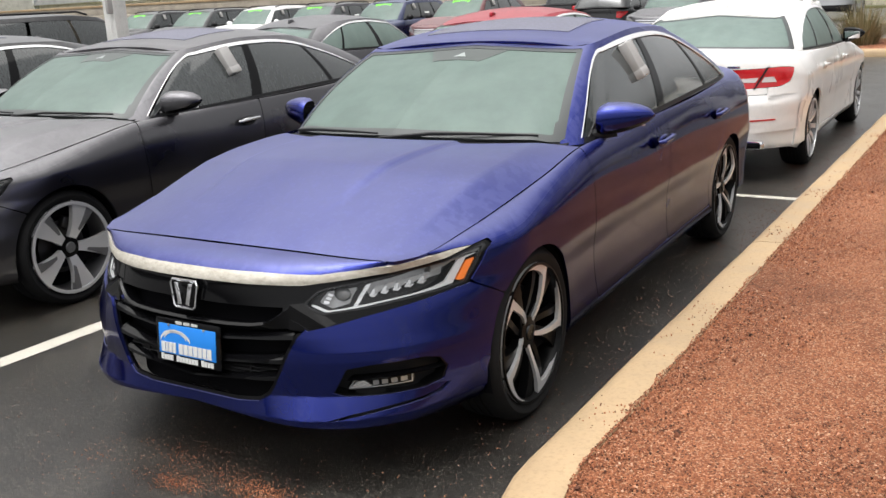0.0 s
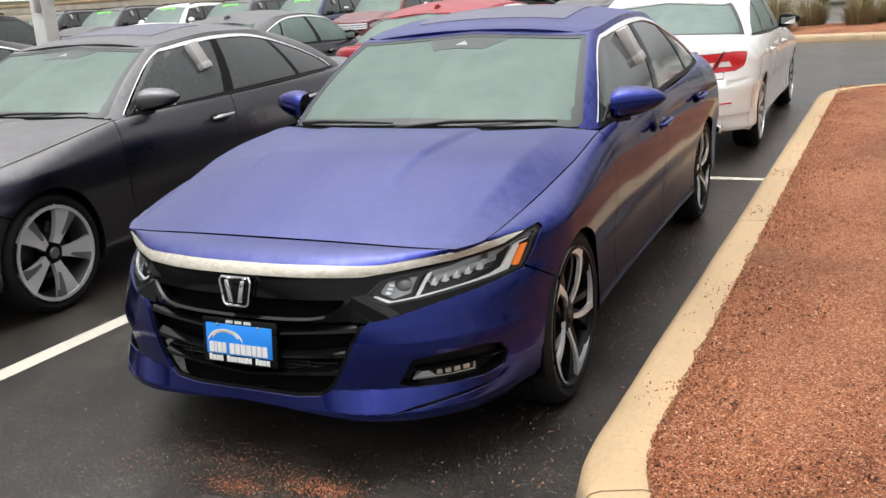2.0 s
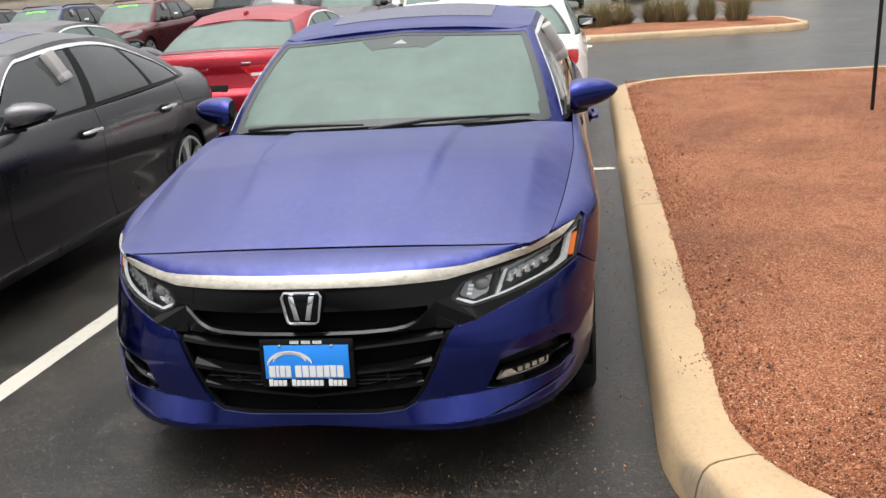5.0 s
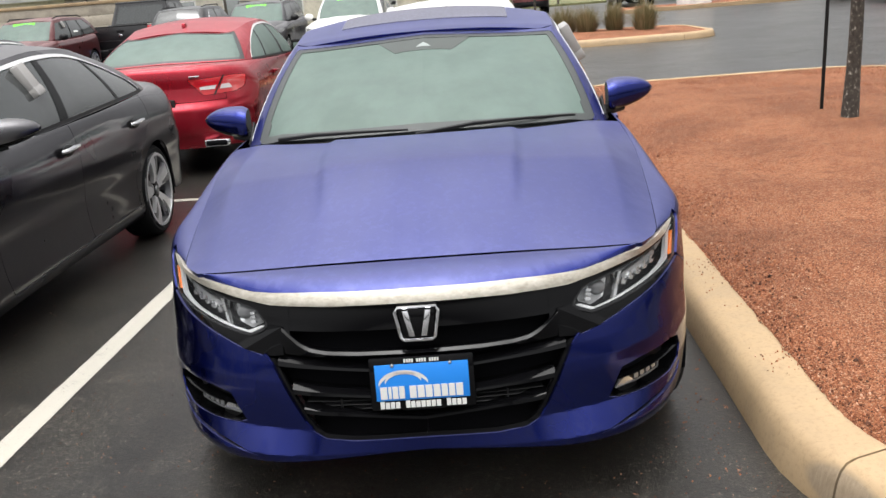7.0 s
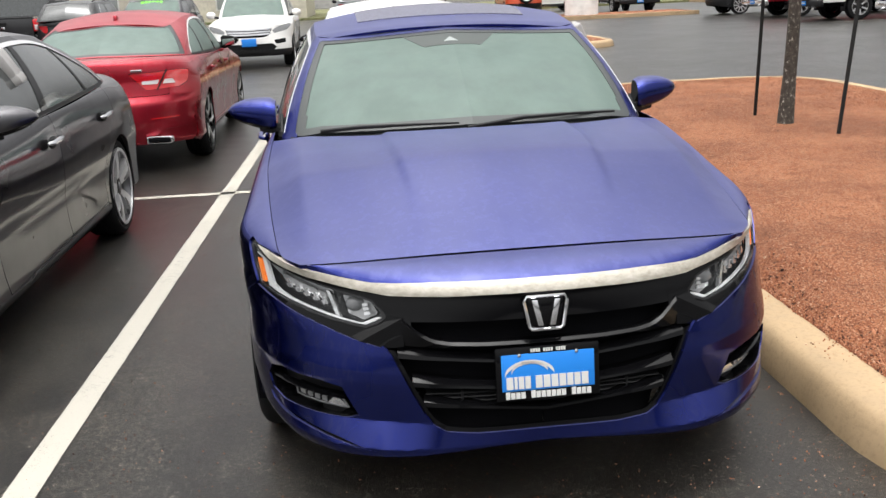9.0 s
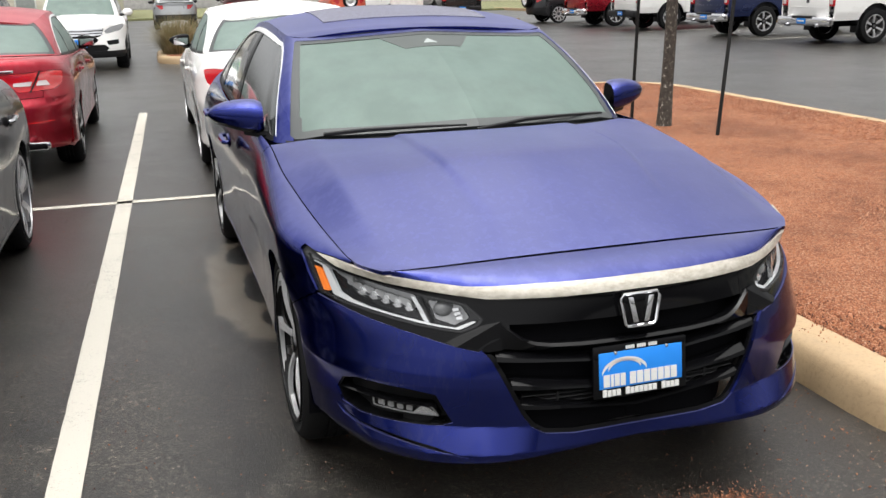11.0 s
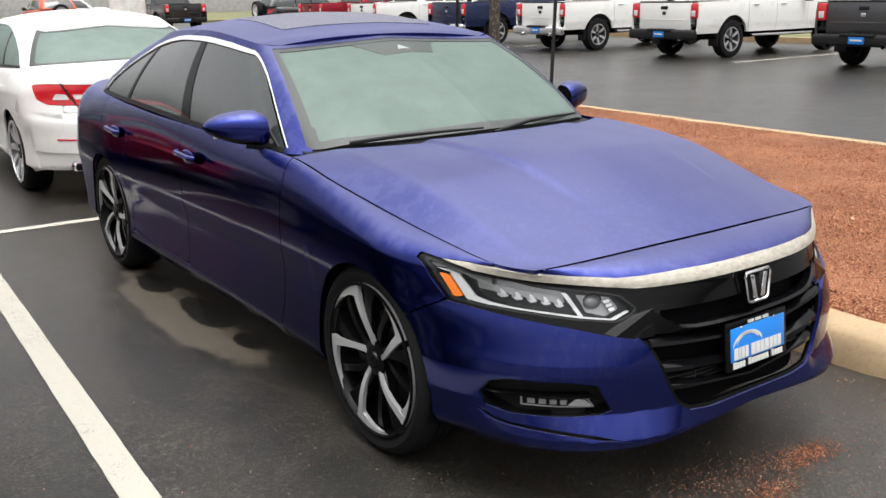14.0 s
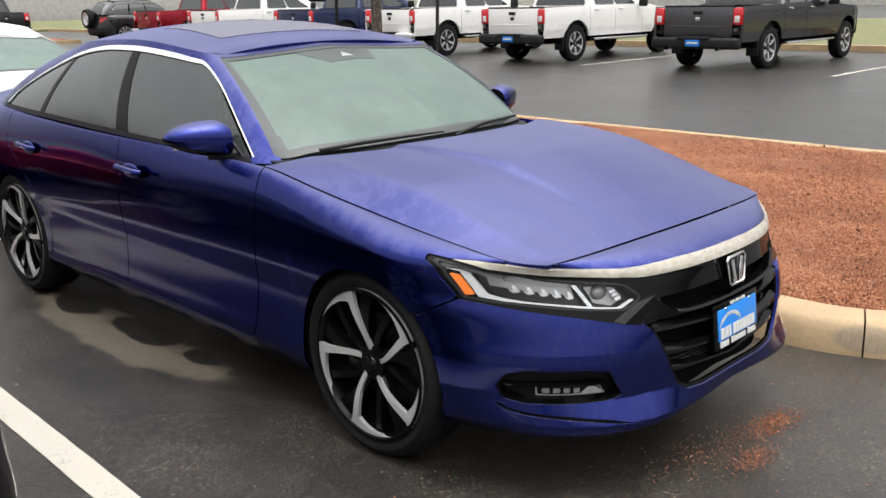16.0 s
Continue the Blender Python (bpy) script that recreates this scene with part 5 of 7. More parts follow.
def spoke_blade(sgn, a0, r0, r1, w0, w1, swirl, x0, x1, thick, flare=0.0, n=9):
    """One wheel spoke from hub to rim, its mid line swept by swirl."""
    bm, rows = bmesh.new(), []
    for i in range(n):
        t = i / (n - 1)
        r = r0 + (r1 - r0) * t
        a = a0 + swirl * math.sin(t * math.pi / 2)
        w = w0 + (w1 - w0) * t ** 1.5 + flare * max(0, t - 0.8) * 5
        x = x0 + (x1 - x0) * t + 0.012 * math.sin(math.pi * t)
        c, s = math.cos(a), math.sin(a)
        row = []
        for dw, dx in ((-1, 0), (1, 0), (1, -1), (-1, -1)):
            row.append(bm.verts.new((sgn * (x + dx * thick), r * c - dw * w * s, r * s + dw * w * c)))
        rows.append(row)
    for p, q in zip(rows, rows[1:]):
        for k in range(4):
            bm.faces.new([p[k], p[(k + 1) % 4], q[(k + 1) % 4], q[k]])
    bm.faces.new(rows[0])
    bm.faces.new(rows[-1][::-1])
    bmesh.ops.recalc_face_normals(bm, faces=bm.faces)
    return bm


def hooked_spoke(sgn, a0, b):
    """A bright machined spoke face that widens to the rim and hooks along it."""
    bm = spoke_blade(sgn, a0 - sgn * 0.30, 0.04, b - 0.01, 0.008, 0.0165, sgn * 0.30, 0.084, 0.106, 0.014)
    rows, n = [], 20
    for i in range(n):
        t = i / (n - 1)
        a = a0 - sgn * 0.075 + sgn * 1.17 * t
        w = 0.040 * (1 - t) ** 2.6 + 0.012 * (1 - t) + 0.004
        c, s = math.cos(a), math.sin(a)
        rows.append([bm.verts.new((sgn * x, r * c, r * s)) for r, x in ((b - 0.003, 0.1065), (b - 0.003 - w, 0.1065), (b - 0.003 - w, 0.092), (b - 0.003, 0.092))])
    for p, q in zip(rows, rows[1:]):
        for k in range(4):
            bm.faces.new([p[k], p[(k + 1) % 4], q[(k + 1) % 4], q[k]])
    bm.faces.new(rows[0])
    bm.faces.new(rows[-1][::-1])
    bmesh.ops.recalc_face_normals(bm, faces=bm.faces)
    return bm


WHEEL_CACHE = {}


def cached(key, make, material, smooth=35):
    if key not in WHEEL_CACHE:
        WHEEL_CACHE[key] = to_mesh(key[0], make(), material, smooth)
    return WHEEL_CACHE[key]


def hang(name, me, parent, at=None):
    ob = new(name, me)
    if at is not None:
        ob.matrix_basis = at
    ob.parent = parent
    return ob


def wheel_maker(style, radius=0.32):
    def make(car, sgn, y, x=0.75, r=radius):
        k = r / 0.335
        root = hang("wheel", cached(("tyre_hub", style, sgn, r), lambda: lathe([(0.02 * k, sgn * 0.09), (0.06 * k, sgn * 0.085), (0.07 * k, sgn * 0.02), (0.07 * k, -sgn * 0.08)], 24), RIM_BLACK), car, pose(sgn * x, y, r, (y * 37 + (0 if sgn < 0 else 64)) % 72))
        hang("tyre", cached(("tyre", style, r), lambda: tyre_mesh(r, 0.228 * min(1.15, k), 0.266 * k if style != "truck" else 0.27), RUBBER), root)
        b = 0.268 * k if style != "truck" else 0.272
        hang("rim", cached(("rim", style, sgn, r), lambda: lathe([(b, sgn * 0.108), (b - 0.008, sgn * 0.112), (b - 0.016, sgn * 0.1), (b - 0.024, sgn * 0.05), (b - 0.03, -sgn * 0.1)], 64), RIM_BLACK if style == "sport" else RIM_GREY), root)
        hang("brake_disc", cached(("disc", style, sgn, r), lambda: lathe([(0.06 * k, sgn * 0.012), (0.155 * k, sgn * 0.012), (0.155 * k, -sgn * 0.012), (0.06 * k, -sgn * 0.012)], 40), DISC), root)
        hang("backing", cached(("backing", style, sgn, r), lambda: lathe([(0.01, -sgn * 0.03), (b - 0.03, -sgn * 0.03)], 40), DARK), root)
        hang("caliper", cached(("caliper", style, sgn, r), lambda: box(0.07, 0.07 * k, 0.13 * k, pose(sgn * 0.02, 0.135 * k, 0), 0.015), DISC), root)
        if style == "sport":
            hang("rim_edge", cached(("rim_edge", style, sgn, r), lambda: lathe([(b - 0.002, sgn * 0.113), (b - 0.009, sgn * 0.1135), (b - 0.01, sgn * 0.109)], 64), RIM_BLACK), root)
            for i in range(5):
                a = 2 * math.pi * i / 5
                hang("spoke", cached(("spoke_dark", sgn, i, r), lambda: spoke_blade(sgn, a, 0.04, b - 0.012, 0.016, 0.026, -sgn * 0.30, 0.074, 0.092, 0.035, 0.012), RIM_BLACK), root)
                hang("spoke_face", cached(("spoke_face", sgn, i, r), lambda: hooked_spoke(sgn, a, b), RIM_FACE), root)
                hang("spoke", cached(("spoke_thin", sgn, i, r), lambda: spoke_blade(sgn, a + 0.52, 0.05, b - 0.012, 0.012, 0.014, -sgn * 0.30, 0.07, 0.085, 0.03), RIM_BLACK), root)
        elif style == "blade":
            hang("rim_edge", cached(("rim_edge", style, sgn, r), lambda: lathe([(b - 0.002, sgn * 0.113), (b - 0.02, sgn * 0.1135), (b - 0.021, sgn * 0.105)], 64), RIM_FACE), root)
            for i in range(5):
                a = 2 * math.pi * i / 5
                hang("spoke", cached(("blade", sgn, i, r), lambda: spoke_blade(sgn, a, 0.035, b - 0.008, 0.022, 0.078, 0.0, 0.08, 0.106, 0.03), RIM_FACE), root)
                hang("spoke_face", cached(("blade_dark", sgn, i, r), lambda: spoke_blade(sgn, a - 0.14, 0.06, b - 0.012, 0.006, 0.026, -0.06, 0.084, 0.109, 0.02), RIM_GREY), root)
        else:
            n = 6 if style == "truck" else 10
            hang("rim_edge", cached(("rim_edge", style, sgn, r), lambda: lathe([(b - 0.002, sgn * 0.113), (b - 0.02, sgn * 0.1135), (b - 0.021, sgn * 0.105)], 48), RIM_FACE), root)
            for i in range(n):
                a = 2 * math.pi * i / n
                hang("spoke", cached((style, sgn, i, r), lambda: spoke_blade(sgn, a, 0.04, b - 0.01, 0.018, 0.02 if n > 6 else 0.03, 0.12 if n > 6 else 0, 0.07, 0.1, 0.03), RIM_FACE), root)
        hang("hub_cap", cached(("hub_cap", style, sgn, r), lambda: lathe([(0.002, sgn * 0.098), (0.028 * k, sgn * 0.096), (0.034 * k, sgn * 0.085), (0.036 * k, sgn * 0.06)], 24), GLOSS_BLACK if style == "sport" else RIM_GREY), root)
    return make


SPORT, BLADE, TEN, TRUCK = wheel_maker("sport", 0.331), wheel_maker("blade"), wheel_maker("ten"), wheel_maker("truck", 0.40)

sedan("sedan", pose(-2.358, 2.71, 0, 0, 0, 0.5), BLUE, "wet deep blue metallic sedan with black grille, parked", SPORT, box_on_window=True, number_plate=True)
sedan("sedan", pose(-5.25, 2.94, 0), STEEL_GREY, "dark grey metallic sedan with chrome handles, parked", BLADE, chrome_handles=True, box_on_window=True, rear=False)
sedan("sedan", pose(-2.35, 11.15, 0, 0, 0, 180), PEARL, "pearl white sedan parked nose away, red tail lights", TEN, window=CLEAR_GLASS, front=False)
sedan("sedan", pose(-5.1, 11.78, 0, 0, 0, 180), RED, "red metallic sedan parked nose away", SPORT, window=CLEAR_GLASS, front=False)
sedan("sedan", pose(-7.95, 3.0, 0), BLACK_PAINT, "black sedan parked beside the dark grey one", BLADE, chrome_handles=True, rear=False)
sedan("sedan", pose(-8.2, 12.0, 0, 0, 0, 180), STEEL_GREY, "grey metallic sedan parked nose away", TEN, window=CLEAR_GLASS, front=False)


# ---- other vehicles ----
class SuvShell(Shell):
    """A tall five-door wagon: front axle at y = 0, nose at -y."""
    yf = staticmethod(curve((0.25, -0.80), (0.35, -0.88), (0.6, -0.89), (0.85, -0.86), (0.95, -0.80)))
    yr = staticmethod(curve((0.3, 3.58), (0.5, 3.66), (0.8, 3.62), (1.05, 3.58)))
    side = staticmethod(curve((0.2, -0.08), (0.32, -0.02), (0.45, -0.03), (0.7, -0.004), (0.85, 0.0), (1.0, -0.01)))
    wide = staticmethod(curve((-0.9, 0.92), (0.0, 0.93), (1.3, 0.915), (2.7, 0.93), (3.6, 0.90)))
    zb = staticmethod(curve((0, 0.27), (1, 0.26), (2, 0.28), (3, 0.38)))
    zc = staticmethod(curve((0, 0.86), (1, 0.90), (2, 0.96), (3, 0.98)))
    xs = staticmethod(curve((-0.6, 0.64), (-0.4, 0.68), (0.2, 0.76), (0.62, 0.79), (2, 0.83), (3.0, 0.80), (3.6, 0.74)))
    zt = staticmethod(curve((-0.72, 0.93), (-0.6, 0.935), (-0.2, 0.99), (0.62, 1.05), (2, 1.07), (3.0, 1.12), (3.6, 1.13)))
    bx = staticmethod(curve((0, 0), (0.5, 0.37), (0.9, 0.66), (1, 0.72), (1.14, 0.79), (1.5, 0.825), (1.8, 0.82), (2, 0.795), (2.15, 0.77), (2.3, 0.69), (2.6, 0.42), (3, 0)))
    by = staticmethod(curve((0, 0.35), (0.5, 0.40), (0.9, 0.52), (1, 0.58), (1.14, 0.72), (1.5, 1.7), (1.8, 2.6), (2, 3.3), (2.15, 3.48), (2.3, 3.56), (2.6, 3.6), (3, 3.62)))
    bz = staticmethod(curve((0, 1.08), (1, 1.055), (1.5, 1.075), (2, 1.12), (3, 1.14)))
    tx = staticmethod(curve((0, 0), (0.5, 0.31), (0.9, 0.55), (1, 0.60), (1.14, 0.63), (1.5, 0.655), (1.8, 0.645), (2, 0.625), (2.15, 0.60), (2.3, 0.54), (2.6, 0.32), (3, 0)))
    ty = staticmethod(curve((0, 1.17), (0.5, 1.16), (0.9, 1.13), (1, 1.14), (1.14, 1.22), (1.5, 1.75), (1.8, 2.45), (2, 2.95), (2.15, 3.12), (2.3, 3.22), (2.6, 3.26), (3, 3.28)))
    tz = staticmethod(curve((0, 1.55), (0.9, 1.525), (1.14, 1.535), (1.5, 1.575), (2, 1.555), (2.3, 1.53), (3, 1.57)))

    @classmethod
    def roof(cls, q, p):
        ss = np.linspace(0.9, 2.3, 300)
        ey, ex, ez = cls.ty(ss), cls.tx(ss), cls.tz(ss)
        ys = 1.13 + p * (3.22 - 1.13)
        y = (1.17 - 0.04 * q) + p * ((3.28 - 0.06 * q) - (1.17 - 0.04 * q))
        return np.interp(ys, ey, ex) * q, y, np.interp(ys, ey, ez) + (0.025 + 0.02 * np.sin(np.pi * p)) * (1 - np.abs(q) ** 2.2)


V = SuvShell
SUV_GRILLE = poly([(-0.1, 0.84), (0.5, 0.85), (0.44, 0.70), (0.3, 0.66), (-0.1, 0.66)])
SUV_INTAKE = poly([(-0.1, 0.52), (0.5, 0.53), (0.58, 0.45), (0.5, 0.38), (-0.1, 0.36)])
SUV_LAMP = poly([(0.53, 0.74), (0.5, 0.80), (0.62, 0.87), (0.86, 0.93), (0.9, 0.88), (0.8, 0.79)])
SUV_TAIL = poly([(3.3, 1.02), (3.9, 1.02), (3.9, 0.82), (3.5, 0.84)])


def suv(m, colour, label, window=None, marks=0, plate=False, glass=None, sticker=False, spare=False, wheelset=None):
    car = thing("sport_utility_car", m, label, "car")
    us = np.concatenate([np.linspace(0, 1, 40), np.linspace(1, 2, 60)[1:], np.linspace(2, 3, 30)[1:]])
    vs = np.concatenate([np.linspace(0, 1, 24), np.linspace(1, 2, 11)[1:]])
    wheelset = wheelset or TEN
    halves = lambda s: sheet_bm(both_sides(s))
    arches = lambda y, z: np.minimum(np.hypot(y, z - 0.36), np.hypot(y - 2.68, z - 0.36)) - 0.395

    def sheet(u0, u1, keep, off=0.0):
        return patch(V.body, us[(us >= u0) & (us <= u1)], vs, keep, off)
    nose = lambda x, y, z: np.minimum(np.minimum(-SUV_GRILLE(x, z), -SUV_INTAKE(x, z)), np.minimum(-SUV_LAMP(x, z), -0.05 - y))
    part("front_bumper", halves(sheet(0, 1.3, lambda x, y, z: np.minimum(nose(x, y, z), arches(y, z)))), colour, car)
    part("grille", halves(sheet(0, 1, lambda x, y, z: SUV_GRILLE(x, z) + 0.01, -0.03)), GLOSS_BLACK, car)
    for zz in (0.72, 0.77, 0.825):
        part("grille_bar", halves(sheet(0, 1, lambda x, y, z: np.minimum(0.017 - np.abs(z - zz - 0.02 * x), 0.47 - x), 0.004)), CHROME, car)
    part("intake", halves(sheet(0, 1, lambda x, y, z: SUV_INTAKE(x, z) + 0.01, -0.04)), BLACK_PLASTIC, car)
    for side in (lambda s: s, mirrored):
        lamp = part("headlight", sheet_bm(side(sheet(0, 1.3, lambda x, y, z: SUV_LAMP(x, z) - 0.002, -0.004)), 0.02), BOWL, car)
        part("fog_pocket", sheet_bm(side(sheet(0, 1.3, lambda x, y, z: np.minimum(np.minimum(0.045 - np.abs(z - 0.56 - 0.1 * (x - 0.6)), x - 0.54 + 0.5 * (z - 0.56)), 0.76 - x), 0.004)), 0.01), GLOSS_BLACK, car)
        part("valance", sheet_bm(side(sheet(0, 1.3, lambda x, y, z: np.minimum(0.40 - z, -0.3 - y), 0.005)), 0.01), BLACK_PLASTIC, car)
        part("tail_light", sheet_bm(side(sheet(1.9, 3, lambda x, y, z: np.minimum(SUV_TAIL(y, z), x - 0.5), -0.003)), 0.02), TAIL_RED, car)
        for nm, y0, y1 in (("wing", -0.05, 0.62), ("front_door", 0.62, 1.66), ("rear_door", 1.66, 2.55), ("rear_quarter", 2.55, 3.25)):
            keep = lambda x, y, z: np.minimum(np.minimum(y - y0 - 0.003, y1 - 0.003 - y), np.minimum(np.minimum(arches(y, z), z - 0.42), np.minimum(-SUV_LAMP(x, z), -SUV_TAIL(y, z))))
            part(nm, sheet_bm(side(sheet(0.5, 2.6, keep))), colour, car)
        part("lower_cladding", sheet_bm(side(sheet(0.8, 2.4, lambda x, y, z: np.minimum(np.minimum(0.414 - z, arches(y, z)), np.minimum(y + 0.05, 3.2 - y))))), BLACK_PLASTIC, car)
    part("tail_gate", halves(sheet(1.9, 3, lambda x, y, z: np.minimum(np.minimum(y - 3.256, z - 0.62), -np.minimum(SUV_TAIL(y, z), x - 0.5)))), colour, car)
    part("rear_bumper", halves(sheet(1.8, 3, lambda x, y, z: np.minimum(np.minimum(y - 3.2, 0.612 - z), arches(y, z)))), BLACK_PLASTIC if not plate else colour, car)
    hood = patch(lambda q, p: tuple(a + b for a, b in zip(V.bonnet(q, p), (0, 0, 0))), np.linspace(0, 0.995, 24), np.linspace(0.01, 0.99, 20))
    part("bonnet", halves(hood), colour, car)
    ss = np.concatenate([np.linspace(0, 1, 20), np.linspace(1, 1.14, 5)[1:], np.linspace(1.14, 2, 44)[1:], np.linspace(2, 2.3, 8)[1:], np.linspace(2.3, 3, 14)[1:]])
    cv = np.linspace(0, 1, 20)

    def cabin(s0, s1, keep, off=0.0):
        a = ss[(ss >= s0 - 1e-9) & (ss <= s1 + 1e-9)]
        F = keep(*np.meshgrid(a, cv, indexing="ij"))
        return patch(V.cabin, a, cv, lambda x, y, z: F, off)
    ws = lambda s, v: np.minimum((0.98 - s) * 0.7, np.minimum(v - 0.04, 0.96 - v) * 0.8)
    side_w = lambda s, v: np.minimum(np.minimum(v - 0.04, 0.86 - v) * 0.5, np.minimum(s - 1.13, 2.0 - 0.1 * v - s) * 2.2)
    back = lambda s, v: np.minimum((s - 2.36) * 0.6, np.minimum(v - 0.05, 0.93 - v) * 0.5)
    part("cabin_frame", halves(cabin(0.0, 3, lambda s, v: np.minimum(np.minimum(-ws(s, v), -side_w(s, v)), np.minimum(-back(s, v), np.where((s < 0.9) & (v < 0.9), -1.0, 1.0))))), colour, car)
    part("roof", halves(patch(V.roof, np.linspace(0, 1, 14), np.linspace(0, 1, 18))), colour, car)
    part("windscreen", halves(cabin(0, 1, lambda s, v: ws(s, v) + 0.006, -0.004)), glass or FOG_GLASS, car)
    part("rear_window", halves(cabin(2.3, 3, lambda s, v: back(s, v) + 0.006, -0.004)), SIDE_GLASS, car)
    for side in (lambda s: s, mirrored):
        for a, b in ((1.1, 1.47), (1.49, 1.74), (1.76, 2.1)):
            part("side_window", sheet_bm(side(cabin(1.1, 2.1, lambda s, v: np.minimum(side_w(s, v) - 0.004, np.minimum(s - a, b - s) * 2.2), -0.004)), 0), window or SIDE_GLASS, car)
        part("window_chrome", sheet_bm(side(cabin(1.08, 2.1, lambda s, v: np.minimum(side_w(s, v) + 0.012, 0.006 - side_w(s, v)), 0.004)), 0.006), CHROME, car)
    for sgn in (1, -1):
        mir = bmesh.new()
        bmesh.ops.create_uvsphere(mir, u_segments=16, v_segments=10, radius=1, matrix=pose(sgn * 0.97, 0.82, 1.13) @ Matrix.Diagonal((0.11, 0.08, 0.08, 1)))
        mo = part("door_mirror", mir, colour if colour is PEARL else BLACK_PLASTIC, car)
        part("mirror_arm", tube([(sgn * 0.80, 0.80, 1.07), (sgn * 0.9, 0.81, 1.085)], 0.03, 8), BLACK_PLASTIC, mo)
        for y in (0.0, 2.68):
            well = lathe([(0.40, sgn * 0.88), (0.40, sgn * 0.6), (0.05, sgn * 0.58)], 28)
            for v in list(well.verts):
                if v.co.z < -0.12:
                    well.verts.remove(v)
            part("wheel_well", well, DARK, car, at=pose(0, y, 0.36))
            wheelset(car, sgn, y, 0.79, 0.36)
        part("roof_rail", tube([(sgn * 0.56, 1.3, 1.575), (sgn * 0.6, 1.5, 1.625), (sgn * 0.6, 2.7, 1.62), (sgn * 0.56, 3.0, 1.58)], 0.016, 6), BLACK_PLASTIC, car)
    part("inner_body", box(1.5, 3.9, 0.5, pose(0, 1.4, 0.62), 0.1), DARK, car)
    for k in range(marks):
        w = 0.07
        at = Matrix.Translation((-0.30 + 0.092 * k, 1.02, 1.485)) @ pose(0, 0, 0, 38)
        part("bar", prism([(0, -0.045), (w, -0.045), (w, 0.045), (0, 0.045)], 0.006, at), GREEN_INK, car, "green window marking")
    if plate:
        part("licence_plate", box(0.31, 0.02, 0.16, pose(0, -0.9, 0.56), 0.005), PLATE_BLUE, car, "blue dealer plate")
    if sticker:
        part("window_sticker", box(0.006, 0.24, 0.2, pose(0.765, 2.0, 1.3, 0, -24, 0)), PAPER, car)
        part("key_box", box(0.05, 0.08, 0.17, pose(0.755, 1.4, 1.42, 0, -24, 0), 0.01), GREY_PLASTIC, car)
    if spare:
        wr = new("spare_wheel")
        wr.parent = car
        hang("tyre", cached(("tyre", "spare", 0.36), lambda: tyre_mesh(0.36, 0.24, 0.25), RUBBER), wr)
        hang("rim", cached(("spare_rim", 0.36), lambda: lathe([(0.25, 0.1), (0.2, 0.09), (0.15, 0.04), (0.05, 0.1), (0.002, 0.1)], 30), RIM_FACE), wr)
        wr.matrix_basis = pose(0, 3.75, 0.98, 0, 0, 90)
    return car


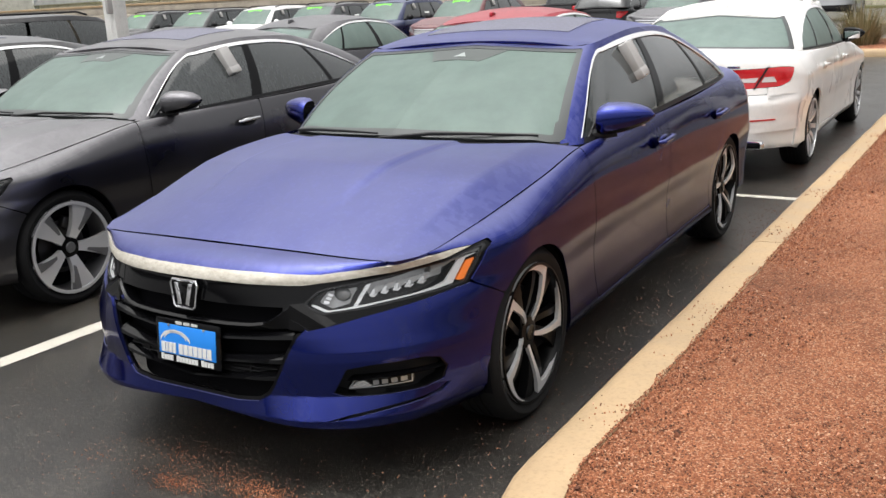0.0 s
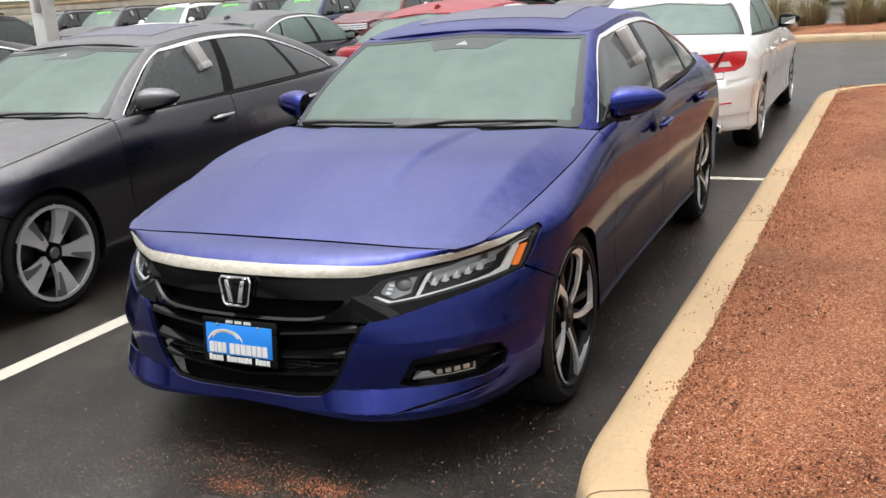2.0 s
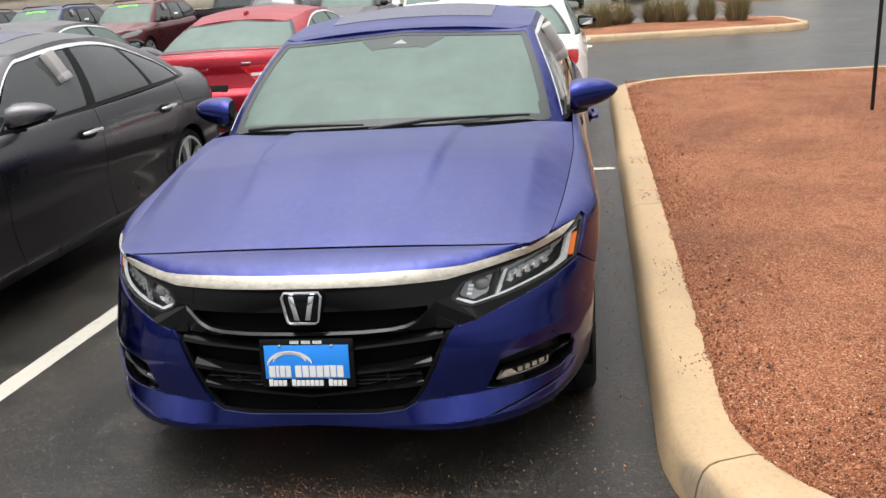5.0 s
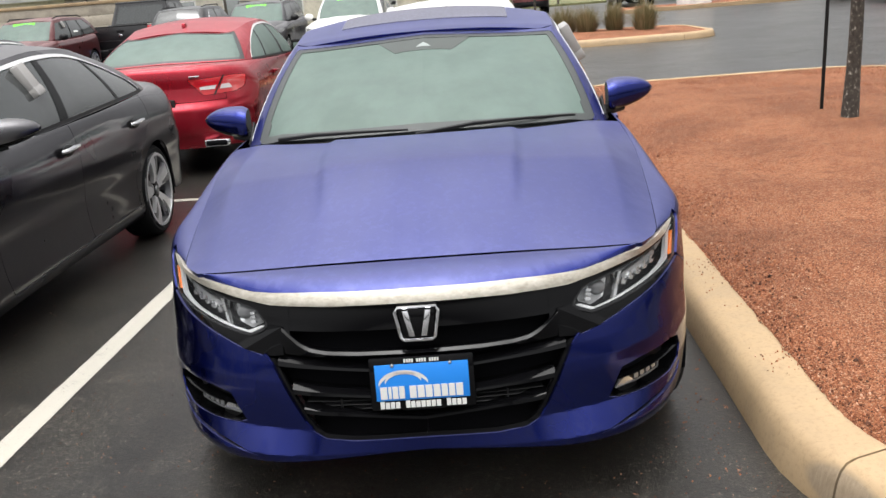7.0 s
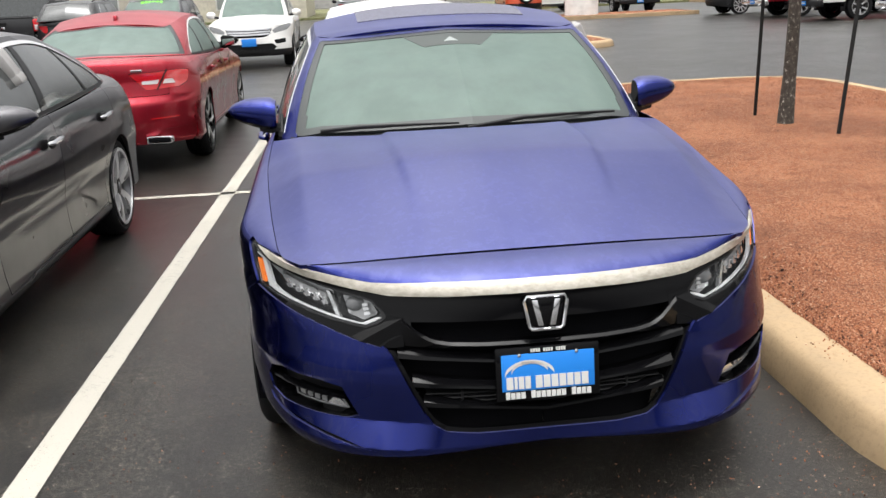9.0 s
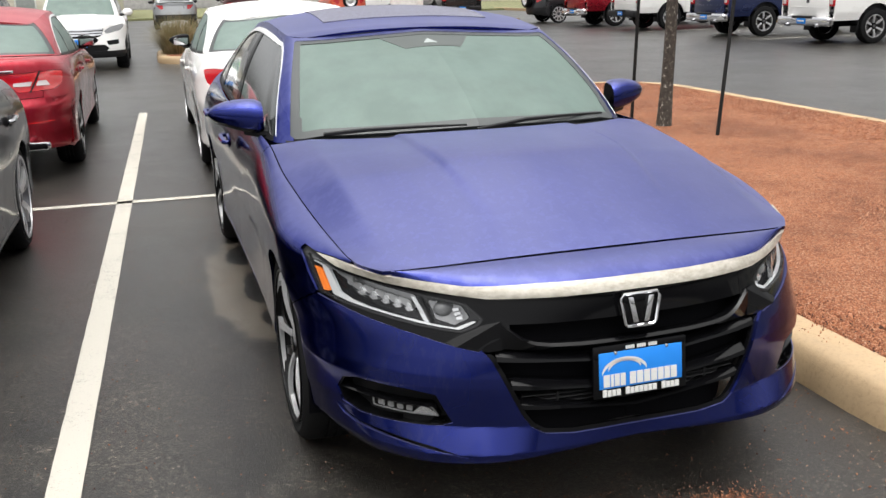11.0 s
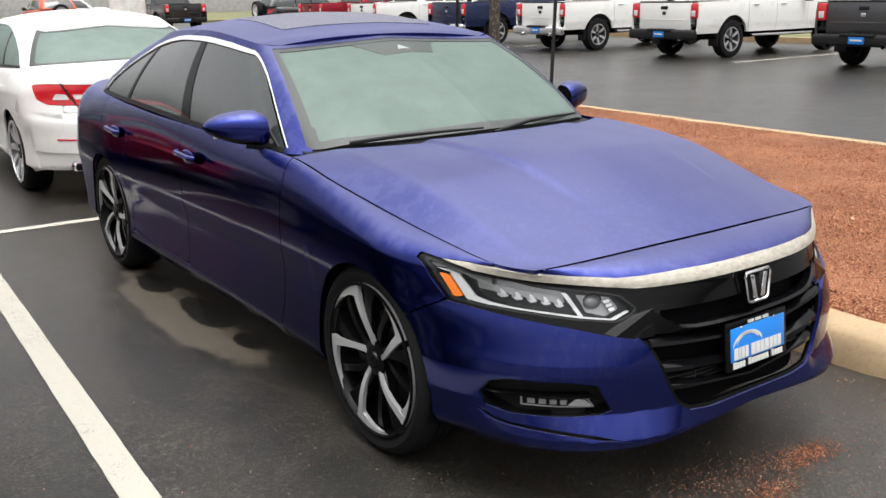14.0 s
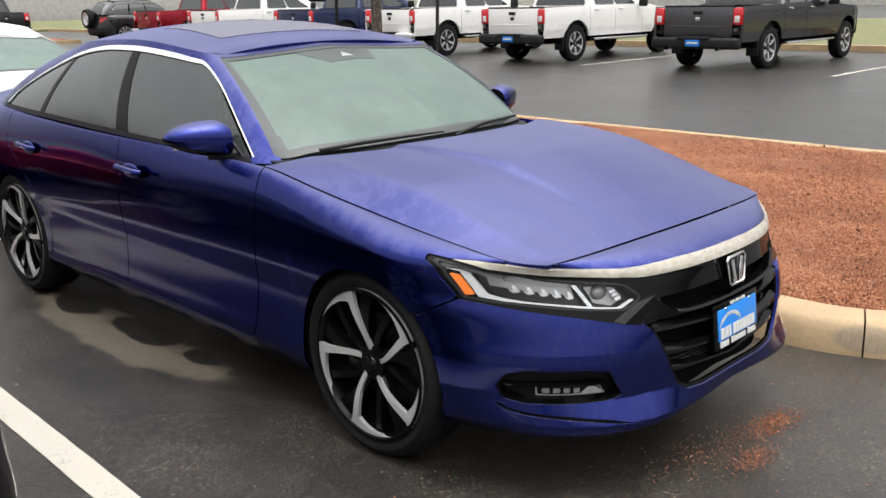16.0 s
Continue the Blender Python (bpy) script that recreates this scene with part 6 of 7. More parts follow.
def pickup(m, colour, label, bumper=CHROME, wheel=TRUCK, lamp_tall=True, length=5.7):
    """A pickup truck: tailgate at y = 0, nose at +y."""
    car = thing("pickup_truck", m, label, "truck")
    ra, fa = 1.2, 1.2 + 3.75
    top = lambda y: np.interp(y, [0, 1.72, 1.73, 4.35, 4.6, 5.5, 5.75], [1.24, 1.25, 1.27, 1.25, 1.20, 1.14, 1.02])

    def flank(u, v):
        z = 0.56 + v * (top(u) - 0.56)
        return 0.985 - 0.05 * np.clip((z - 0.95) / 0.4, 0, 1) ** 2 - 0.05 * np.clip((0.75 - z) / 0.3, 0, 1) - 0.12 * np.clip((u - 5.2) / 0.5, 0, 1) ** 2, u, z
    arches = lambda y, z: np.minimum(np.hypot(y - ra, z - 0.43), np.hypot(y - fa, z - 0.43)) - 0.51
    us, vs = np.linspace(0.0, 5.75, 150), np.linspace(0, 1, 22)
    for side in (lambda s: s, mirrored):
        for nm, y0, y1 in (("bed_side", 0.0, 1.72), ("rear_door", 1.73, 2.75), ("front_door", 2.755, 3.95), ("front_wing", 3.955, 5.75)):
            keep = lambda x, y, z: np.minimum(np.minimum(y - y0 - 0.002, y1 - 0.002 - y), arches(y, z))
            part(nm, sheet_bm(side(patch(flank, us, vs, keep)), 0.05), colour, car)
    part("tail_gate", box(1.5, 0.07, 0.62, pose(0, 0.035, 0.935), 0.02), colour, car)
    part("gate_top_trim", box(1.5, 0.085, 0.035, pose(0, 0.037, 1.245), 0.01), BLACK_PLASTIC, car)
    part("gate_handle", box(0.2, 0.02, 0.07, pose(0, -0.005, 1.12), 0.008), BLACK_PLASTIC, car)
    part("gate_badge", box(0.1, 0.012, 0.07, pose(0, -0.004, 1.0), 0.01), CHROME if colour is not PEARL else BLACK_PLASTIC, car)
    part("gate_crease", box(1.3, 0.012, 0.02, pose(0, -0.002, 0.86), 0.005), colour, car)
    part("bed_floor", box(1.86, 1.7, 0.06, pose(0, 0.88, 0.74)), BLACK_PLASTIC, car)
    part("bumper", box(1.9, 0.2, 0.22, pose(0, -0.06, 0.54), 0.06, 3), bumper, car)
    part("bumper_step", box(0.7, 0.19, 0.06, pose(0, -0.09, 0.635), 0.02), BLACK_PLASTIC, car)
    part("licence_plate", box(0.31, 0.02, 0.16, pose(0, -0.165, 0.56), 0.004), PLATE_BLUE, car, "blue dealer plate")
    part("plate_mark", box(0.24, 0.006, 0.035, pose(0, -0.178, 0.545), 0.001), PLATE_WHITE, car)
    for sgn in (1, -1):
        part("tail_light", box(0.22, 0.18, 0.34 if lamp_tall else 0.29, pose(sgn * 0.86, 0.065, 1.05), 0.045), TAIL_RED, car)
        part("reversing_lens", box(0.11, 0.02, 0.13, pose(sgn * 0.85, -0.022, 1.0), 0.01), TAIL_CLEAR, car)
        part("exhaust_tip", lathe([(0.036, -0.1), (0.036, 0.06), (0.03, 0.06), (0.03, -0.1)], 16, "y"), CHROME, car, at=pose(sgn * 0.55, -0.1, 0.44))
        part("running_board", box(0.16, 2.3, 0.05, pose(sgn * 0.98, 2.95, 0.48), 0.02), CHROME, car)
        part("bed_inner", box(0.05, 1.66, 0.45, pose(sgn * 0.86, 0.88, 1.0)), BLACK_PLASTIC, car)
        part("door_handle", box(0.03, 0.2, 0.035, pose(sgn * 0.985, 1.98, 1.17), 0.01), colour if colour is PEARL else CHROME, car)
        part("door_handle", box(0.03, 0.2, 0.035, pose(sgn * 0.985, 3.0, 1.17), 0.01), colour if colour is PEARL else CHROME, car)
        for y in (ra, fa):
            well = lathe([(0.515, sgn * 0.93), (0.515, sgn * 0.6), (0.05, sgn * 0.58)], 28)
            for v in list(well.verts):
                if v.co.z < -0.05:
                    well.verts.remove(v)
            part("wheel_well", well, DARK, car, at=pose(0, y, 0.43))
            wheel(car, sgn, y, 0.84, 0.41)
        part("mud_flap", box(0.26, 0.02, 0.3, pose(sgn * 0.84, ra - 0.5, 0.42), 0.005), BLACK_PLASTIC, car)
        part("door_mirror", box(0.24, 0.1, 0.24, pose(sgn * 1.12, 3.75, 1.32), 0.04), BLACK_PLASTIC, car)

    def cab(s, v):
        # s round the cab from rear middle to front middle, v from belt to roof
        bx = np.interp(s, [0, 0.7, 1, 2, 2.3, 3], [0, 0.86, 0.92, 0.92, 0.82, 0])
        by = np.interp(s, [0, 0.7, 1, 2, 2.3, 3], [1.78, 1.78, 1.84, 3.9, 4.2, 4.45])
        tx = np.interp(s, [0, 0.7, 1, 2, 2.3, 3], [0, 0.68, 0.74, 0.74, 0.68, 0])
        ty = np.interp(s, [0, 0.7, 1, 2, 2.3, 3], [1.95, 1.95, 2.0, 3.25, 3.35, 3.45])
        return bx + (tx - bx) * v, by + (ty - by) * v, 1.24 + 0.6 * v
    cs, cv = np.concatenate([np.linspace(0, 0.7, 8), np.linspace(0.7, 1, 4)[1:], np.linspace(1, 2, 24)[1:], np.linspace(2, 2.3, 4)[1:], np.linspace(2.3, 3, 8)[1:]]), np.linspace(0, 1, 12)
    C, W = np.meshgrid(cs, cv, indexing="ij")
    glass_f = np.maximum(np.maximum(np.minimum(0.62 - C, 1.0), np.minimum(np.minimum(C - 1.06, 1.94 - 0.22 * W - C), np.abs(C - 1.47) - 0.02) * 2), (C - 2.36) * 1.0)
    glass_f = np.minimum(glass_f, np.minimum(W - 0.06, 0.86 - W) * 0.6)
    part("cab_frame", sheet_bm(both_sides(patch(cab, cs, cv, lambda x, y, z: -glass_f, 0, True))), colour, car)
    part("cab_glass", sheet_bm(both_sides(patch(cab, cs, cv, lambda x, y, z: glass_f + 0.01, -0.006, True)), 0), SIDE_GLASS, car)
    part("cab_roof", box(1.5, 1.5, 0.07, pose(0, 2.7, 1.85), 0.03), colour, car)
    part("bonnet", box(1.72, 1.35, 0.1, pose(0, 4.95, 1.12, -3), 0.05), colour, car)
    part("nose", box(1.75, 0.12, 0.6, pose(0, 5.72, 0.8), 0.05), BLACK_PLASTIC, car)
    part("chassis", box(1.3, 5.2, 0.22, pose(0, 2.9, 0.52), 0.04), DARK, car)
    return car


# row facing the camera across the aisle
suv(pose(-4.9, 20.9, 0), PEARL, "white sport utility car with chrome grille and green marks", marks=6, plate=True)
suv(pose(-7.6, 23.2, 0), STEEL_GREY, "dark grey sport utility car with green window marks", marks=6)
suv(pose(-12.9, 21.3, 0), MAROON, "dark maroon sport utility car with window stickers", marks=6, sticker=True)
suv(pose(-15.45, 21.3, 0), NAVY, "dark navy sport utility car with window stickers", marks=6, sticker=True)
suv(pose(-17.95, 21.3, 0), STEEL_GREY, "charcoal sport utility car with green window marks", marks=6, sticker=True)
suv(pose(-20.3, 21.3, 0), PEARL, "white sport utility car with green window marks", marks=6, sticker=True)
suv(pose(-22.9, 21.3, 0), BLACK_PAINT, "black sport utility car with green window marks", marks=6, sticker=True)
suv(pose(-25.5, 21.3, 0), BLACK_PAINT, "black sport utility car beside another black one", marks=6, sticker=True)
suv(pose(-9.9, 28.2, 0, 0, 0, 180), BLACK_PAINT, "black sport utility car parked nose away")
pickup(pose(-11.6, 25.0, 0), BLACK_PAINT, "black pickup truck parked nose away", BLACK_PLASTIC)
suv(pose(-13.2, 11.3, 0, 0, 0, 180) @ Matrix.Diagonal((1, 1.12, 1.0, 1)), BLACK_PAINT, "long black sport utility car with chrome window line")
# far lot
suv(pose(-2.3, 45.8, 0, 0, 0, 180), SILVER, "silver sport utility car parked nose away")
suv(pose(-6.5, 44.5, 0, 0, 0, 180), SILVER, "silver hatchback parked nose away")
suv(pose(1.0, 50.0, 0, 0, 0, 180), MAROON, "maroon sport utility car parked nose away")
suv(pose(6.0, 49.0, 0, 0, 0, 180), ORANGE, "orange off-road car with spare wheel", spare=True)
suv(pose(9.6, 52.0, 0, 0, 0, 90), PEARL, "white car parked across the far lot")
pickup(pose(10.7, 42.3, 0), BLACK_PAINT, "black pickup truck parked nose away", BLACK_PLASTIC)
# truck row along the far side of the aisle
suv(pose(15.4, 36.6, 0, 0, 0, 90), BLACK_PAINT, "black off-road car with spare wheel", spare=True)
for y, colour, lab, bump_m in ((10.1, STEEL_GREY, "dark grey pickup truck with dark bumper", BLACK_PLASTIC), (14.9, PEARL, "white pickup truck with black bumper", BLACK_PLASTIC), (19.15, PEARL, "white pickup truck with chrome bumper", CHROME), (23.4, NAVY, "navy blue pickup truck with chrome bumper", CHROME), (28.4, PEARL, "white crew cab pickup truck with black bumper", BLACK_PLASTIC), (32.2, RED, "red pickup truck with chrome bumper", CHROME)):
    pickup(pose(11.8, y, 0, 0, 0, -90), colour, lab, bump_m)


# ---- tree, stakes, grasses, poles, distance ----
BARK = mat("bark", (0.09, 0.07, 0.055), 0.85)
v_ = coords(BARK, (1, 1, 0.6))
n_ = noise_tex(BARK, v_, 38.0, 5.0, 0.7)
ln(BARK, ramp(BARK, n_, [(0.35, (0.02, 0.017, 0.013)), (0.58, (0.06, 0.05, 0.04)), (0.68, (0.36, 0.35, 0.31))]), bsdf(BARK).inputs["Base Color"])
bump(BARK, n_, 0.6, 0.01)
STAKE = mat("stake_steel", (0.007, 0.007, 0.007), 0.6, spec=0.25)
LEAF = mat("dull_green_leaf", (0.05, 0.075, 0.03), 0.6)
STRAW = mat("straw_grass", (0.19, 0.165, 0.10), 0.8)
g_ = STRAW.node_tree.nodes.new("ShaderNodeNewGeometry")
ln(STRAW, ramp(STRAW, g_.outputs["Random Per Island"], [(0, (0.08, 0.1, 0.035)), (0.4, (0.2, 0.17, 0.08)), (1, (0.36, 0.28, 0.17))]), bsdf(STRAW).inputs["Base Color"])


def young_tree(x, y, label, height=4.6, seed=3, girth=0.062, leaves=900):
    rnd = random.Random(seed)
    tree = thing("tree", pose(x, y, 0.15), label, "tree")
    trunk = [Vector((0.02 * math.sin(z * 1.7), 0.015 * math.cos(z * 2.1), z)) for z in np.linspace(-0.05, height * 0.8, 16)]
    bm = tube(trunk, [girth * (1.25 if i == 0 else 1.1 if i == 1 else 1 - 0.55 * i / 16) for i in range(16)], 14)
    part("trunk", bm, BARK, tree, smooth=60)
    tips = []
    for k in range(9):
        z0 = height * (0.42 + 0.04 * k)
        a = k * 2.4 + rnd.uniform(-0.3, 0.3)
        d = Vector((math.cos(a), math.sin(a), rnd.uniform(0.7, 1.2))).normalized()
        L = rnd.uniform(0.7, 1.2) * (1.1 - 0.06 * k)
        pts = [Vector((0, 0, z0)) + d * L * t + Vector((0, 0, 0.12 * t * t)) for t in (0, 0.35, 0.7, 1)]
        part("limb", tube(pts, [0.026, 0.019, 0.012, 0.006], 6), BARK, tree, smooth=60)
        tips += [pts[2], pts[3], pts[3].lerp(pts[2], 0.5)]
    crown = bmesh.new()
    for _ in range(leaves):
        c = rnd.choice(tips) + Vector((rnd.gauss(0, 0.26), rnd.gauss(0, 0.26), rnd.gauss(0.05, 0.22)))
        q = Euler((rnd.uniform(0, 6.3), rnd.uniform(0, 6.3), rnd.uniform(0, 6.3))).to_matrix()
        s = rnd.uniform(0.022, 0.042)
        vs = [crown.verts.new(c + q @ Vector(p) * s) for p in ((-1.2, 0, 0), (0, 0.5, 0.15), (1.2, 0, 0), (0, -0.5, 0.15))]
        crown.faces.new(vs)
    part("crown", crown, LEAF, tree, smooth=0)
    return tree


young_tree(1.05, 7.47, "slender young tree with mottled bark, staked in gravel")
for base, tip in (((1.02, 8.06), (1.06, 8.04)), ((1.15, 6.75), (1.42, 6.95))):
    bm = tube([(base[0], base[1], 0.1), ((base[0] + tip[0]) / 2, (base[1] + tip[1]) / 2, 1.0), (tip[0], tip[1], 1.95)], 0.017, 8)
    tagged(part("tree_stake", bm, STAKE), "black steel stake driven into the gravel beside the tree", "stake", "tree stakes")


def grass_clump(x, y, r, h, seed, label):
    rnd = random.Random(seed)
    bm = bmesh.new()
    for _ in range(1100):
        a, q = rnd.uniform(0, 6.283), r * 0.5 * math.sqrt(rnd.random())
        b = Vector((q * math.cos(a), q * math.sin(a), 0))
        lean = rnd.uniform(0.05, 1.0) ** 0.9 * r
        H = h * rnd.uniform(0.45, 1.0) * (1.08 - 0.62 * (lean / r) ** 2)
        d = Vector((math.cos(a), math.sin(a), 0))
        s = Vector((-d.y, d.x, 0)) * rnd.uniform(0.003, 0.006)
        pts = [b, b + d * lean * 0.35 + Vector((0, 0, H * 0.6)), b + d * lean + Vector((0, 0, H))]
        v = [bm.verts.new(p) for p in (pts[0] - s, pts[0] + s, pts[1] + s, pts[1] - s, pts[2])]
        bm.faces.new([v[0], v[1], v[2], v[3]])
        bm.faces.new([v[3], v[2], v[4]])
    ob = part("grass_clump", bm, STRAW, smooth=0, at=pose(x, y, 0.15))
    tagged(ob, label, "ornamental grass", "grass clumps")


for k, (x, y, r, h) in enumerate(((-2.9, 22.6, 0.75, 1.0), (-1.1, 23.6, 0.6, 0.85), (-0.5, 24.4, 0.5, 0.75), (0.35, 24.4, 0.5, 0.8), (0.85, 23.8, 0.45, 0.8), (1.55, 23.7, 0.35, 0.85), (2.2, 23.1, 0.45, 0.85), (-2.2, 24.3, 0.6, 0.8))):
    grass_clump(x, y, r, h, 20 + k, "straw and green clump of ornamental grass in gravel")
young_tree(-0.4, 24.6, "thin bare young tree on the planted island", 3.6, 8, 0.04, 120)
young_tree(3.5, 59.0, "small leafy tree on the far verge", 4.2, 11, 0.07, 2600)


def light_pole(x, y):
    pole = thing("light_pole", pose(x, y, 0), "white square steel light pole with a small box", "pole")
    part("shaft", box(0.2, 0.2, 7.5, pose(0, 0, 3.8), 0.02), POLE_WHITE, pole)
    part("control_box", box(0.05, 0.1, 0.2, pose(0.06, -0.12, 1.66), 0.015), GREY_PLASTIC, pole)
    part("footing", lathe([(0.02, 0.25), (0.28, 0.25), (0.3, 0.2), (0.3, -0.05)], 24, "z"), KERB, pole)


light_pole(-9.55, 7.8)
pyl = thing("sign_pylon", pose(7.4, 40.0, 0), "plain white cylindrical sign pylon on the verge", "pylon")
part("column", lathe([(0.72, -0.05), (0.72, 5.0)], 40, "z"), POLE_WHITE, pyl)
part("footing", lathe([(0.72, 0.12), (0.82, 0.12), (0.84, 0.0)], 40, "z"), KERB, pyl)


def verge(name, x0, y0, x1, y1, material, z, label):
    bm = bmesh.new()
    vs = [bm.verts.new(p) for p in ((x0, y0, z), (x1, y0, z), (x1, y1, z), (x0, y1, z))]
    bm.faces.new(vs)
    r = bmesh.ops.extrude_face_region(bm, geom=bm.faces[:])["geom"]
    for v in r:
        if isinstance(v, bmesh.types.BMVert):
            v.co.z = -0.05
    bmesh.ops.recalc_face_normals(bm, faces=bm.faces)
    return tagged(part(name, bm, material, smooth=0), label, "verge", kind="structure")


TURF = mat("winter_turf", (0.12, 0.13, 0.05), 0.9)
t_ = noise_tex(TURF, coords(TURF), 6.0, 6.0, 0.7)
ln(TURF, ramp(TURF, t_, [(0.35, (0.07, 0.085, 0.03)), (0.65, (0.2, 0.19, 0.09))]), bsdf(TURF).inputs["Base Color"])
verge("kerb_strip", 4.2, 38.2, 12.0, 38.5, KERB, 0.15, "buff concrete kerb of the far verge")
verge("gravel_strip", 4.2, 38.5, 12.0, 41.6, GRAVEL, 0.14, "red gravel strip of the far verge")
verge("kerb_strip", 18.9, -30.0, 19.15, 60.0, KERB, 0.15, "buff concrete kerb behind the trucks")
verge("turf", 19.15, -30.0, 42.0, 60.0, TURF, 0.14, "dull winter turf behind the trucks")
verge("turf", -60.0, 58.0, 80.0, 90.0, TURF, 0.12, "dull winter turf beyond the far lot")
WALL = concrete_material("pale_rendered_wall", (0.5, 0.49, 0.46))
# far panes made paler, with the haze of distance put into their colour
HAZED_PANE = tinted_glass("hazed_far_pane", (0.25, 0.27, 0.27))
WALL2 = concrete_material("grey_roof", (0.34, 0.34, 0.35))


def far_building(x, y, w, d, h, turn, label, bays=6):
    b = thing("building", pose(x, y, 0, 0, 0, turn), label, "building")
    part("wall", box(w, d, h, pose(0, 0, h / 2 - 0.05), 0.03), WALL, b)
    part("roof", box(w + 0.8, d + 0.8, 0.5, pose(0, 0, h + 0.2), 0.1), WALL2, b)
    for k in range(bays):
        xx = (k + 0.5) / bays * w - w / 2
        wdw = part("window", box(w / bays * 0.5, 0.1, h * 0.35, pose(xx, -d / 2 - 0.04, h * 0.5), 0.02), HAZED_PANE, b)
        part("window_frame", box(w / bays * 0.5 + 0.2, 0.06, h * 0.35 + 0.2, pose(xx, -d / 2 - 0.01, h * 0.5), 0.02), POLE_WHITE, wdw)


far_building(-70, 95, 60, 15, 6, 22, "long low pale building in the haze")
far_building(20, 110, 70, 15, 7, -6, "long low pale building in the haze")
far_building(85, 60, 60, 15, 7, -62, "long low pale building in the haze")
far_building(90, -10, 50, 15, 6, -95, "long low pale building in the haze")
far_building(-95, 40, 60, 15, 6, 62, "long low pale building in the haze")
BLOCK = concrete_material("beige_block_wall", (0.42, 0.37, 0.3))


def block_wall(x0, x1, y, h, label):
    """A boundary wall of coursed blocks with a coping."""
    w = thing("boundary_wall", pose(0, 0, 0), label, "wall")
    w["kind"] = "structure"
    n = int(h / 0.4)
    for k in range(n):
        part("block_course", box(x1 - x0, 0.24, h / n - 0.015, pose((x0 + x1) / 2, y, (k + 0.5) * h / n), 0.01), BLOCK, w)
    part("coping", box(x1 - x0 + 0.1, 0.34, 0.12, pose((x0 + x1) / 2, y, h + 0.05), 0.02), KERB, w)


block_wall(-80, -13.5, 34.5, 2.0, "beige block boundary wall behind the parked cars")
HOUSE_WALL = concrete_material("cream_house_wall", (0.58, 0.54, 0.46))


def house(x, y, w, d, h, turn):
    b = thing("house", pose(x, y, 0, 0, 0, turn), "cream house with grey pitched roof beyond the lot", "house", "far houses")
    part("wall", box(w, d, h, pose(0, 0, h / 2 - 0.05), 0.03), HOUSE_WALL, b)
    roof = prism([(-w / 2 - 0.4, 0), (w / 2 + 0.4, 0), (0, 2.4)], d + 0.8, pose(0, 0, h - 0.1, 90))
    part("roof", roof, WALL2, b, smooth=0)
    for k in range(3):
        wd = part("window", box(1.0, 0.1, 1.2, pose((k - 1) * w * 0.3, -d / 2 - 0.03, h * 0.5), 0.02), HAZED_PANE, b)
        part("window_frame", box(1.2, 0.06, 1.4, pose((k - 1) * w * 0.3, -d / 2, h * 0.5), 0.02), POLE_WHITE, wd)


for k, (x, y) in enumerate(((-58, 62), (-45, 66), (-33, 63), (-21, 67), (-10, 64), (-72, 60))):
    house(x, y, 10, 8, 2.9, 14 - 4 * k)
for k, (x, y) in enumerate(((-36, 52), (-24, 54), (-15, 50), (-3, 60), (14, 62), (26, 64), (30, 40), (34, 22))):
    young_tree(x, y, "hazy bare tree beyond the lot", 6.0, 40 + k, 0.09, 500)
verge("turf", -120.0, 36.0, -13.5, 130.0, TURF, 0.12, "dull winter turf behind the boundary wall")


# ---- loose granite on kerb, asphalt and bed ----
def chip(bm_v, bm_f, p, s, rnd):
    base = len(bm_v)
    q = Euler((rnd.uniform(0, 6.3), rnd.uniform(0, 6.3), rnd.uniform(0, 6.3))).to_matrix()
    for d in ((1, 0, 0), (-1, 0.2, 0), (0, 1, 0.1), (0, -0.9, 0), (0.1, 0, 0.8), (0, 0.1, -0.8)):
        bm_v.append(tuple(Vector(p) + q @ (Vector(d) * s * rnd.uniform(0.7, 1.25))))
    bm_f.extend(tuple(base + i for i in f) for f in ((0, 2, 4), (2, 1, 4), (1, 3, 4), (3, 0, 4), (2, 0, 5), (1, 2, 5), (3, 1, 5), (0, 3, 5)))


def chips(name, label, places, seed):
    rnd = random.Random(seed)
    vs, fs = [], []
    for p, s in places(rnd):
        chip(vs, fs, p, s, rnd)
    me = bpy.data.meshes.new(name)
    me.from_pydata(vs, [], fs)
    me.materials.append(CHIPS)
    tagged(new(name, me), label, "gravel", kind="stuff")


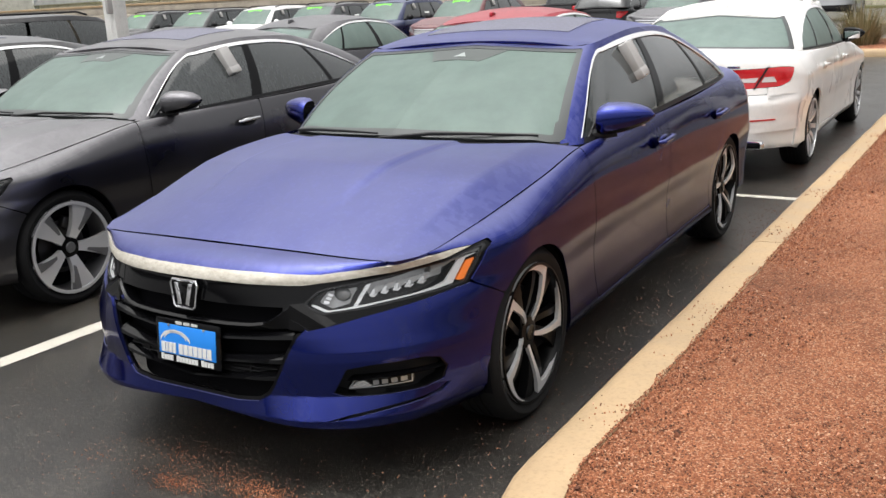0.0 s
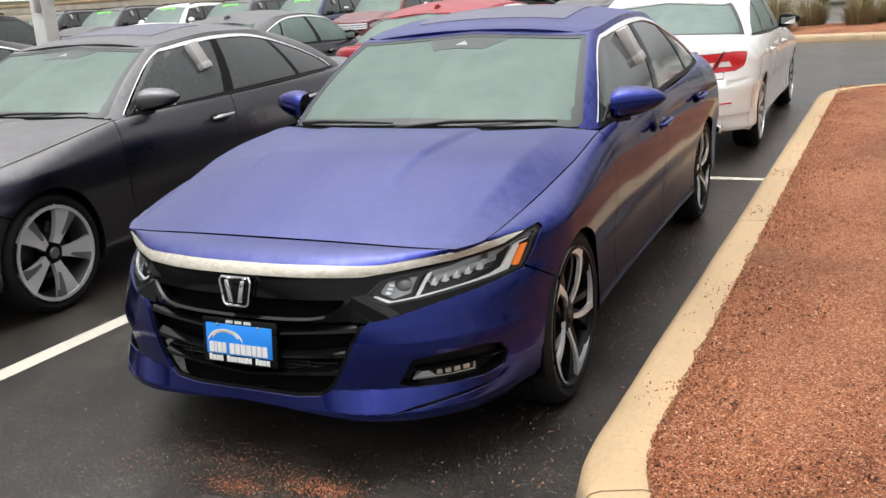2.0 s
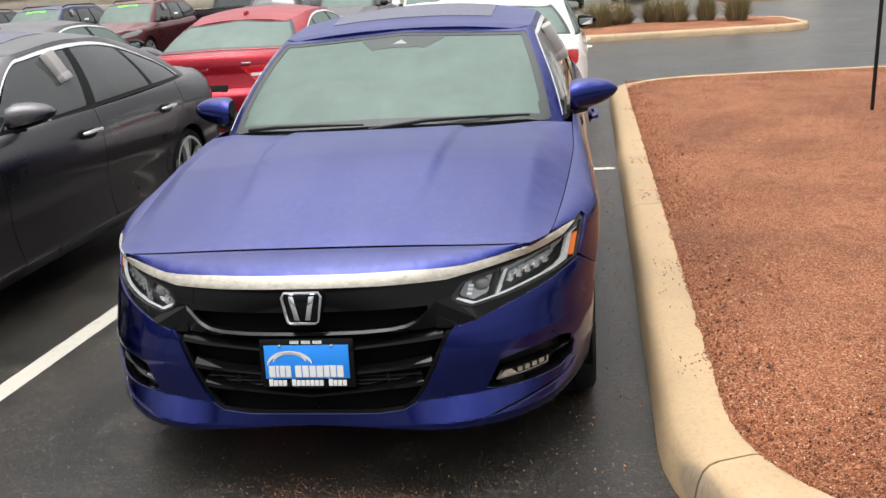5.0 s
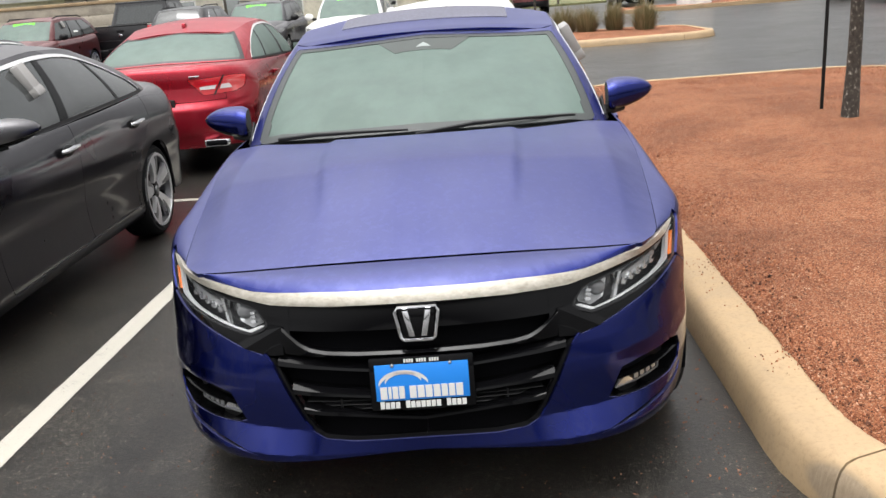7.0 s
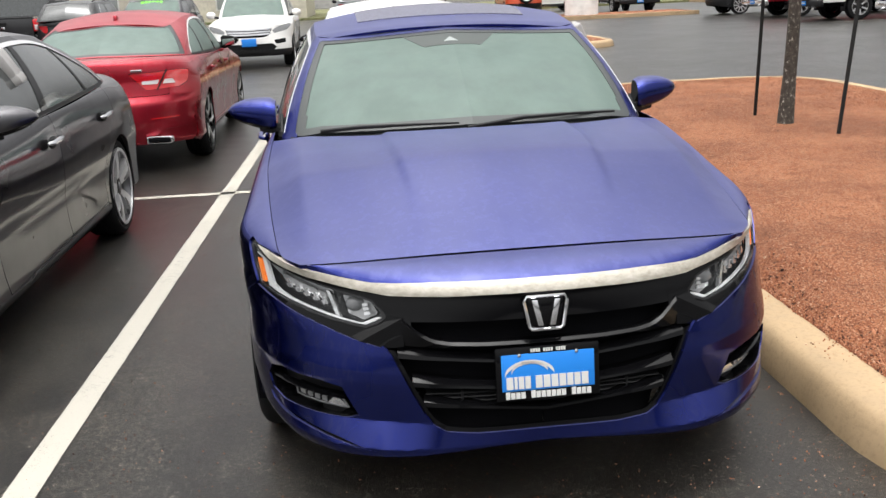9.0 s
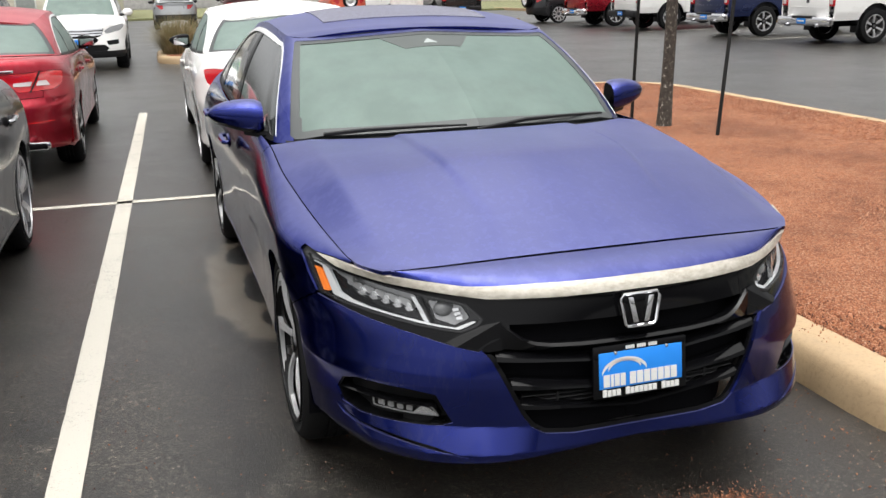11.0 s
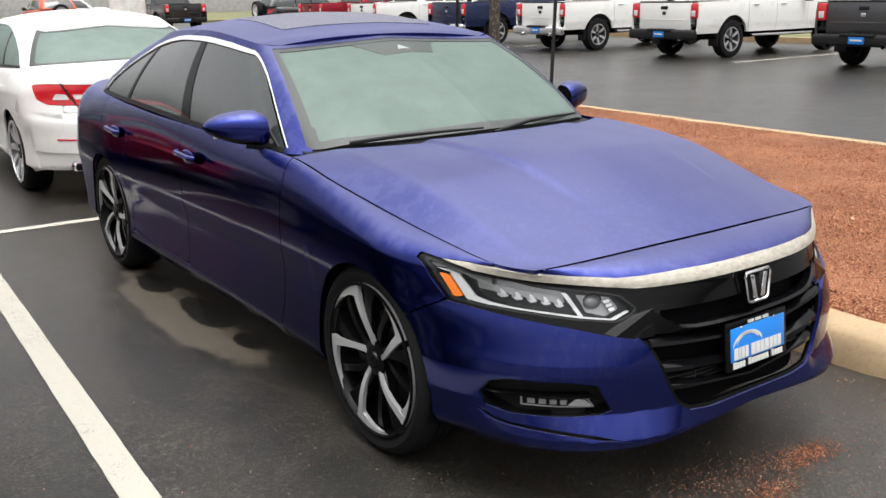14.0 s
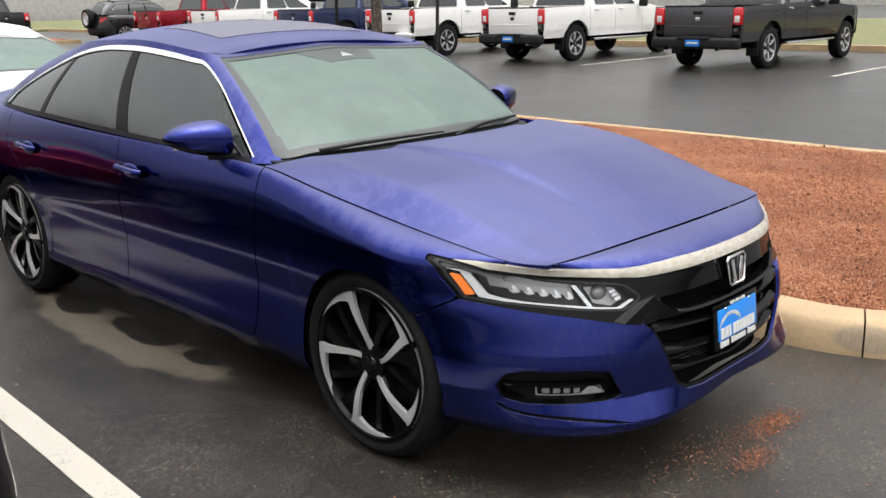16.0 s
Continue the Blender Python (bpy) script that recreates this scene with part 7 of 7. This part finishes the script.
def on_bed(rnd):
    for _ in range(150000):
        u = rnd.random()
        y = 1.4 + 10.3 * u ** 1.6
        x = -1.085 + 0.011 * (y - 2.6) + 4.1 * rnd.random() ** 1.25
        if min(x + 0.316, 2.38 - x) < 0 and y < 2.185 and math.hypot(min(x + 0.316, 2.38 - x), y - 2.185) > 0.78 + 0.02 * noise.noise(Vector((x * 9, y * 9, 1))):
            continue
        if noise.noise(Vector((x * 1.3, y * 1.3, 4))) < -0.35:
            continue
        f = min(1, max(0, (x + 1.02) / 1.6))
        yield (x, y, 0.15 + 0.03 * f * min(1, (11.7 - y) / 3) + rnd.uniform(-0.002, 0.008)), rnd.choice((0.0022, 0.0025, 0.003, 0.0034, 0.004, 0.0054)) * rnd.uniform(0.75, 1.15) * (2.3 if rnd.random() < 0.022 else 1.08)


def on_kerb(rnd):
    for _ in range(1800):
        y = 2.2 + 8 * rnd.random()
        if noise.noise(Vector((y * 2.6, 0, 7))) < 0.18 and rnd.random() < 0.93:
            continue
        yield (-1.075 + 0.011 * (y - 2.6) - 0.14 * rnd.random() ** 2.0, y, 0.16), rnd.uniform(0.002, 0.0052)
    for _ in range(2600):
        y = 2.15 + 8 * rnd.random() ** 1.3
        spill = 0.012 + 0.022 * noise.noise(Vector((y * 7.0, 3, 1))) + 0.012 * noise.noise(Vector((y * 23.0, 5, 1)))
        yield (-1.078 + 0.011 * (y - 2.6) - max(0.0, spill) * rnd.random(), y, 0.159), rnd.uniform(0.002, 0.004)


def on_asphalt(rnd):
    for _ in range(1500):
        y = 1.6 + 9 * rnd.random()
        yield (-1.32 - abs(rnd.gauss(0, 0.22)), y, 0.003), rnd.uniform(0.0015, 0.0045)
    for cx, cy, sx, sy, n in ((-2.06, 1.80, 0.08, 0.032, 1100), (-2.36, 1.73, 0.07, 0.028, 600), (-2.25, 1.84, 0.15, 0.05, 350), (-2.52, 1.9, 0.12, 0.05, 200), (-2.15, 1.72, 0.45, 0.14, 420), (-2.8, 1.75, 0.05, 0.05, 90), (-2.7, 1.7, 1.0, 0.5, 350)):
        for _ in range(n):
            yield (rnd.gauss(cx, sx), rnd.gauss(cy, sy), 0.003), rnd.uniform(0.001, 0.0032)
    for _ in range(3200):
        yield (-4.6 + 3.3 * rnd.random(), 0.7 + 7.5 * rnd.random() ** 1.3, 0.002), rnd.uniform(0.0012, 0.0035)


chips("gravel_chips", "loose red granite chips over the gravel bed", on_bed, 1)
chips("gravel_chips", "scattered granite chips on the kerb top", on_kerb, 2)
chips("gravel_chips", "spilled granite chips on the asphalt", on_asphalt, 3)
